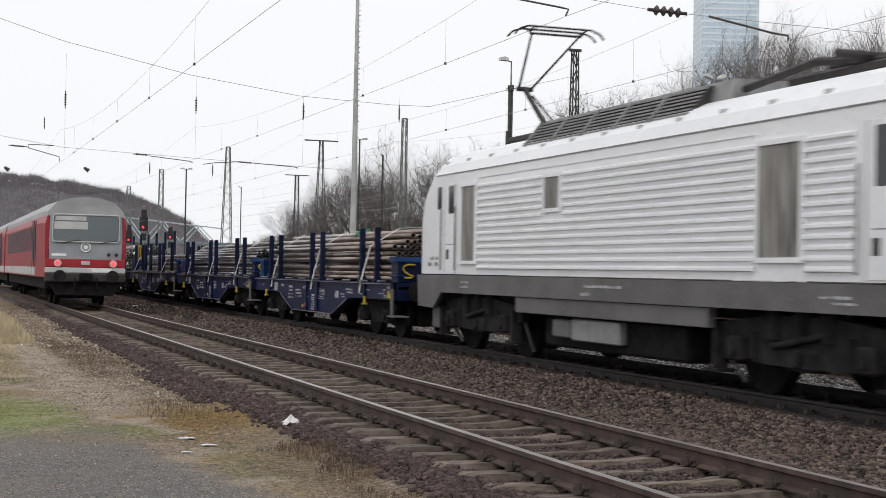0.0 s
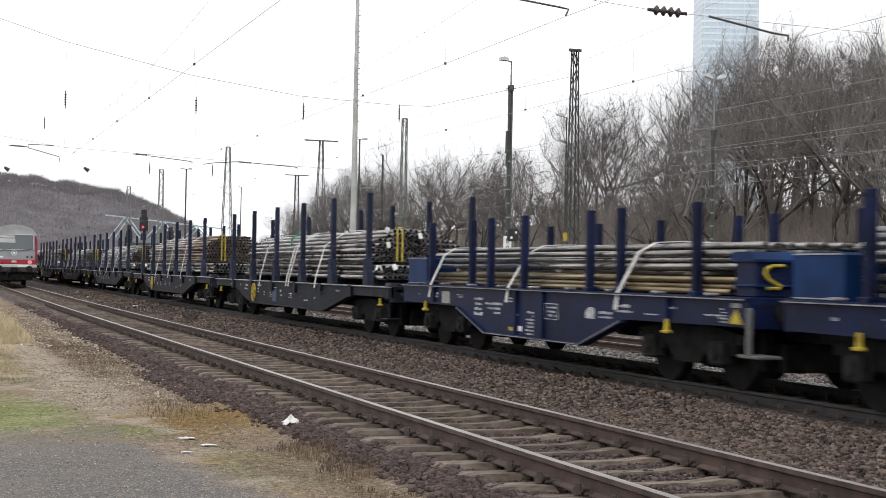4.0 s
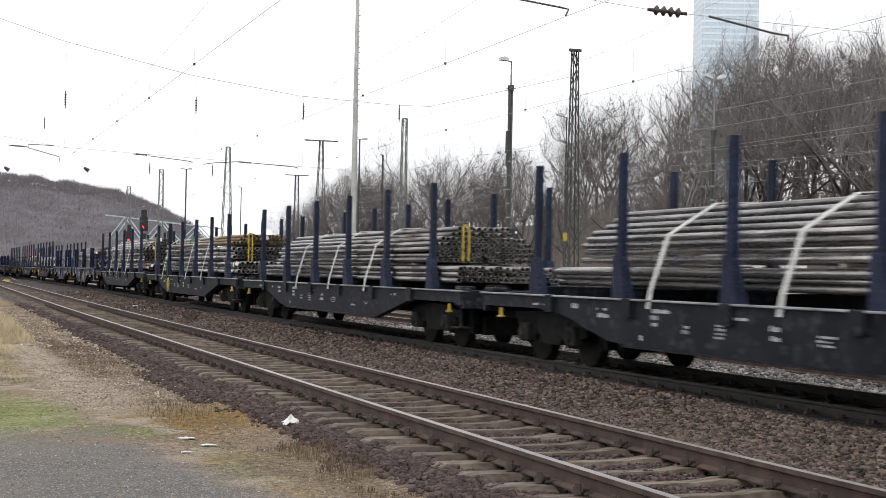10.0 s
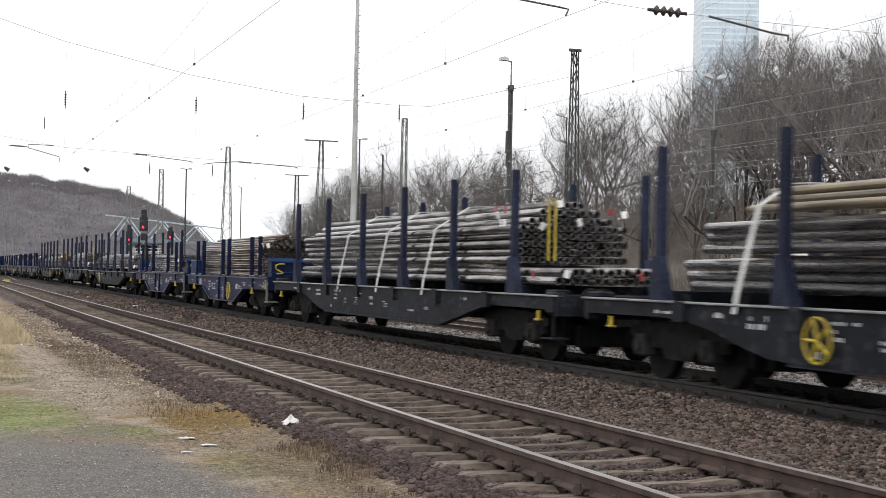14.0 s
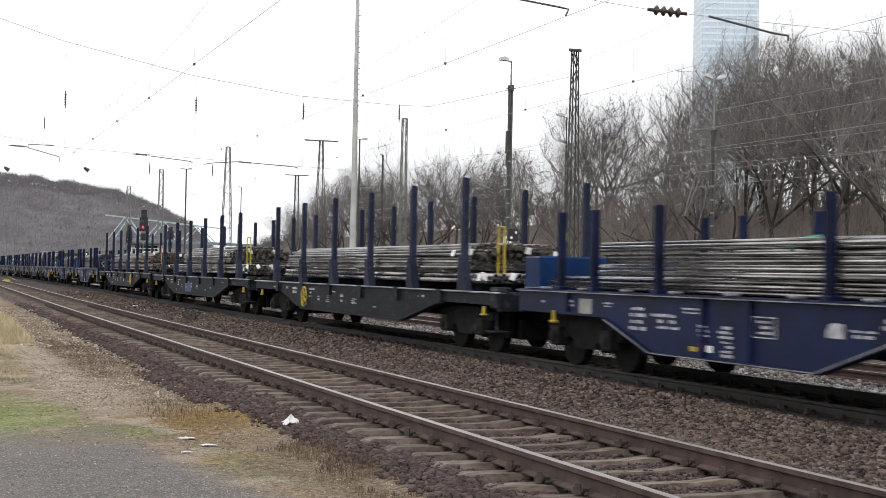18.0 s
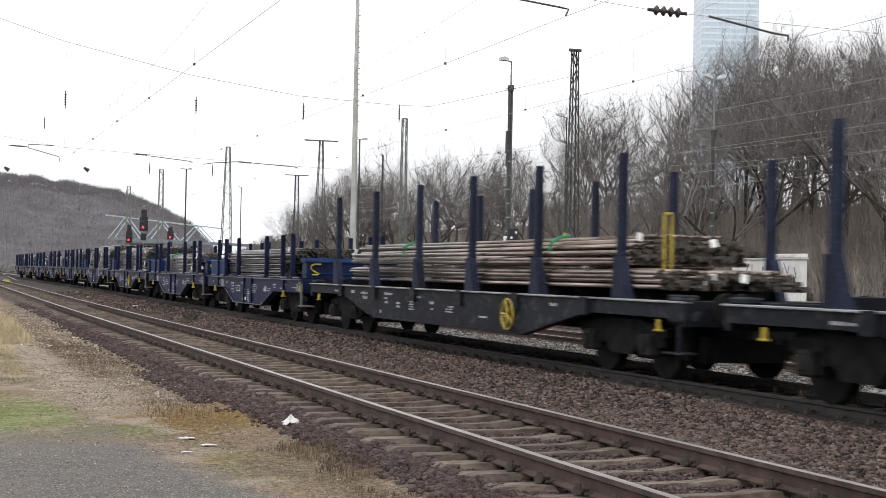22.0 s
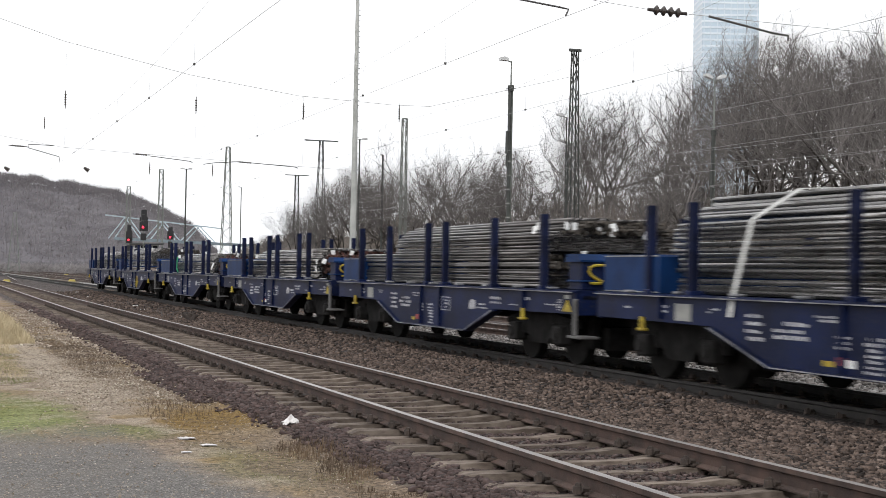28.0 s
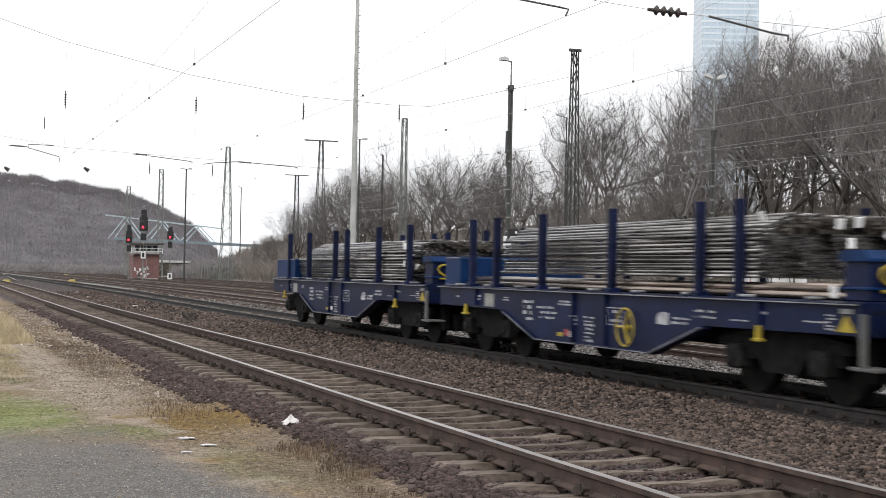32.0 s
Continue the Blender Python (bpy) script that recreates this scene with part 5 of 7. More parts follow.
    for k, (x, y) in enumerate(((8.07, 48.7), (8.46, 86.8), (7.95, 76.3), (8.1, 77.5), (8.28, 60.9), (7.95, 56.9))):
        crumpled("paper_scrap", "small white scrap on the ballast", x, y, 0.24, 10 + k)
    rng = random.Random(3)
    s = Shape()
    for k in range(9):
        s.tube((7.97 + rng.uniform(-0.18, 0.18), 46.1 + rng.uniform(-0.1, 0.1), -0.36), (7.97 + rng.uniform(-0.25, 0.25), 46.1, -0.12 + rng.uniform(-0.08, 0.08)), 0.09, 0.04, 6)
    solo("scrap_bundle", s, M_CLUMP, "dark rusty-brown lump lying on the ballast", "debris")
    for x, y in ((9.2, 140.0), (15.6, 146.0), (23.5, 240.0)):
        solo("marker_stone", Shape().prism([(-0.35, 0), (0.35, 0), (0.25, 0.2), (-0.25, 0.2)], -0.2, 0.2, "y"), M_YELLOWSTONE, "small yellow painted marker stone between the tracks", "marker", "track markers", at=pose(x - 1.9, y, ground_z(x - 1.9, y)))


M_RUSTMOSS = mat("rusty_moss", (0.27, 0.165, 0.045), (0.10, 0.062, 0.024), 0.9, 0, 2, 20, 0)
M_WITHER = mat("withered_weeds", (0.17, 0.115, 0.070), (0.065, 0.044, 0.030), 0.9, 0, 1.2, 20, 0)
make_foreground()


# ---------- goods train ----------
def wheelset(parent, y, x=0.75):
    for sx in (-1, 1):
        w = part("wheel", WHEEL, None, parent)
        w.matrix_basis = pose(sx * x, y, 0.46)
    part("axle", AXLE, None, parent).location = (0, y, 0.46)


def wheel_mesh():
    s = Shape().tube((-0.065, 0, 0), (0.065, 0, 0), 0.46, 0.46, 24)
    s.tube((-0.085, 0, 0), (0.085, 0, 0), 0.13, 0.13, 12)
    s.tube((0.045, 0, 0), (0.075, 0, 0), 0.485, 0.485, 24)
    return s.mesh("wheel", M_WHEEL)


WHEEL = wheel_mesh()
AXLE = Shape().tube((-0.95, 0, 0), (0.95, 0, 0), 0.08, 0.08, 8).mesh("axle", M_BOGIE)
SPRING = Shape().tube((0, 0, 0), (0, 0, 0.24), 0.09, 0.09, 8).mesh("spring", M_BOGIE)
AXLEBOX = Shape().box((-0.12, -0.16, -0.15), (0.10, 0.16, 0.15), 0.03).tube((-0.16, 0, 0), (-0.12, 0, 0), 0.09, 0.09, 10).mesh("axlebox", M_LOCOBOGIE)


def bogie_frames(parent, y, half=0.9):
    s = Shape()
    for sx in (-1, 1):
        s.prism([(y - half - 0.48, 0.58), (y - half - 0.48, 0.70), (y - 0.5, 0.80), (y + 0.5, 0.80), (y + half + 0.48, 0.70), (y + half + 0.48, 0.58), (y + half - 0.28, 0.56), (y + 0.42, 0.40), (y + 0.34, 0.30), (y - 0.34, 0.30), (y - 0.42, 0.40), (y - half + 0.28, 0.56)],
                sx * 1.0 - 0.06, sx * 1.0 + 0.06, "x")
    s.box((-1.0, y - 0.22, 0.45), (1.0, y + 0.22, 0.75))
    s.box((-0.62, y - half - 0.75, 0.26), (0.62, y - half - 0.52, 0.60)).box((-0.62, y + half + 0.52, 0.26), (0.62, y + half + 0.75, 0.60)).box((-0.60, y - half + 0.5, 0.22), (0.60, y + half - 0.5, 0.44))
    for sx in (-1, 1):
        # brake hangers and shoes
        for dy in (-half - 0.53, -half + 0.53, half - 0.53, half + 0.53):
            s.box((sx * 0.75 - 0.06, y + dy - 0.05, 0.28), (sx * 0.75 + 0.06, y + dy + 0.05, 0.72))
    part("bogie_frame", s, M_BOGIE, parent, "grimy cast bogie frame")
    for dy in (-half, half):
        wheelset(parent, y + dy)
        for sx in (-1, 1):
            b = part("axlebox", AXLEBOX, None, parent)
            b.matrix_basis = pose(sx * 1.06, y + dy, 0.46, 0, 0, 0 if sx < 0 else 180)
            for q in (-0.25, 0.25):
                part("spring", SPRING, None, parent).location = (sx * 1.0, y + dy + q, 0.44)


def buffers(parent, end):
    d = 1 if end > 0 else -1
    for sx in (-0.87, 0.87):
        part("buffer", Shape().tube((sx, end, 0.99), (sx, end + d * 0.26, 0.99), 0.11, 0.09, 10).tube((sx, end + d * 0.26, 0.99), (sx, end + d * 0.31, 0.99), 0.22, 0.22, 14), M_BOGIE, parent)
    part("coupling", Shape().tube((0, end, 0.95), (0, end + d * 0.37, 0.86), 0.05, 0.05, 6).tube((0, end + d * 0.05, 0.9), (0, end + d * 0.1, 0.55), 0.03, 0.03, 6), M_BOGIE, parent)


def marks(parent, x, y, z, w, h, n, rng, m=None):
    """A block of stencilled lettering as plain bars."""
    s = Shape()
    for i in range(n):
        zz = z + h * (1 - (i + 0.75) / n)
        u = rng.choice((0.0, 0.0, 0.12 * w))
        tall = h / n * rng.uniform(0.42, 0.66)
        end = w * rng.uniform(0.7, 1.0)
        while u < end:
            q = min(end - u, rng.uniform(0.03, 0.17))
            if rng.random() > 0.12 and q > 0.012:
                s.box((x - 0.004, y + u, zz), (x, y + u + q * 0.8, zz + tall * rng.choice((1.0, 1.0, 0.75))))
            u += q + 0.004
    part("stencilled_marking", s, m or M_WHITEMARK, parent, "white stencilled marking")


def blue_wagon(stakes, seed, wheel=False, box_to=4.0):
    t = thing("flat_wagon", "dark blue flat wagon with fishbelly side beams and stakes", "goods wagon", "blue flat wagons of the goods train")
    rng = random.Random(seed)
    h = 6.55
    for sx in (-1, 1):
        x = sx * 1.30
        s = Shape().prism([(-h, 1.14), (-h, 0.82), (-3.3, 0.80), (-1.9, 0.40), (1.9, 0.40), (3.3, 0.80), (h, 0.82), (h, 1.14)], x - 0.03, x + 0.03, "x")
        part("side_beam", s, M_BLUE, t, "blue fishbelly side beam")
        part("top_flange", Shape().prism([(sx * 1.22, 1.142), (sx * 1.395, 1.142), (sx * 1.395, 1.160), (sx * 1.22, 1.178)], -h, h, "y"), M_BLUE, t)
        part("bottom_flange", Shape().box((x - 0.09, -1.92, 0.372), (x + 0.09, 1.92, 0.398)).prism([(-3.34, 0.768), (-1.93, 0.366), (-1.93, 0.396), (-3.30, 0.797)], x - 0.09, x + 0.09).prism([(3.34, 0.768), (1.93, 0.366), (1.93, 0.396), (3.30, 0.797)], x - 0.09, x + 0.09), M_BLUE, t)
        for y in (-0.55, 0.55, -4.6, 4.6):
            part("web_stiffener", Shape().box((x + sx * 0.03, y - 0.02, 0.85 if abs(y) > 2 else 0.41), (x + sx * 0.085, y + 0.02, 1.138)), M_BLUE, t)
        # thin pale strips drawn as the highlight along both flanges
        part("edge_strip", Shape().box((x + sx * 0.096 - 0.003, -h + 0.02, 1.138), (x + sx * 0.096 + 0.006, h - 0.02, 1.152)), M_EDGE, t, "pale highlight strip along the scuffed edge")
        part("edge_strip", Shape().box((x + sx * 0.09 - 0.004, -1.9, 0.378), (x + sx * 0.09 + 0.006, 1.9, 0.392)).bar((x + sx * 0.091, -3.3, 0.785), (x + sx * 0.091, -1.93, 0.385), 0.01, 0.014).bar((x + sx * 0.091, 3.3, 0.785), (x + sx * 0.091, 1.93, 0.385), 0.01, 0.014), M_EDGE, t, "pale highlight strip along the scuffed edge")
        for k in range(9):
            y = -5.6 + k * 1.4
            part("lashing_ring", Shape().box((x - 0.06, y - 0.07, 1.176), (x + 0.10, y + 0.07, 1.215), 0.012), M_EDGE, t)
    part("deck", Shape().box((-1.22, -h, 1.02), (1.22, h, 1.10), 0.01), M_BLACK, t)
    part("centre_sill", Shape().box((-0.3, -h, 0.62), (0.3, h, 1.02), 0.01), M_BOGIE, t)
    for e in (-1, 1):
        part("headstock", Shape().box((-1.33, e * h - (0.0 if e < 0 else 0.12), 0.80), (1.33, e * h + (0.12 if e < 0 else 0.0), 1.176), 0.01), M_BLUE, t)
        buffers(t, e * h)
        bogie_frames(t, e * 4.6)
    # raised end boxes: a short one with a sloping lid, a long plain one
    eb = part("end_box", Shape().box((-1.22, -6.52, 1.18), (1.22, -6.06, 1.61), 0.012), M_BLUE, t, "dark blue end box")
    part("lid", Shape().prism([(-6.56, 1.60), (-6.56, 1.63), (-6.48, 1.72), (-6.08, 1.72), (-6.03, 1.63), (-6.03, 1.60)], -1.27, 1.27, "x"), M_BLUELIGHT, eb, "bright blue sloping lid")
    part("ledge", Shape().box((-1.26, -6.55, 1.30), (1.26, -6.04, 1.33), 0.006), M_BLUELIGHT, eb)
    part("grab_hook", Shape().path([(-0.86, -6.55, 1.555), (-1.02, -6.56, 1.555), (-1.10, -6.56, 1.52), (-1.12, -6.56, 1.46), (-1.08, -6.56, 1.40), (-0.98, -6.56, 1.345), (-0.90, -6.56, 1.31), (-0.93, -6.56, 1.285), (-1.08, -6.55, 1.285)], 0.021, 6), M_YELLOW, eb, "bent yellow grab handle")
    fb = part("end_box", Shape().prism([(6.52, 1.18), (6.52, 1.67), (6.49, 1.70), (box_to + 0.03, 1.70), (box_to, 1.67), (box_to, 1.18)], -1.24, 1.24, "x"), M_BLUELIGHT, t, "bright blue end box")
    part("box_rim", Shape().box((-1.252, box_to + 0.02, 1.672), (-1.242, 6.50, 1.69)).box((-1.252, box_to + 0.02, 1.185), (-1.242, 6.50, 1.20)), M_EDGE, fb, "thin pale rim")
    for y in stakes:
        for sx in (-1, 1):
            q = part("stake", Shape().box((sx * 1.24 - 0.06, y - 0.055, 1.05), (sx * 1.24 + 0.06, y + 0.055, 2.36), 0.012), M_STAKE, t, "dark blue steel stake")
            part("stake_pocket", Shape().box((sx * 1.24 - 0.085, y - 0.09, 0.93), (sx * 1.24 + 0.115, y + 0.09, 1.23), 0.01), M_BLUE, q)
    s = Shape()
    s.tube((-1.36, -4.60, 0.70), (-1.36, -4.60, 0.86), 0.038, 0.03, 8).box((-1.41, -4.665, 0.67), (-1.31, -4.535, 0.71), 0.01)
    part("brake_lever", s, M_YELLOW, t, "yellow brake changeover handle")
    part("brake_lever", Shape().tube((-1.36, 5.1, 0.70), (-1.36, 5.1, 0.86), 0.038, 0.03, 8).box((-1.41, 5.035, 0.67), (-1.31, 5.165, 0.71), 0.01), M_YELLOW, t, "yellow brake changeover handle")
    part("warning_plate", Shape().box((-1.345, -6.38, 1.045), (-1.336, -6.18, 1.10)), M_PALEPLATE, t)
    part("warning_triangle", Shape().prism([(-6.44, 0.85), (-6.12, 0.85), (-6.28, 1.03)], -1.345, -1.336, "x"), M_YELLOW, t, "yellow warning triangle")
    part("shunter_step", Shape().box((-1.40, -6.88, 0.46), (-1.08, -6.42, 0.50), 0.008).box((-1.40, -6.68, 0.50), (-1.35, -6.60, 1.05), 0.008), M_LOCOGREY, t, "grey shunter's step")
    if wheel:
        w = Shape()
        w.ring((-1.40, -1.25, 0.70), 0.26, 0.014)
        for k in range(3):
            a = 2 * math.pi * k / 3
            w.tube((-1.40, -1.25, 0.70), (-1.40, -1.25 + 0.26 * math.cos(a), 0.70 + 0.26 * math.sin(a)), 0.02, 0.02, 5)
        part("brake_wheel", w.tube((-1.40, -1.25, 0.70), (-1.32, -1.25, 0.70), 0.04, 0.04, 8), M_YELLOW, t, "round yellow hand brake wheel")
    x = -1.331
    for y, z, w, hh, n in ((2.13, 0.65, 0.50, 0.36, 4), (1.22, 0.70, 0.80, 0.23, 3), (0.70, 0.93, 0.48, 0.09, 2), (0.46, 0.65, 0.28, 0.17, 3), (-0.12, 0.42, 0.36, 0.40, 7), (-2.93, 0.78, 0.55, 0.12, 2), (-3.55, 0.88, 0.62, 0.14, 2), (-4.84, 0.97, 0.36, 0.07, 1), (-5.9, 0.92, 0.5, 0.04, 1), (-6.06, 0.85, 0.2, 0.19, 5), (3.13, 0.95, 0.33, 0.08, 2), (4.45, 0.92, 0.30, 0.12, 2), (5.5, 0.95, 0.22, 0.06, 1), (-4.3, 0.88, 0.4, 0.04, 1)):
        marks(t, x, y, z, w, hh, n, rng)
    q = 0.52 if seed % 3 else 0.74
    part("repair_notice", Shape().box((x - 0.005, q, 0.49), (x, q + 0.15, 0.585)), M_REDTAG, t, "small faded red notice")
    part("repair_notice", Shape().box((x - 0.005, q + 0.22, 0.47), (x, q + 0.40, 0.53)), M_YELLOW, t, "small yellow notice")
    part("repair_notice", Shape().box((x - 0.005, q - 0.17, 0.475), (x, q - 0.03, 0.56)), M_TAG, t, "small white notice")
    part("data_panel", Shape().box((x - 0.004, 3.82, 0.84), (x, 4.24, 1.06)), M_PALEPLATE, t, "pale data panel")
    part("table_frame", Shape().box((x - 0.004, -1.07, 0.945), (x, -0.56, 0.96)).box((x - 0.004, -1.07, 0.71), (x, -0.56, 0.722)).box((x - 0.004, -1.07, 0.724), (x, -1.055, 0.943)).box((x - 0.004, -0.575, 0.724), (x, -0.56, 0.943)), M_WHITEMARK, t, "white stencilled frame")
    marks(t, x, -1.0, 0.74, 0.36, 0.19, 3, rng)
    part("logo_panel", Shape().prism([(-2.36, 0.775), (-2.06, 0.775), (-2.06, 0.85), (-2.12, 0.92), (-2.22, 0.945), (-2.36, 0.93)], x - 0.004, x, "x"), M_WHITEMARK, t, "white half-round emblem")
    return t


def black_wagon(seed, wheel=3.5, patch=None):
    t = thing("stake_wagon", "long grimy black flat wagon with tall blue stakes", "goods wagon", "black stake wagons of the goods train")
    rng = random.Random(seed)
    h = 9.55
    for sx in (-1, 1):
        x = sx * 1.30
        part("side_beam", Shape().prism([(-h, 1.06), (-h, 0.86), (-6.5, 0.87), (-4.15, 0.45), (4.1, 0.45), (4.6, 0.48), (5.3, 0.61), (5.9, 0.75), (6.6, 0.85), (7.2, 0.87), (h, 0.86), (h, 1.06)], x - 0.03, x + 0.03, "x"), M_BLACK, t, "grimy black fishbelly side beam")
        # flange coloured pale for the bright line of light along the floor edge
        part("top_flange", Shape().box((x - 0.08, -h, 1.06), (x + 0.08, h, 1.09), 0.008), M_EDGE, t, "scuffed grey edge rail paled for its highlight")
        part("bottom_flange", Shape().prism([(-6.52, 0.835), (-4.16, 0.415), (-4.14, 0.449), (-6.50, 0.868)], x - 0.08, x + 0.08).box((x - 0.08, -4.13, 0.42), (x + 0.08, 4.1, 0.449)), M_BLACK, t)
        for k in range(6):
            y = -6.6 + 2.64 * k
            part("web_stiffener", Shape().box((x + sx * 0.03, y - 0.1, 0.86), (x + sx * 0.10, y + 0.1, 1.058), 0.01), M_BLACK, t)
    part("deck", Shape().box((-1.22, -h, 0.96), (1.22, h, 1.05), 0.01), M_BLACK, t)
    part("centre_sill", Shape().box((-0.3, -h, 0.6), (0.3, h, 0.96), 0.01), M_BOGIE, t)
    for e in (-1, 1):
        part("headstock", Shape().box((-1.33, e * h - (0.0 if e < 0 else 0.12), 0.76), (1.33, e * h + (0.12 if e < 0 else 0.0), 1.10), 0.01), M_BLACK, t)
        buffers(t, e * h)
        bogie_frames(t, e * 7.2)
        for sx in (-1, 1):
            part("corner_post", Shape().box((sx * 1.2 - 0.12, e * (h - 0.28) - 0.2, 1.09), (sx * 1.2 + 0.12, e * (h - 0.28) + 0.2, 1.17), 0.02), M_BLACK, t)
    for k in range(6):
        y = -7.49 + 2.985 * k
        for sx in (-1, 1):
            s = Shape().prism([(y - 0.075, 1.0), (y + 0.075, 1.0), (y + 0.06, 3.02), (y + 0.02, 3.14), (y - 0.06, 3.14)], sx * 1.21 - 0.055, sx * 1.21 + 0.055, "x")
            q = part("stake", s, M_STAKEDUST, t, "tall tapered dark blue stake")
            part("stake_foot", Shape().prism([(y - 0.33, 1.0), (y + 0.12, 1.0), (y + 0.085, 1.68), (y - 0.075, 1.68), (y - 0.11, 1.60)], sx * 1.235 - 0.075, sx * 1.235 + 0.075, "x"), M_STAKEDUST, q)
        part("bolster", Shape().box((-1.15, y - 0.12, 1.05), (1.15, y + 0.12, 1.22), 0.01), M_BLACK, t)
    if wheel:
        w = Shape()
        w.ring((-1.40, wheel, 0.74), 0.25, 0.018)
        for k in range(5):
            a = 2 * math.pi * k / 5
            w.tube((-1.40, wheel, 0.74), (-1.40, wheel + 0.25 * math.cos(a), 0.74 + 0.25 * math.sin(a)), 0.022, 0.022, 5)
        part("brake_wheel", w, M_YELLOW, t, "round yellow hand brake wheel")
    part("brake_lever", Shape().tube((-1.36, -8.9, 0.70), (-1.36, -8.9, 0.84), 0.035, 0.03, 8).box((-1.41, -8.96, 0.68), (-1.31, -8.84, 0.71), 0.01), M_YELLOW, t, "yellow brake changeover handle")
    part("brake_lever", Shape().tube((-1.36, 8.6, 0.70), (-1.36, 8.6, 0.84), 0.035, 0.03, 8).box((-1.41, 8.54, 0.68), (-1.31, 8.66, 0.71), 0.01), M_YELLOW, t, "yellow brake changeover handle")
    if patch:
        part("paint_patch", Shape().box((-1.3345, patch[0], 0.53), (-1.331, patch[1], 0.87)), M_PATCH, t, "fresh blue paint patch")
    part("end_fitting", Shape().box((-1.36, -9.5, 0.80), (-1.16, -9.15, 1.14), 0.03).tube((-1.28, -9.32, 0.80), (-1.28, -9.32, 0.42), 0.03, 0.03, 8).box((-1.40, -9.5, 0.40), (-1.10, -9.1, 0.43), 0.008), M_BLACK, t, "grimy black corner bracket with a step")
    part("air_tank", Shape().tube((-0.5, -1.6, 0.62), (-0.5, 0.2, 0.62), 0.16, 0.16, 12), M_BOGIE, t)
    x = -1.331
    for y, z, w, hh, n in ((4.6, 0.78, 0.5, 0.2, 2), (3.1, 0.72, 0.28, 0.26, 3), (2.3, 0.66, 0.22, 0.14, 2), (1.4, 0.64, 0.30, 0.2, 4), (0.2, 0.66, 0.28, 0.22, 2), (-0.9, 0.66, 0.42, 0.14, 3), (-2.6, 0.62, 0.5, 0.05, 1), (-3.5, 0.68, 0.3, 0.07, 2), (5.6, 0.88, 0.3, 0.12, 1), (6.9, 0.9, 0.5, 0.08, 1), (2.8, 0.9, 0.35, 0.08, 1), (-5.6, 0.9, 0.4, 0.08, 1), (3.55, 0.5, 0.12, 0.14, 1), (0.9, 0.88, 0.4, 0.06, 1)):
        marks(t, x, y, z, w, hh, n, rng)
    return t


M_RODEND = mat("dull_brown_rod_end", (0.085, 0.070, 0.056), (0.030, 0.026, 0.022), 0.85, 0, 14, 60, 0.3)
M_PATCH = mat("fresh_blue_patch", (0.018, 0.055, 0.13), (0.012, 0.035, 0.085), 0.5, 0, 3, 20, 0.05)
PIPES = {}


def pipe_mesh(d, length, m, sides):
    key = (round(d, 3), round(length, 2), m.name)
    if key not in PIPES:
        s = Shape()
        r, n = d * 0.435, sides
        ring = lambda y, q: [(q * math.cos(2 * math.pi * i / n), y, q * math.sin(2 * math.pi * i / n)) for i in range(n)]
        a, b = -length / 2, length / 2
        v = ring(a, r) + ring(b, r) + ring(a, r * 0.78) + ring(a + 0.15, r * 0.76) + ring(b, r * 0.78)
        f, mi = [], []
        for i in range(n):
            j = (i + 1) % n
            f += [(i, j, n + j, n + i), (i, 2 * n + i, 2 * n + j, j), (2 * n + i, 3 * n + i, 3 * n + j, 2 * n + j), (n + i, n + j, 4 * n + j, 4 * n + i)]
            mi += [0, 0, 1, 0]
        f += [tuple(range(3 * n, 4 * n)), tuple(range(4 * n, 5 * n))]
        mi += [1, 1]
        me = bpy.data.meshes.new("pipe")
        me.from_pydata(v, [], f)
        me.materials.append(m)
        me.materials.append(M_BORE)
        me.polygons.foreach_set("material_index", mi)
        for p in me.polygons:
            p.use_smooth = p.index % 4 == 0 and p.index < 4 * n
        PIPES[key] = me
    return PIPES[key]


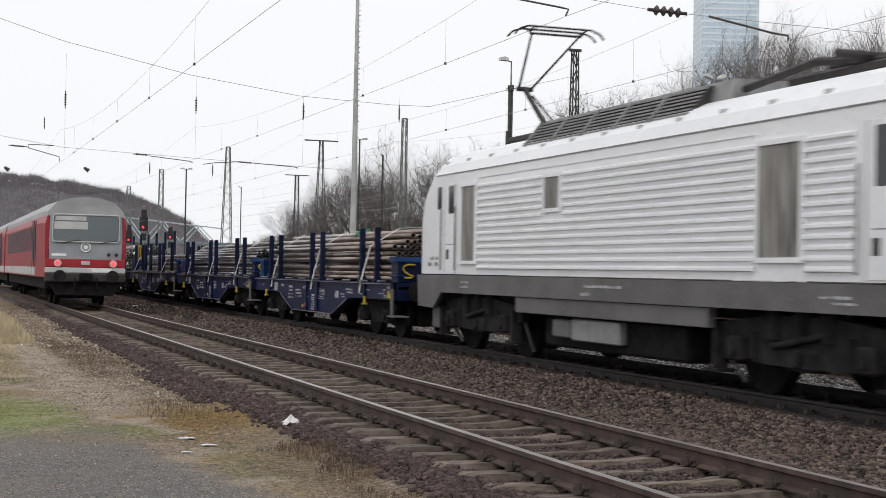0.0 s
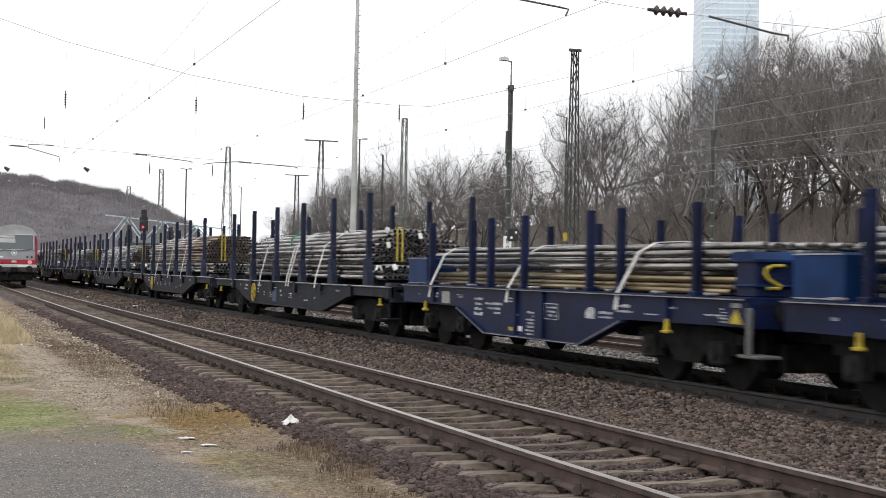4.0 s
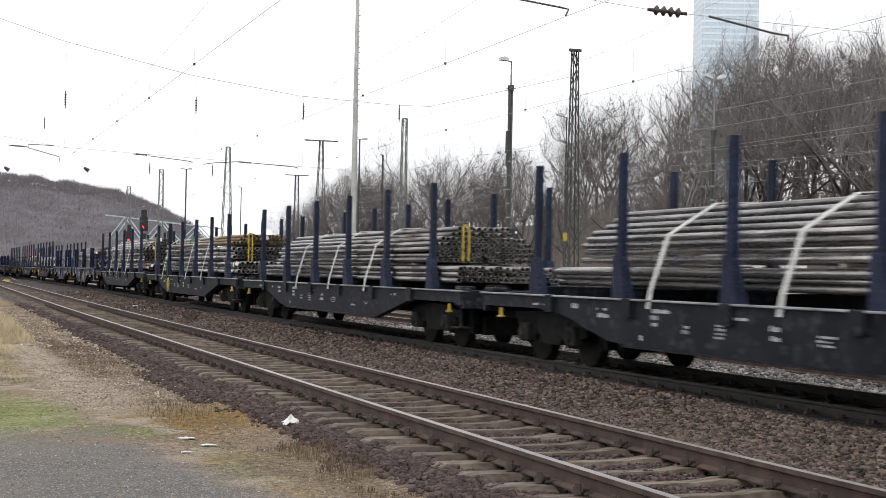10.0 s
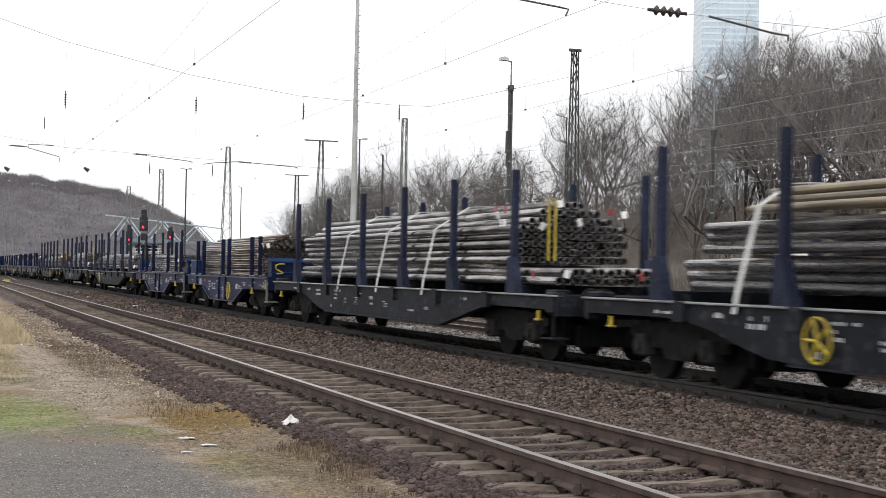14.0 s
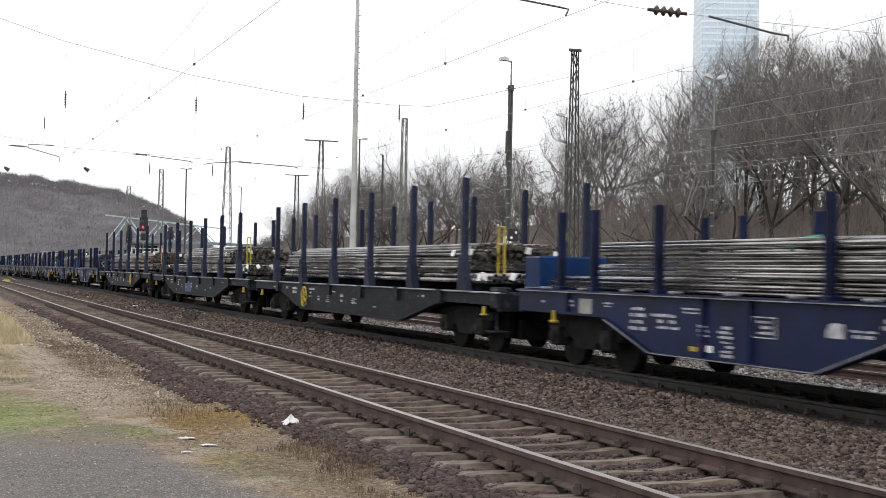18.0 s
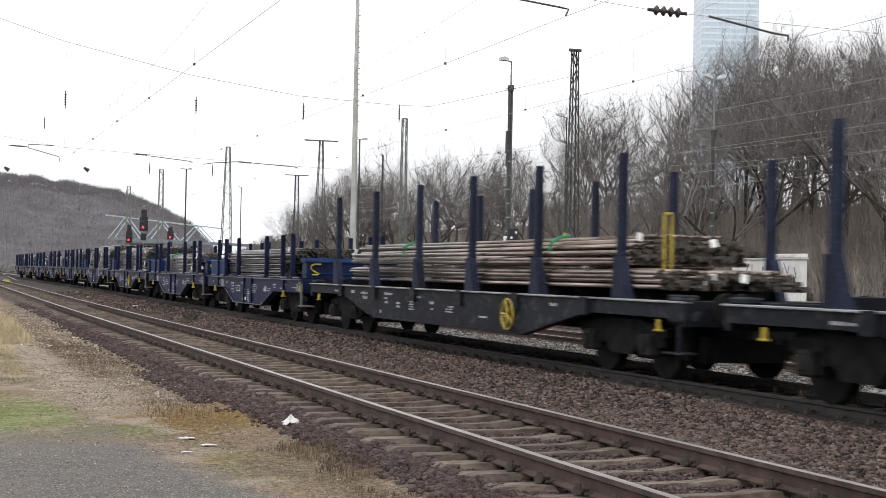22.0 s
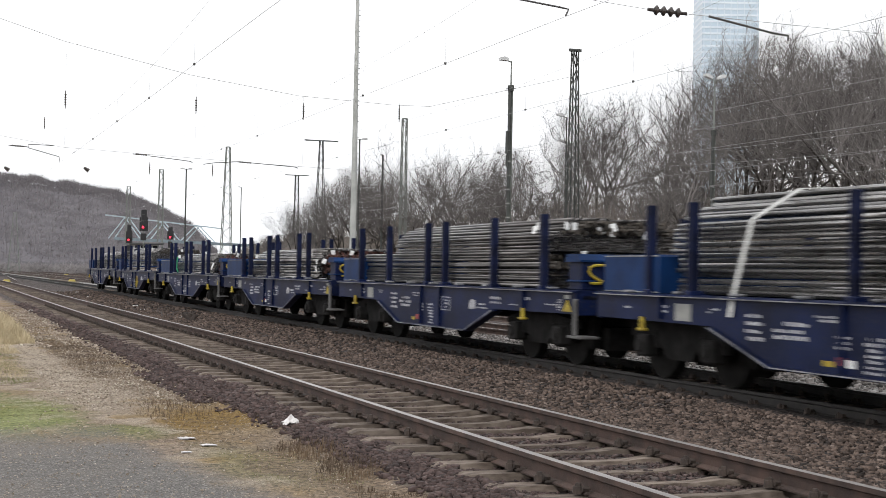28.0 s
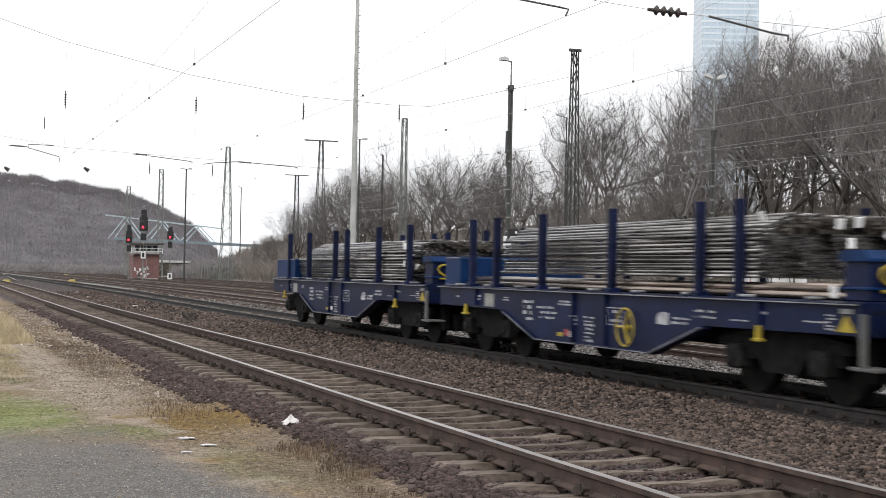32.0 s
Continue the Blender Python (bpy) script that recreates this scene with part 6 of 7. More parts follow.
def pipe_load(label, floor, stacks, straps=(), slant=0.2, tags=0, reds=0, seed=0, bracket=False, green=(), ends=None):
    """stacks: (material, diameter, layers, y0, y1, half width, crown): tiers of pipes one on another."""
    t = thing("pipe_load", label, "pipe stack", "pipe loads of the goods train")
    rng = random.Random(seed)
    z = floor
    outline = []
    for m, d, layers, y0, y1, hw, crown in stacks:
        n = max(3, int(2 * hw / d))
        inner = Shape()
        sides = 10 if d > 0.09 else 7
        sheaf = max(2, round(2 * hw / (0.62 if d > 0.09 else 0.42)))
        spread = 0.10 if d > 0.1 else 0.22
        ends_at = [[rng.uniform(-1, 1) * spread for _ in range(sheaf)] for _ in range(3)]
        for k in range(layers):
            lift = z + d / 2 + k * d * 0.9
            cut = max(0, k - (layers - crown - 1)) if crown else 0
            row = n - (k % 2) - cut * 3
            for i in range(row):
                x = (i - (row - 1) / 2) * d * 1.02
                outer = i < 1 + (1 if cut else 0) or k == layers - 1 or (cut and i < 3)
                ln = (y1 - y0) - rng.choice((0, 0, 0.04, 0.12))
                yc = (y0 + y1) / 2 + ends_at[3 * k // max(1, layers)][min(sheaf - 1, sheaf * i // max(1, row))] + rng.uniform(-1, 1) * 0.035
                if outer and k >= 0:
                    p = new("pipe", pipe_mesh(d, ln, m, sides))
                    p.parent = t
                    p.matrix_basis = pose(x + rng.uniform(-0.01, 0.01), yc, lift + rng.uniform(-0.012, 0.012), rng.uniform(-0.14, 0.14), rng.uniform(0, 360), rng.uniform(-0.18, 0.18))
                else:
                    a = yc - ln / 2
                    o = len(inner.v)
                    r = d * 0.435
                    q = 6
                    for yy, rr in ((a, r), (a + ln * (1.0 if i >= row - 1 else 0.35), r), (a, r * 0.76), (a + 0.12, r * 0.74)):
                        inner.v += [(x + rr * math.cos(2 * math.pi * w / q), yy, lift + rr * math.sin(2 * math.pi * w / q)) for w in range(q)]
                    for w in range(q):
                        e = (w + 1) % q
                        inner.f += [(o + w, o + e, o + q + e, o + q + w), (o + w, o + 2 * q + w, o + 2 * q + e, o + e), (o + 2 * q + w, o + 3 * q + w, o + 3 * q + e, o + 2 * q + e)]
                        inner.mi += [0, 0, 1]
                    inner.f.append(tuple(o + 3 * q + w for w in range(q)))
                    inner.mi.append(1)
                    if d < 0.09 and k >= layers - 5 and i % 2 == 0:
                        # threaded collar, darker and thicker than the pipe
                        o, rr, e0 = len(inner.v), d * 0.62, a - rng.uniform(0.0, 0.3)
                        for yy in (e0, e0 + 0.24):
                            inner.v += [(x + rr * math.cos(2 * math.pi * w / q), yy, lift + rr * math.sin(2 * math.pi * w / q)) for w in range(q)]
                        for w in range(q):
                            inner.f.append((o + w, o + (w + 1) % q, o + q + (w + 1) % q, o + q + w))
                            inner.mi.append(1)
                        inner.f.append(tuple(o + w for w in range(q)))
                        inner.mi.append(1)
        if inner.f:
            me = bpy.data.meshes.new("pipe_rest")
            me.from_pydata(inner.v, [], inner.f)
            me.materials.append(m)
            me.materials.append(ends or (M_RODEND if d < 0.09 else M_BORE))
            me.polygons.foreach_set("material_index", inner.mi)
            ob = new("pipe_rest", me)
            ob.parent = t
            tagged(ob, kind="stuff")
        top = z + d + (layers - 1) * d * 0.9
        outline.append((z, top, hw, y0, y1, d, n, crown))
        # dunnage between the tiers
        if floor < z and (floor > 1.2 or d > 0.095):
            for y in (y0 + 1.2, (y0 + y1) / 2, y1 - 1.2):
                part("dunnage", Shape().box((-hw, y - 0.05, z - 0.05), (hw, y + 0.05, z - 0.003), 0.005), M_BRUSH, t, "wooden dunnage batten")
        z = top + (0.055 if floor > 1.2 or d >= 0.09 else 0.0)
    zt, hw = outline[-1][1], outline[-1][2]
    fall, shy = outline[-1][7] * outline[-1][5] * 0.9, outline[-1][7] * outline[-1][5] * 1.5
    for y in straps:
        lean = -slant * rng.uniform(0.75, 1.25)
        y -= lean * 0.5
        if floor > 1.2:
            lean *= 0.4
        pts = [(-1.37, y + 0.02, floor - 0.25), (-1.34, y, floor), (-hw - 0.05, y + lean * 0.85, zt - fall - 0.03), (-hw + shy - 0.05, y + lean * 1.5, zt + 0.015), (-hw + shy + 0.20, y + lean * 1.8, zt + 0.03), (hw - shy - 0.3, y + lean * 3, zt + 0.03), (hw + 0.03, y + lean * 3.4, zt - 0.25), (hw + 0.05, y + lean * 3.4, floor)]
        s = Shape()
        for a, b in zip(pts[:-1], pts[1:]):
            a, b = Vector(a), Vector(b)
            u = Vector((0, 0.045, 0))
            nrm = (b - a).cross(u).normalized() * 0.006
            s.add([a - u - nrm, a + u - nrm, b + u - nrm, b - u - nrm, a - u + nrm, a + u + nrm, b + u + nrm, b - u + nrm], [(0, 1, 2, 3), (7, 6, 5, 4), (0, 4, 5, 1), (1, 5, 6, 2), (2, 6, 7, 3), (3, 7, 4, 0)])
        part("strap", s, M_STRAP, t, "white lashing strap")
    for k in range(tags + reds):
        z0, z1, hw, y0, y1, d, n, crown = outline[rng.randrange(len(outline))]
        x, zz = rng.uniform(-hw, hw), rng.uniform(z0 + 0.05, z1 - 0.03) * 0.5 + (z1 - 0.06) * 0.5
        s = Shape().box((-0.05, -0.01, -0.065), (0.05, 0.01, 0.065), 0.006)
        side = rng.random() < 0.35
        q = part("tag", s, M_TAG if k < tags else M_REDTAG, t, "paper tag on a pipe end")
        if side:
            q.matrix_basis = pose(-hw - 0.03, y0 + rng.uniform(-0.1, 0.8), zz, rng.uniform(-25, 25), 0, 90 + rng.uniform(-15, 15))
        else:
            q.matrix_basis = pose(x, y0 - 0.20 + rng.uniform(-0.08, 0.04), zz, rng.uniform(-20, 20), rng.uniform(-30, 30), rng.uniform(-25, 25))
    if bracket:
        y0 = outline[-1][3] - 0.34
        # over a low load it stands clear of the bundle
        lo, hi = (floor + 0.42, zt) if zt > 2.15 else (floor + 0.06, zt + 0.28)
        s = Shape().path([(-0.57, y0, lo), (-0.57, y0, hi - 0.06), (-0.56, y0, hi), (-0.46, y0, hi), (-0.45, y0, hi - 0.06), (-0.45, y0, lo)], 0.022, 6)
        part("end_bracket", s, M_YELLOW, t, "yellow steel end bracket")
    for y in green:
        lo, x = (zt - 0.30, -hw + 0.10) if floor > 1.2 or y < 2 else (floor + 0.02, -hw - 0.03)
        part("sling", Shape().path([(x - 0.02, y + 0.07, lo + (0.5 * (zt - lo) if floor < 1.2 else 0)), (x - 0.03, y + 0.04, 0.55 * lo + 0.45 * zt), (x - 0.02, y - 0.03, 0.3 * lo + 0.7 * zt), (x + 0.10, y - 0.06, zt - 0.02), (x + 0.22, y - 0.18, zt + 0.01)] if lo > floor + 0.1 else [(x, y - 0.10, lo), (x - 0.03, y + 0.04, lo + 0.15), (x - 0.03, y + 0.02, lo + 0.35), (x - 0.01, y + 0.05, zt - 0.12)], 0.028, 5), M_SLING, t, "green lifting sling")
    return t


M_SLING = mat("green_sling", (0.03, 0.30, 0.14), (0.03, 0.2, 0.1), 0.7, 0, 8, 90, 0.1)
# slots for the stakes are the same on every blue wagon
PAIRS = (-5.1, -3.95, -0.5, 0.5, 3.95, 5.1)
SPREAD = (-5.1, -3.97, -1.97, 1.95, 3.93, 5.1)
INNER = (-4.0, -3.0, -0.5, 0.5, 2.95, 3.95)
MIXED_A = (-3.95, -3.0, -0.5, 2.0, 3.95, 5.1)
MIXED_B = (-5.15, -3.0, -0.5, 0.5, 3.0, 5.05)
UNEVEN = (-5.15, -3.0, -2.0, 0.5, 2.0, 2.9, 5.1)
SHORT = (-4.05, -3.0, -0.5, 0.5, 3.93, 5.1)
BR, GY, OL, DK, DR = M_PIPEBROWN, M_PIPEGREY, M_PIPEOLIVE, M_PIPEDARK, M_RODDARK
# kind, stakes or paint patch, hand wheel, inner end of the long box, load
TRAIN = [
    ("blue", PAIRS, False, 6.05, dict(label="load of thick rust-brown pipes strapped down", stacks=[(BR, 0.135, 3, -5.9, 5.9, 1.15, 0), (BR, 0.135, 6, -6.0, 5.95, 1.15, 3)], straps=(-4.35, -0.05, 4.3), slant=0.32, green=(-2.9,))),
    ("blue", PAIRS, False, 5.55, dict(label="load of grey steel pipes strapped down", stacks=[(GY, 0.105, 3, -5.9, 5.4, 1.15, 0), (GY, 0.105, 7, -6.2, 5.45, 1.15, 3)], straps=(-4.33, 0.0, 4.3), slant=0.3)),
    ("blue", UNEVEN, False, 5.4, dict(label="load of grey and straw-brown pipes strapped down", stacks=[(OL, 0.09, 3, -5.95, 5.2, 1.15, 0), (GY, 0.10, 4, -6.3, 5.2, 1.12, 1)], straps=(-3.3, 0.7, 4.7), slant=0.4)),
    ("black", (0.9, 1.35), 3.5, 0, dict(label="load of dark grey pipes with white tags", stacks=[(GY, 0.12, 3, -8.2, 6.3, 1.1, 0), (DK, 0.12, 7, -7.2, 5.75, 1.1, 3)], straps=(-3.6, -0.81, -0.5, 2.76), slant=0.35, tags=7, bracket=True, green=(0.4,))),
    ("black", None, 3.5, 0, dict(label="load of rusty brown pipes strapped down", stacks=[(GY, 0.12, 3, -8.6, 7.2, 1.1, 0), (BR, 0.115, 9, -7.0, 6.4, 1.1, 3)], straps=(-3.48, -0.43, 2.76), slant=0.06, bracket=True)),
    ("black", None, 0, 0, dict(label="load of dark grey pipes with white tags", stacks=[(GY, 0.11, 3, -9.2, 7.0, 1.1, 0), (DK, 0.11, 8, -7.3, 6.0, 1.1, 4)], straps=(-3.17, -0.02, 3.14), slant=0.4, tags=10, bracket=True)),
    ("black", None, 0, 0, dict(label="load of grey steel pipes strapped down", stacks=[(GY, 0.115, 3, -8.6, 8.0, 1.1, 0), (GY, 0.115, 7, -7.1, 6.1, 1.1, 3)], straps=(-3.6, -0.52, 2.6), slant=0.4, bracket=True)),
    ("black", None, 3.5, 0, dict(label="load of dark pipes with olive pipes on top", stacks=[(DK, 0.15, 3, -8.0, 7.0, 1.1, 0), (DK, 0.15, 3, -7.3, 6.6, 1.1, 0), (OL, 0.13, 3, -7.2, 5.6, 1.05, 2)], straps=(-3.52, -0.39, 5.15), slant=0.25, tags=6, bracket=True, green=(1.0,))),
    ("black", None, 0, 0, dict(label="load of thick dark pipes with white and red tags", stacks=[(DK, 0.16, 2, -8.8, 8.0, 1.1, 0), (DK, 0.15, 8, -7.1, 7.4, 1.1, 3)], straps=(-3.34, -0.27, 2.77), slant=0.3, tags=8, reds=6, bracket=True)),
    ("blue", PAIRS, True, 4.95, dict(label="tall stack of thin brownish pipes with white tags", stacks=[(BR, 0.085, 16, -5.2, 4.85, 1.15, 4)], tags=9)),
    ("blue", SPREAD, False, 5.95, dict(label="low stack of thin grey rods", stacks=[(DK, 0.055, 4, -5.9, 5.85, 1.15, 0), (DK, 0.055, 10, -4.2, 3.9, 1.15, 1)], tags=5, green=(-1.0,))),
    ("black", None, 3.6, 0, dict(label="low bundle of thin dark rods with white tags", stacks=[(DK, 0.10, 2, -8.4, 7.0, 1.1, 0), (GY, 0.07, 8, -7.2, 6.9, 1.1, 3)], tags=12, bracket=True)),
    ("black", (0.35, 1.7), 0, 0, dict(label="bundles of grey rods with white tags", stacks=[(GY, 0.085, 4, -8.3, 6.0, 1.1, 0), (GY, 0.085, 7, -5.2, 3.85, 1.1, 3)], tags=14, bracket=True)),
    ("black", None, -3.7, 0, dict(label="bundles of pale brown rods with green slings", stacks=[(BR, 0.075, 4, -8.4, 6.75, 1.1, 0), (BR, 0.085, 6, -7.2, 6.85, 1.1, 3)], tags=6, bracket=True, green=(3.0, -4.6))),
    ("blue", SPREAD, False, 3.95, dict(label="stack of thin dark grey rods", stacks=[(DR, 0.06, 7, -3.9, 3.8, 1.15, 0), (DR, 0.06, 8, -4.5, 3.82, 1.15, 3)], tags=8)),
    ("blue", SPREAD, False, 3.85, dict(label="stack of thin grey rods with white tags", stacks=[(GY, 0.055, 8, -4.0, 3.65, 1.15, 0), (GY, 0.055, 7, -4.5, 3.7, 1.15, 3)], tags=18, green=(1.9,))),
    ("blue", SHORT, True, 4.85, dict(label="tall stack of thin grey rods", stacks=[(GY, 0.06, 8, -5.0, 4.7, 1.15, 0), (GY, 0.06, 12, -5.2, 4.65, 1.15, 4)], tags=10)),
    ("blue", PAIRS, False, 4.85, dict(label="very tall stack of grey pipes with two straps", stacks=[(GY, 0.075, 19, -5.3, 4.75, 1.15, 5)], straps=(-2.23, 2.69), slant=0.25, tags=8)),
    ("blue", MIXED_B, False, 5.0, dict(label="tall stack of thin dark rods with white tags", stacks=[(DR, 0.06, 11, -4.9, 4.9, 1.15, 0), (DR, 0.06, 10, -5.0, 3.1, 1.1, 4)], tags=12)),
    ("blue", INNER, False, 4.0, dict(label="two-tier stack of thin grey rods", stacks=[(GY, 0.08, 7, -4.7, 3.9, 1.15, 0), (GY, 0.06, 5, -4.6, 2.9, 1.1, 3)], tags=12, ends=M_RUSTEND)),
    ("blue", INNER, False, 3.95, dict(label="low stack of rods with rusty ends and a green sling", stacks=[(GY, 0.08, 6, -4.5, 3.8, 1.15, 0), (GY, 0.08, 4, -4.6, 2.75, 1.15, 2)], tags=10, green=(2.75,), ends=M_RUSTEND)),
    ("blue", MIXED_A, True, 5.75, dict(label="tall stack of thin rods with white tags", stacks=[(BR, 0.09, 2, -5.95, 5.65, 1.15, 0), (GY, 0.055, 16, -4.3, 3.85, 1.15, 5)], tags=12)),
    ("blue", MIXED_B, False, 4.5, dict(label="stack of thin rods under a ragged top layer", stacks=[(GY, 0.065, 9, -4.8, 4.4, 1.15, 0), (DK, 0.05, 8, -4.9, 3.9, 1.1, 5)], tags=9)),
]


def make_train():
    """Builds every wagon and its load; returns things with their middle's place along the line at the start."""
    out = []
    y = 28.5
    for k, (kind, stakes, wheel, box_to, load) in enumerate(TRAIN):
        length = 13.858 if kind == "blue" else 20.07
        w = blue_wagon(stakes, k, wheel, box_to) if kind == "blue" else black_wagon(k, wheel, stakes)
        p = pipe_load(floor=1.18 if kind == "blue" else 1.22, seed=50 + k, **load)
        mid = y + length / 2
        out += [(w, mid), (p, mid)]
        y += length
    return out


def locomotive():
    t = thing("locomotive", "white and grey electric locomotive with ribbed sides", "locomotive")
    st = [(-8.75, 0.95, 1.85), (-8.62, 1.22, 2.1), (-8.30, 1.37, 2.95), (-8.05, 1.42, 3.14), (-7.8, 1.43, 3.2), (6.8, 1.43, 3.2), (7.2, 1.43, 3.0), (7.5, 1.41, 2.75), (7.8, 1.35, 2.40), (7.97, 1.29, 2.1), (8.1, 1.15, 1.85), (8.2, 0.9, 1.7)]
    v, f = [], []
    for y, hw, zs in st:
        v += [(-hw, y, 1.38), (-hw, y, zs), (-hw + 0.10, y, zs + 0.2), (-hw + 0.3, y, zs + 0.38), (hw - 0.3, y, zs + 0.38), (hw - 0.10, y, zs + 0.2), (hw, y, zs), (hw, y, 1.38)]
    n = 8
    for j in range(len(st) - 1):
        f += [(j * n + i, j * n + (i + 1) % n, (j + 1) * n + (i + 1) % n, (j + 1) * n + i) for i in range(n)]
    f += [tuple(range(n)), tuple(range((len(st) - 1) * n, len(st) * n))]
    part("body", Shape().add(v, f), M_LOCOWHITE, t, "white body shell")
    for sx in (-1, 1):
        x = sx * 1.43
        k = 0
        z = 1.50
        while z < 3.0:
            spans = [(-6.35, -5.47), (-4.45, 4.55)]
            if 2.3 < z < 2.98:
                spans = [(-6.35, -5.47), (-4.45, 0.98), (1.74, 4.55)]
            for a, b in spans:
                part("side_rib", Shape().prism([(x, z - 0.025), (x + sx * 0.042, z - 0.012), (x + sx * 0.042, z + 0.018), (x, z + 0.045)], a, b, "y"), M_LOCOWHITE, t)
            z += 0.118
        part("gutter", Shape().box((x - 0.012, -7.7, 3.205), (x + 0.012, 6.78, 3.222)), M_LOUVRE, t)
        for k in range(13):
            part("roof_bolt_plate", Shape().box((sx * 1.262 - 0.05, 6.5 - k * 1.11, 3.40), (sx * 1.262 + 0.03, 6.62 - k * 1.11, 3.475), 0.01), M_DMULIGHT, t)
        part("rib_panel_edge", Shape().box((x - 0.012, -4.46, 1.44), (x + 0.012, -4.43, 3.08)).box((x - 0.012, 4.56, 1.44), (x + 0.012, 4.59, 3.08)).box((x - 0.012, -4.42, 3.06), (x + 0.012, 4.55, 3.085)), M_LOCOWHITE, t)
        part("skirt", Shape().prism([(-8.6, 1.36), (-8.6, 0.78), (-8.15, 0.74), (-7.65, 1.04), (6.42, 1.04), (6.86, 0.74), (7.72, 0.76), (7.80, 1.36)], sx * 1.40 - 0.035, sx * 1.40 + 0.035, "x"), M_LOCOGREY, t, "grey lower skirt")
        part("underfloor_box", Shape().box((sx * 1.33 - 0.06, -3.3, 0.78), (sx * 1.33 + 0.06, 2.9, 1.035), 0.01), M_LOCOGREY, t)
        for y0, y1, z0, z1, m in ((4.59, 5.38, 1.56, 3.0, M_GRILLE), (-5.45, -4.47, 1.58, 2.98, M_GRILLE), (1.02, 1.70, 2.36, 2.96, M_GRILLE)):
            w = part("side_window", Shape().box((x - 0.005, y0 + 0.06, z0 + 0.06), (x + sx * 0.02, y1 - 0.06, z1 - 0.06)) if sx > 0 else Shape().box((x - 0.02, y0 + 0.06, z0 + 0.06), (x + 0.005, y1 - 0.06, z1 - 0.06)), m, t, "dusty mesh-covered side window")
            a, b = (x - 0.045, x + 0.002) if sx < 0 else (x - 0.002, x + 0.045)
            part("window_frame", Shape().box((a, y0, z0), (b, y0 + 0.06, z1)).box((a, y1 - 0.06, z0), (b, y1, z1)).box((a, y0 + 0.061, z0), (b, y1 - 0.061, z0 + 0.06)).box((a, y0 + 0.061, z1 - 0.06), (b, y1 - 0.061, z1)), M_LOCOWHITE, w)
        for e in (-1, 1):
            lead = e < 0
            for y0, y1, z0, z1 in (((6.70, 7.02, 2.35, 2.98), (7.35, 7.75, 2.42, 2.98)) if lead else ((6.46, 6.67, 2.58, 3.0), (5.76, 6.06, 2.48, 3.0))):
                a, b = sorted((e * y0, e * y1))
                part("cab_window", Shape().box((x - 0.016, a, z0), (x + 0.016, b, z1), 0.01), M_DARKGLASS, t, "dark cab side window")
            d0 = 6.56 if lead else 5.70
            a, b = sorted((e * d0, e * (d0 + 0.56)))
            dr = part("cab_door", Shape().box((x - 0.010, a, 1.40), (x + 0.010, b, 3.04), 0.005), M_LOCOWHITE, t)
            part("door_seam", Shape().box((x - 0.006, a - 0.02, 1.40), (x + 0.006, a - 0.001, 3.04)).box((x - 0.006, b + 0.001, 1.40), (x + 0.006, b + 0.02, 3.04)).box((x - 0.013, a + 0.04, 1.915), (x + 0.013, b - 0.12, 1.93)), M_LOUVRE, dr)
            part("lock_plate", Shape().box((x - 0.014, b - 0.24, 1.65), (x + 0.014, b - 0.10, 1.83), 0.004), M_ROOFGEAR, dr)
            part("handrail", Shape().tube((x + sx * 0.05, e * (d0 - 0.1), 1.45), (x + sx * 0.05, e * (d0 - 0.1), 2.6), 0.016, 0.016, 6), M_LOUVRE, dr)
            part("handrail", Shape().tube((x + sx * 0.05, e * (d0 + 0.66), 1.45), (x + sx * 0.05, e * (d0 + 0.66), 2.6), 0.016, 0.016, 6), M_LOUVRE, dr)
    for e in (-1, 1):
        w0, w1, h0, h1 = (8.66, 8.37, 2.16, 2.9) if e < 0 else (7.99, 7.58, 2.56, 3.12)
        part("windscreen", Shape().add([(-1.0, e * w0, h0), (1.0, e * w0, h0), (1.05, e * w1, h1), (-1.05, e * w1, h1), (-1.0, e * (w0 - 0.06), h0), (1.0, e * (w0 - 0.06), h0), (1.05, e * (w1 - 0.07), h1), (-1.05, e * (w1 - 0.07), h1)], [(0, 1, 2, 3), (7, 6, 5, 4), (0, 4, 5, 1), (1, 5, 6, 2), (2, 6, 7, 3), (3, 7, 4, 0)]), M_DARKGLASS, t)
        buffers(t, e * 8.75)
        if e < 0:
            part("headstock", Shape().box((-1.35, -8.74, 0.74), (1.35, -8.50, 1.36), 0.03), M_LOCOGREY, t)
        else:
            plan = [(-1.36, 7.70), (-1.25, 7.95), (-0.95, 8.60), (-0.90, 8.76), (0.90, 8.76), (0.95, 8.60), (1.25, 7.95), (1.36, 7.70)]
            n = len(plan)
            part("headstock", Shape().add([(px, py, 0.74) for px, py in plan] + [(px, py, 1.36) for px, py in plan], [tuple(range(n))[::-1], tuple(range(n, 2 * n))] + [(i, (i + 1) % n, n + (i + 1) % n, n + i) for i in range(n)]), M_LOCOGREY, t)
        # bogies
        yc = e * 5.05
        s = Shape()
        for sx in (-1, 1):
            s.prism([(yc - 1.95, 0.62), (yc - 1.95, 0.85), (yc - 0.6, 0.98), (yc + 0.6, 0.98), (yc + 1.95, 0.85), (yc + 1.95, 0.62), (yc + 0.8, 0.40), (yc - 0.8, 0.40)], sx * 1.12 - 0.07, sx * 1.12 + 0.07, "x")
        part("bogie_frame", s.box((-1.0, yc - 0.4, 0.5), (1.0, yc + 0.4, 0.9)), M_LOCOBOGIE, t, "dusty grey bogie frame")
        for dy in (-0.55, 0.0, 0.55):
            part("body_spring", Shape().tube((-1.16, yc + dy, 0.70), (-1.16, yc + dy, 1.03), 0.12, 0.12, 10), M_LOCOBOGIE, t)
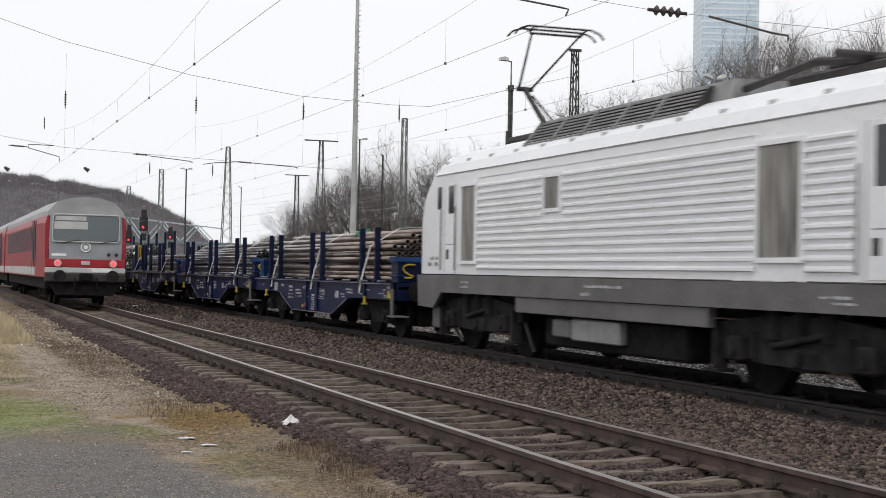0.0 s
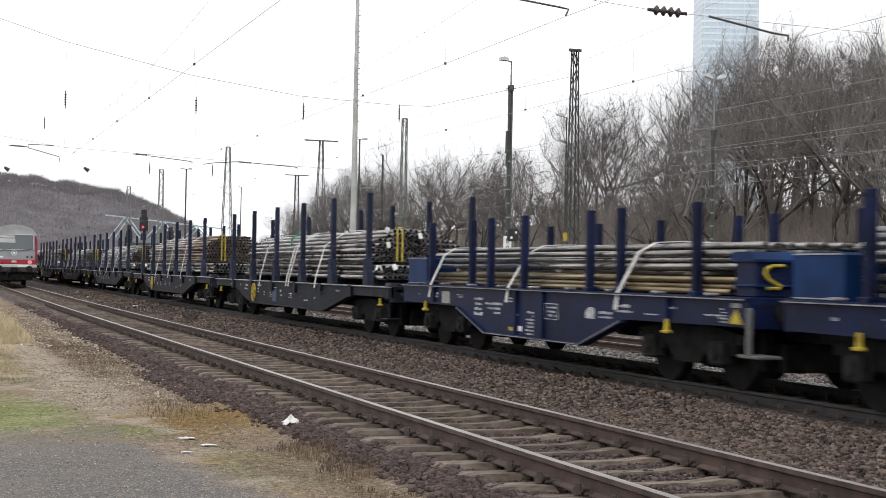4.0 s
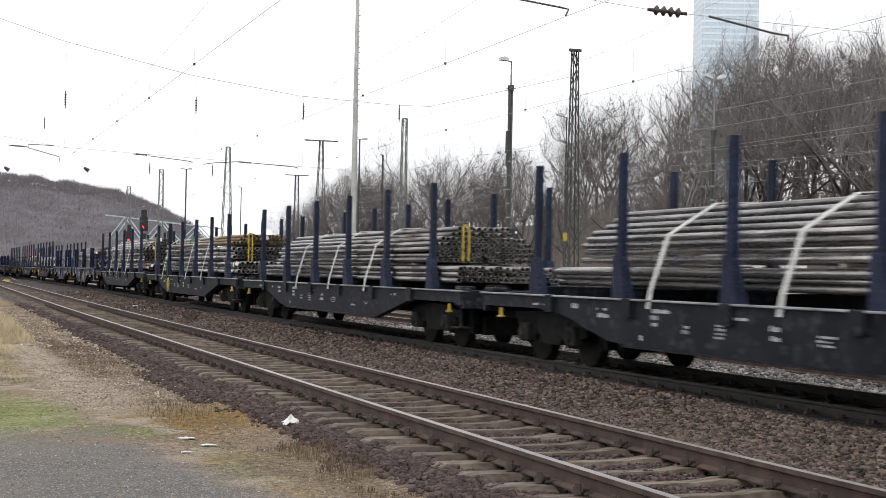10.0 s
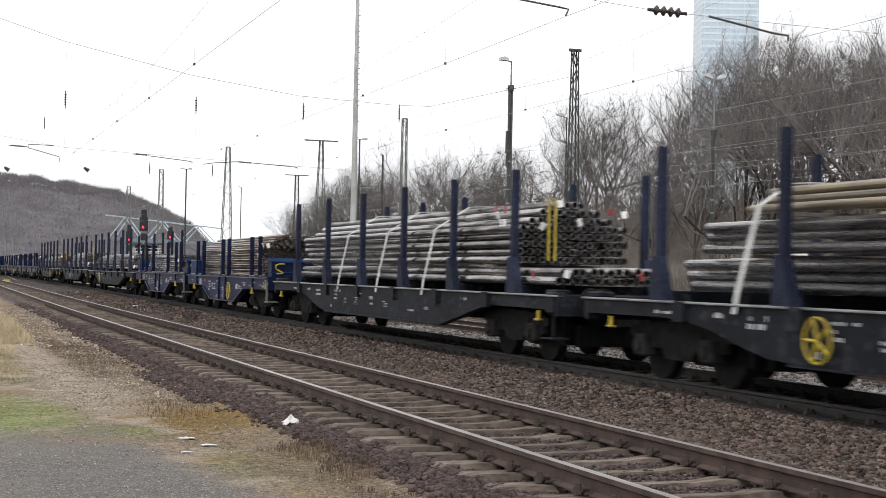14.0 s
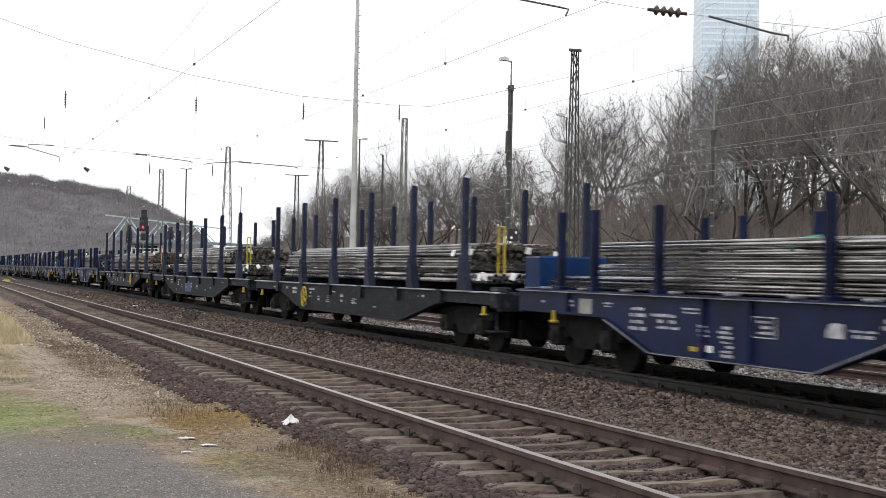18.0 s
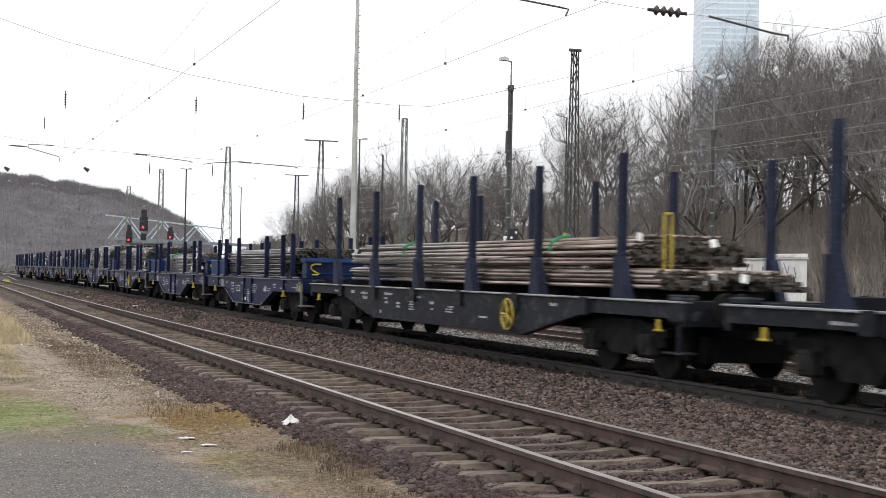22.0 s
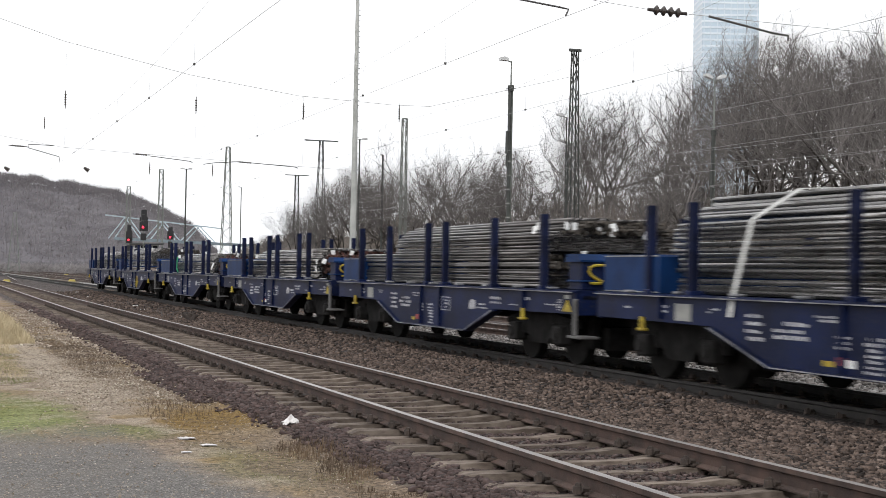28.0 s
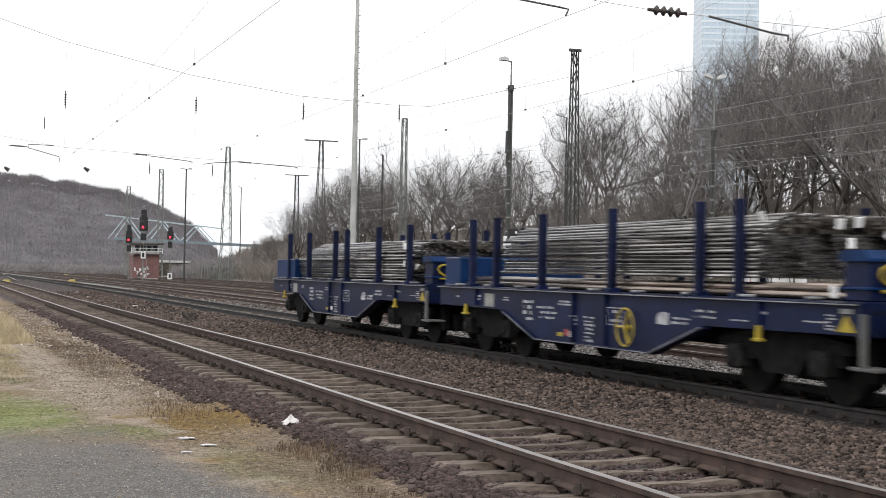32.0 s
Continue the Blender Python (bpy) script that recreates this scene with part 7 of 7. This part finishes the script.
        part("brake_cylinder", Shape().box((-1.24, yc - 0.35, 0.36), (-1.0, yc + 0.30, 0.62), 0.04).tube((-1.24, yc, 0.5), (-1.30, yc, 0.5), 0.1, 0.1, 10), M_LOCOBOGIE, t)
        for dy in (-1.75, 1.75):
            part("step_bracket", Shape().box((-1.3, yc + dy - 0.04, 0.25), (-1.1, yc + dy + 0.04, 0.80), 0.01).box((-1.32, yc + dy - 0.18, 0.25), (-1.08, yc + dy + 0.18, 0.29)), M_LOCOBOGIE, t)
            part("sand_pipe", Shape().tube((-1.1, yc + dy * 1.08, 0.6), (-0.85, yc + dy * 0.98, 0.12), 0.03, 0.03, 6), M_LOUVRE, t)
        for dy in (-1.3, 1.3):
            for sx in (-1, 1):
                w = part("wheel", WHEEL, None, t)
                w.matrix_basis = pose(sx * 0.75, yc + dy, 0.575) @ Matrix.Diagonal((1, 1.25, 1.25, 1))
                b = part("axlebox", AXLEBOX, None, t)
                b.matrix_basis = pose(sx * 1.18, yc + dy, 0.56, 0, 0, 0 if sx < 0 else 180)
                for q in (-0.35, 0.35):
                    part("spring", SPRING, None, t).matrix_basis = pose(sx * 1.12, yc + dy + q, 0.42) @ Matrix.Diagonal((1.2, 1.2, 1.5, 1))
        part("sand_box", Shape().box((-1.25, yc + e * 2.15 - 0.22, 0.35), (-0.95, yc + e * 2.15 + 0.22, 0.8), 0.03), M_LOCOGREY, t)
        part("damper", Shape().tube((-1.24, yc - 0.6, 0.8), (-1.24, yc + 0.5, 0.62), 0.04, 0.04, 8), M_LOCOBOGIE, t)
    part("transformer_case", Shape().box((-1.15, -2.4, 0.28), (1.15, 2.2, 0.77), 0.04), M_BOGIE, t)
    part("equipment_box", Shape().box((-1.3, 0.95, 0.45), (-1.16, 1.6, 0.72), 0.02), M_LOCOGREY, t)
    part("equipment_box", Shape().box((-1.3, -0.7, 0.42), (-1.16, 0.9, 0.75), 0.02), M_LOUVRE, t, "scuffed grey equipment box")
    rng = random.Random(2)
    marks(t, -1.437, -1.0, 1.2, 1.5, 0.09, 1, rng)
    marks(t, -1.437, 0.0, 1.08, 0.4, 0.09, 1, rng)
    marks(t, -1.437, 5.0, 1.12, 0.5, 0.16, 2, rng)
    marks(t, -1.437, -6.4, 1.12, 0.8, 0.12, 2, rng)
    marks(t, -1.436, 6.62, 1.50, 0.62, 0.24, 2, rng, M_LOUVRE)
    # roof: vent panels, hood, pantographs
    part("roof_deck", Shape().prism([(-1.12, 3.57), (1.12, 3.57), (0.95, 3.66), (-0.95, 3.66)], -7.6, 6.6, "y"), M_LOCOWHITE, t)
    for sx in (-1, 1):
        for k in range(5):
            y0 = 3.05 - k * 1.10
            vp = part("roof_vent", Shape().add([(sx * 1.20, y0 - 1.06, 3.50), (sx * 1.20, y0, 3.50), (sx * 0.88, y0, 3.90), (sx * 0.88, y0 - 1.06, 3.90), (sx * 1.0, y0 - 1.06, 3.50), (sx * 1.0, y0, 3.50), (sx * 0.8, y0, 3.90), (sx * 0.8, y0 - 1.06, 3.90)], [(0, 1, 2, 3), (7, 6, 5, 4), (0, 4, 5, 1), (1, 5, 6, 2), (2, 6, 7, 3), (3, 7, 4, 0)]), M_ROOFGEAR, t, "slatted roof vent")
            part("vent_divider", Shape().box((sx * 1.20 - 0.03, y0 - 0.025, 3.50), (sx * 1.20 + 0.03, y0 + 0.025, 3.56)).bar((sx * 1.215, y0 + 0.02, 3.5), (sx * 0.895, y0 + 0.02, 3.91), 0.05, 0.05), M_LOUVRE, vp)
            for q in range(7):
                u = (q + 0.5) / 7
                part("vent_slat", Shape().box((sx * (1.215 - 0.32 * u) - 0.02, y0 - 1.03, 3.50 + 0.40 * u - 0.012), (sx * (1.215 - 0.32 * u) + 0.02, y0 - 0.03, 3.50 + 0.40 * u + 0.012)), M_LOUVRE, vp)
    part("roof_hood", Shape().prism([(-0.9, 3.62), (0.9, 3.62), (0.82, 3.94), (-0.82, 3.94)], -2.95, 3.07, "y"), M_LOUVRE, t)
    pan = Shape().tube((0, 4.75, 3.9), (0, 6.0, 4.85), 0.055, 0.045, 8).tube((0.18, 4.6, 3.9), (0.12, 5.9, 4.72), 0.02, 0.02, 6)
    part("pantograph_lower_arm", pan.tube((-0.16, 6.0, 4.85), (0.16, 6.0, 4.85), 0.045, 0.045, 8), M_ROOFGEAR, t)
    pan = Shape()
    for sx in (-1, 1):
        pan.tube((sx * 0.12, 6.0, 4.85), (sx * 0.46, 4.62, 5.66), 0.024, 0.019, 6)
    part("pantograph_upper_arm", pan.tube((-0.5, 4.62, 5.66), (0.5, 4.62, 5.66), 0.022, 0.022, 6), M_ROOFGEAR, t)
    for dy in (-0.17, 0.17):
        part("collector_strip", Shape().path([(-0.86, 4.6 + dy, 5.60), (-0.76, 4.6 + dy, 5.70), (-0.60, 4.6 + dy, 5.755), (0.60, 4.6 + dy, 5.755), (0.76, 4.6 + dy, 5.70), (0.86, 4.6 + dy, 5.60)], 0.019, 6), M_ROOFGEAR, t)
    part("collector_yoke", Shape().path([(-0.5, 4.43, 5.75), (-0.5, 4.6, 5.68), (-0.5, 4.77, 5.75)], 0.02, 6), M_ROOFGEAR, t)
    part("collector_yoke", Shape().path([(0.5, 4.43, 5.75), (0.5, 4.6, 5.68), (0.5, 4.77, 5.75)], 0.02, 6), M_ROOFGEAR, t)
    part("pantograph_base", Shape().box((-0.6, 4.0, 3.78), (0.6, 5.3, 3.86), 0.02), M_ROOFGEAR, t)
    part("pantograph_spring", Shape().path([(0.1, 4.2, 3.9), (0.1, 4.45, 4.12), (0.1, 4.75, 4.1), (0.1, 4.95, 3.9)], 0.05, 8), M_ROOFGEAR, t)
    for sx in (-0.5, 0.5):
        for y in (4.05, 5.25):
            part("roof_insulator", Shape().tube((sx, y, 3.6), (sx, y, 3.8), 0.07, 0.05, 8), M_INSUL, t)
    part("roof_conduit", Shape().path([(-0.7, -2.9, 3.8), (-0.7, -4.5, 3.95), (-0.3, -5.4, 3.9), (0.3, -6.8, 3.85)], 0.05, 6), M_ROOFGEAR, t)
    part("folded_pantograph", Shape().box((-0.5, -7.2, 3.75), (0.5, -3.6, 3.88), 0.03).tube((-0.9, -5.2, 3.95), (0.9, -5.2, 3.95), 0.05, 0.05, 8).tube((0, -7.0, 3.9), (0, -3.8, 4.02), 0.05, 0.05, 8), M_ROOFGEAR, t)
    return t


def railcar():
    t = thing("diesel_railcar", "red and grey diesel railcar with tail lights lit", "railcar")
    L = 22.5
    sec = lambda hw: [(-hw, 0.95), (-hw, 2.75), (-hw * 0.93, 3.12), (-hw * 0.72, 3.42), (-hw * 0.35, 3.56), (0, 3.60), (hw * 0.35, 3.56), (hw * 0.72, 3.42), (hw * 0.93, 3.12), (hw, 2.75), (hw, 0.95)]
    for car in (0, 1):
        o = car * (L + 0.5)
        n0 = 2.6 if car == 0 else 0.25
        body = Shape().prism(sec(1.42), o + n0, o + L, "y")
        if car == 0:
            # the cab narrows towards its end
            a, b = sec(1.30), sec(1.42)
            n = len(a)
            body.add([(x, 0.25, z) for x, z in a] + [(x, n0, z) for x, z in b], [tuple(range(n))] + [(i, (i + 1) % n, n + (i + 1) % n, n + i) for i in range(n)])
        part("car_body", body, M_RED, t, "red car body")
        rf = [(-1.36, 2.98), (-1.34, 3.14), (-1.03, 3.45), (-0.5, 3.59), (0, 3.63), (0.5, 3.59), (1.03, 3.45), (1.34, 3.14), (1.36, 2.98)]
        roof = Shape().prism(rf, o + max(0.1, n0), o + L, "y")
        if car == 0:
            n = len(rf)
            roof.add([(x * 0.915, 0.1, z) for x, z in rf] + [(x, n0, z) for x, z in rf], [tuple(range(n))] + [(i, (i + 1) % n, n + (i + 1) % n, n + i) for i in range(n)])
        part("roof", roof, M_DMUROOF, t, "pale grey curved roof")
        for sx in (-1, 1):
            x = sx * 1.425
            part("lower_stripe", Shape().box((x - 0.01, o + n0 + 0.05, 1.0), (x + 0.01, o + L - 0.1, 1.28)), M_DMULIGHT, t)
            part("window_band", Shape().box((x - 0.008, o + 5.0, 1.85), (x + 0.008, o + L - 2.5, 2.68)), M_DARKGLASS, t, "dark tinted side windows")
            for k in range(14):
                y = o + 5.0 + k * 1.15
                part("window_post", Shape().box((x - 0.012, y, 1.85), (x + 0.012, y + 0.09, 2.68)), M_RED, t)
            for y in (2.9, 3.7):
                part("door_glass", Shape().box((x - 0.012, o + y, 1.5), (x + 0.012, o + y + 0.5, 2.7)), M_DARKGLASS, t)
        for sx in (-1, 1):
            for y in (2.8, 3.5, 4.3):
                part("door_seam", Shape().box((sx * 1.425 - 0.013, o + y, 1.02), (sx * 1.425 + 0.013, o + y + 0.04, 2.9)), M_SIGBLACK, t)
        part("underframe", Shape().box((-1.25, o + 0.8, 0.55), (1.25, o + L - 0.5, 0.95), 0.03), M_BOGIE, t)
        for y in (3.2, L - 3.2):
            bogie_frames(t, o + y, 0.95)
    # end with cab
    part("cab_end", Shape().prism([(-1.17, 1.55), (-1.19, 2.2), (-1.17, 2.9), (-1.08, 3.16), (-0.86, 3.34), (0.86, 3.34), (1.08, 3.16), (1.17, 2.9), (1.19, 2.2), (1.17, 1.55)], 0.12, 0.26, "y"), M_DMUGREY, t, "grey cab end")
    part("cab_brow", Shape().prism([(-1.05, 3.3), (-0.9, 3.44), (-0.45, 3.57), (0, 3.61), (0.45, 3.57), (0.9, 3.44), (1.05, 3.3)], 0.10, 0.26, "y"), M_DMUROOF, t)
    part("red_band", Shape().box((-1.30, 0.08, 1.28), (1.30, 0.26, 1.56), 0.03), M_RED, t)
    part("pale_band", Shape().box((-1.30, 0.06, 1.10), (1.30, 0.26, 1.278), 0.02), M_DMULIGHT, t)
    part("bumper", Shape().box((-1.30, 0.02, 0.80), (1.30, 0.28, 1.098), 0.04), M_ROOFGEAR, t)
    part("snow_plough", Shape().prism([(-1.2, 0.79), (1.2, 0.79), (0.9, 0.36), (-0.9, 0.36)], 0.3, 0.45, "y"), M_LOCOBOGIE, t)
    for sx in (-0.85, 0.85):
        part("buffer", Shape().tube((sx, 0.25, 1.0), (sx, -0.22, 1.0), 0.1, 0.09, 10).tube((sx, -0.22, 1.0), (sx, -0.28, 1.0), 0.2, 0.2, 14), M_LOCOBOGIE, t)
    for sx in (-0.35, 0.38):
        part("air_hose", Shape().path([(sx, 0.05, 0.95), (sx, -0.08, 0.85), (sx, -0.1, 0.6), (sx + 0.05, 0.0, 0.5)], 0.03, 6), M_BOGIE, t)
    part("coupler", Shape().box((-0.2, -0.25, 0.85), (0.2, 0.1, 1.1), 0.03), M_BOGIE, t)
    w = part("windscreen", Shape().box((-1.06, 0.085, 2.13), (1.06, 0.125, 3.02), 0.02), M_DMUGLASS, t, "wide rear windscreen")
    part("windscreen_frame", Shape().path([(-1.06, 0.08, 2.16), (-1.08, 0.08, 2.22), (-1.08, 0.08, 2.94), (-1.02, 0.08, 3.03), (1.02, 0.08, 3.03), (1.08, 0.08, 2.94), (1.08, 0.08, 2.22), (1.02, 0.08, 2.13), (-1.02, 0.08, 2.13), (-1.06, 0.08, 2.16)], 0.026, 6), M_DMULIGHT, w)
    for sx in (-1, 1):
        part("cab_corner", Shape().prism([(sx * 1.195, 1.56), (sx * 1.315, 1.56), (sx * 1.315, 2.72), (sx * 1.22, 3.04), (sx * 1.10, 3.14), (sx * 1.195, 2.85)], 0.14, 0.26, "y"), M_RED, t, "red corner post")
    part("emblem_core", Shape().tube((0, 0.115, 1.96), (0, 0.105, 1.96), 0.07, 0.07, 12), M_TAG, t)
    part("class_number", Shape().box((-1.1, 0.105, 1.66), (-0.62, 0.118, 1.74)), M_TAG, t, "plain white bar")
    part("destination_panel", Shape().box((-1.0, 0.075, 2.84), (0.0, 0.084, 2.98)), M_DMULIGHT, w)
    part("blind", Shape().box((-1.03, 0.075, 2.55), (0.05, 0.084, 2.80)), M_DMULIGHT, w)
    for sx in (-0.75, 0.45):
        part("wiper", Shape().tube((sx, 0.06, 2.10), (sx + 0.55, 0.06, 2.2), 0.015, 0.015, 5), M_SIGBLACK, w)
    s = Shape().ring((0, 0.1, 1.96), 0.15, 0.02, "y")
    part("round_emblem", s, M_TAG, t)
    for sx in (-0.9, 0.9):
        l = part("lamp_housing", Shape().tube((sx, 0.085, 1.42), (sx, 0.03, 1.42), 0.125, 0.125, 14), M_DMULIGHT, t)
        part("tail_lamp", Shape().tube((sx, 0.03, 1.42), (sx, 0.005, 1.42), 0.075, 0.075, 12), M_TAIL, l, "lit red tail lamp")
    part("number_panel", Shape().box((0.2, 0.045, 1.13), (0.85, 0.06, 1.25)), M_TAG, t, "white panel")
    part("front_plate", Shape().box((-0.14, 0.06, 1.38), (0.14, 0.08, 1.50)), M_DMULIGHT, t)
    for x in (0.75, 1.0):
        part("socket", Shape().tube((x, 0.12, 1.72), (x, 0.09, 1.72), 0.06, 0.06, 10), M_SIGBLACK, t)
    return t


# ---------- everything that moves ----------
def run(t):
    """How far the goods train has come since the start."""
    fix = ((0, 0.0), (1, 0.06), (2, -0.05), (3, -0.04), (6, 0.06), (10, 0.1), (14.5, 0.06), (20, 0.05), (25, -0.0), (28, 0.25), (30, 0.28), (31, 0.12), (32, -0.38))
    e = 0.0
    for (a, ea), (b, eb) in zip(fix[:-1], fix[1:]):
        if a <= t <= b:
            u = (t - a) / (b - a)
            e = ea + (eb - ea) * u * u * (3 - 2 * u)
    return 10.2528 * t + 0.03444 * t * t + e


def motions():
    times = [float(k) for k in range(33)]
    goods = make_train() + [(locomotive(), 28.5 - 9.30)]
    for ob, y in goods:
        walk(ob, [(t, on_track(FAR, y - run(t), FAR_RAIL)) for t in times])
    car = railcar()
    walk(car, [(t, on_track(NEAR, 49.7 + 9.6 * t + 0.12 * t * t, 0.0)) for t in times])


motions()
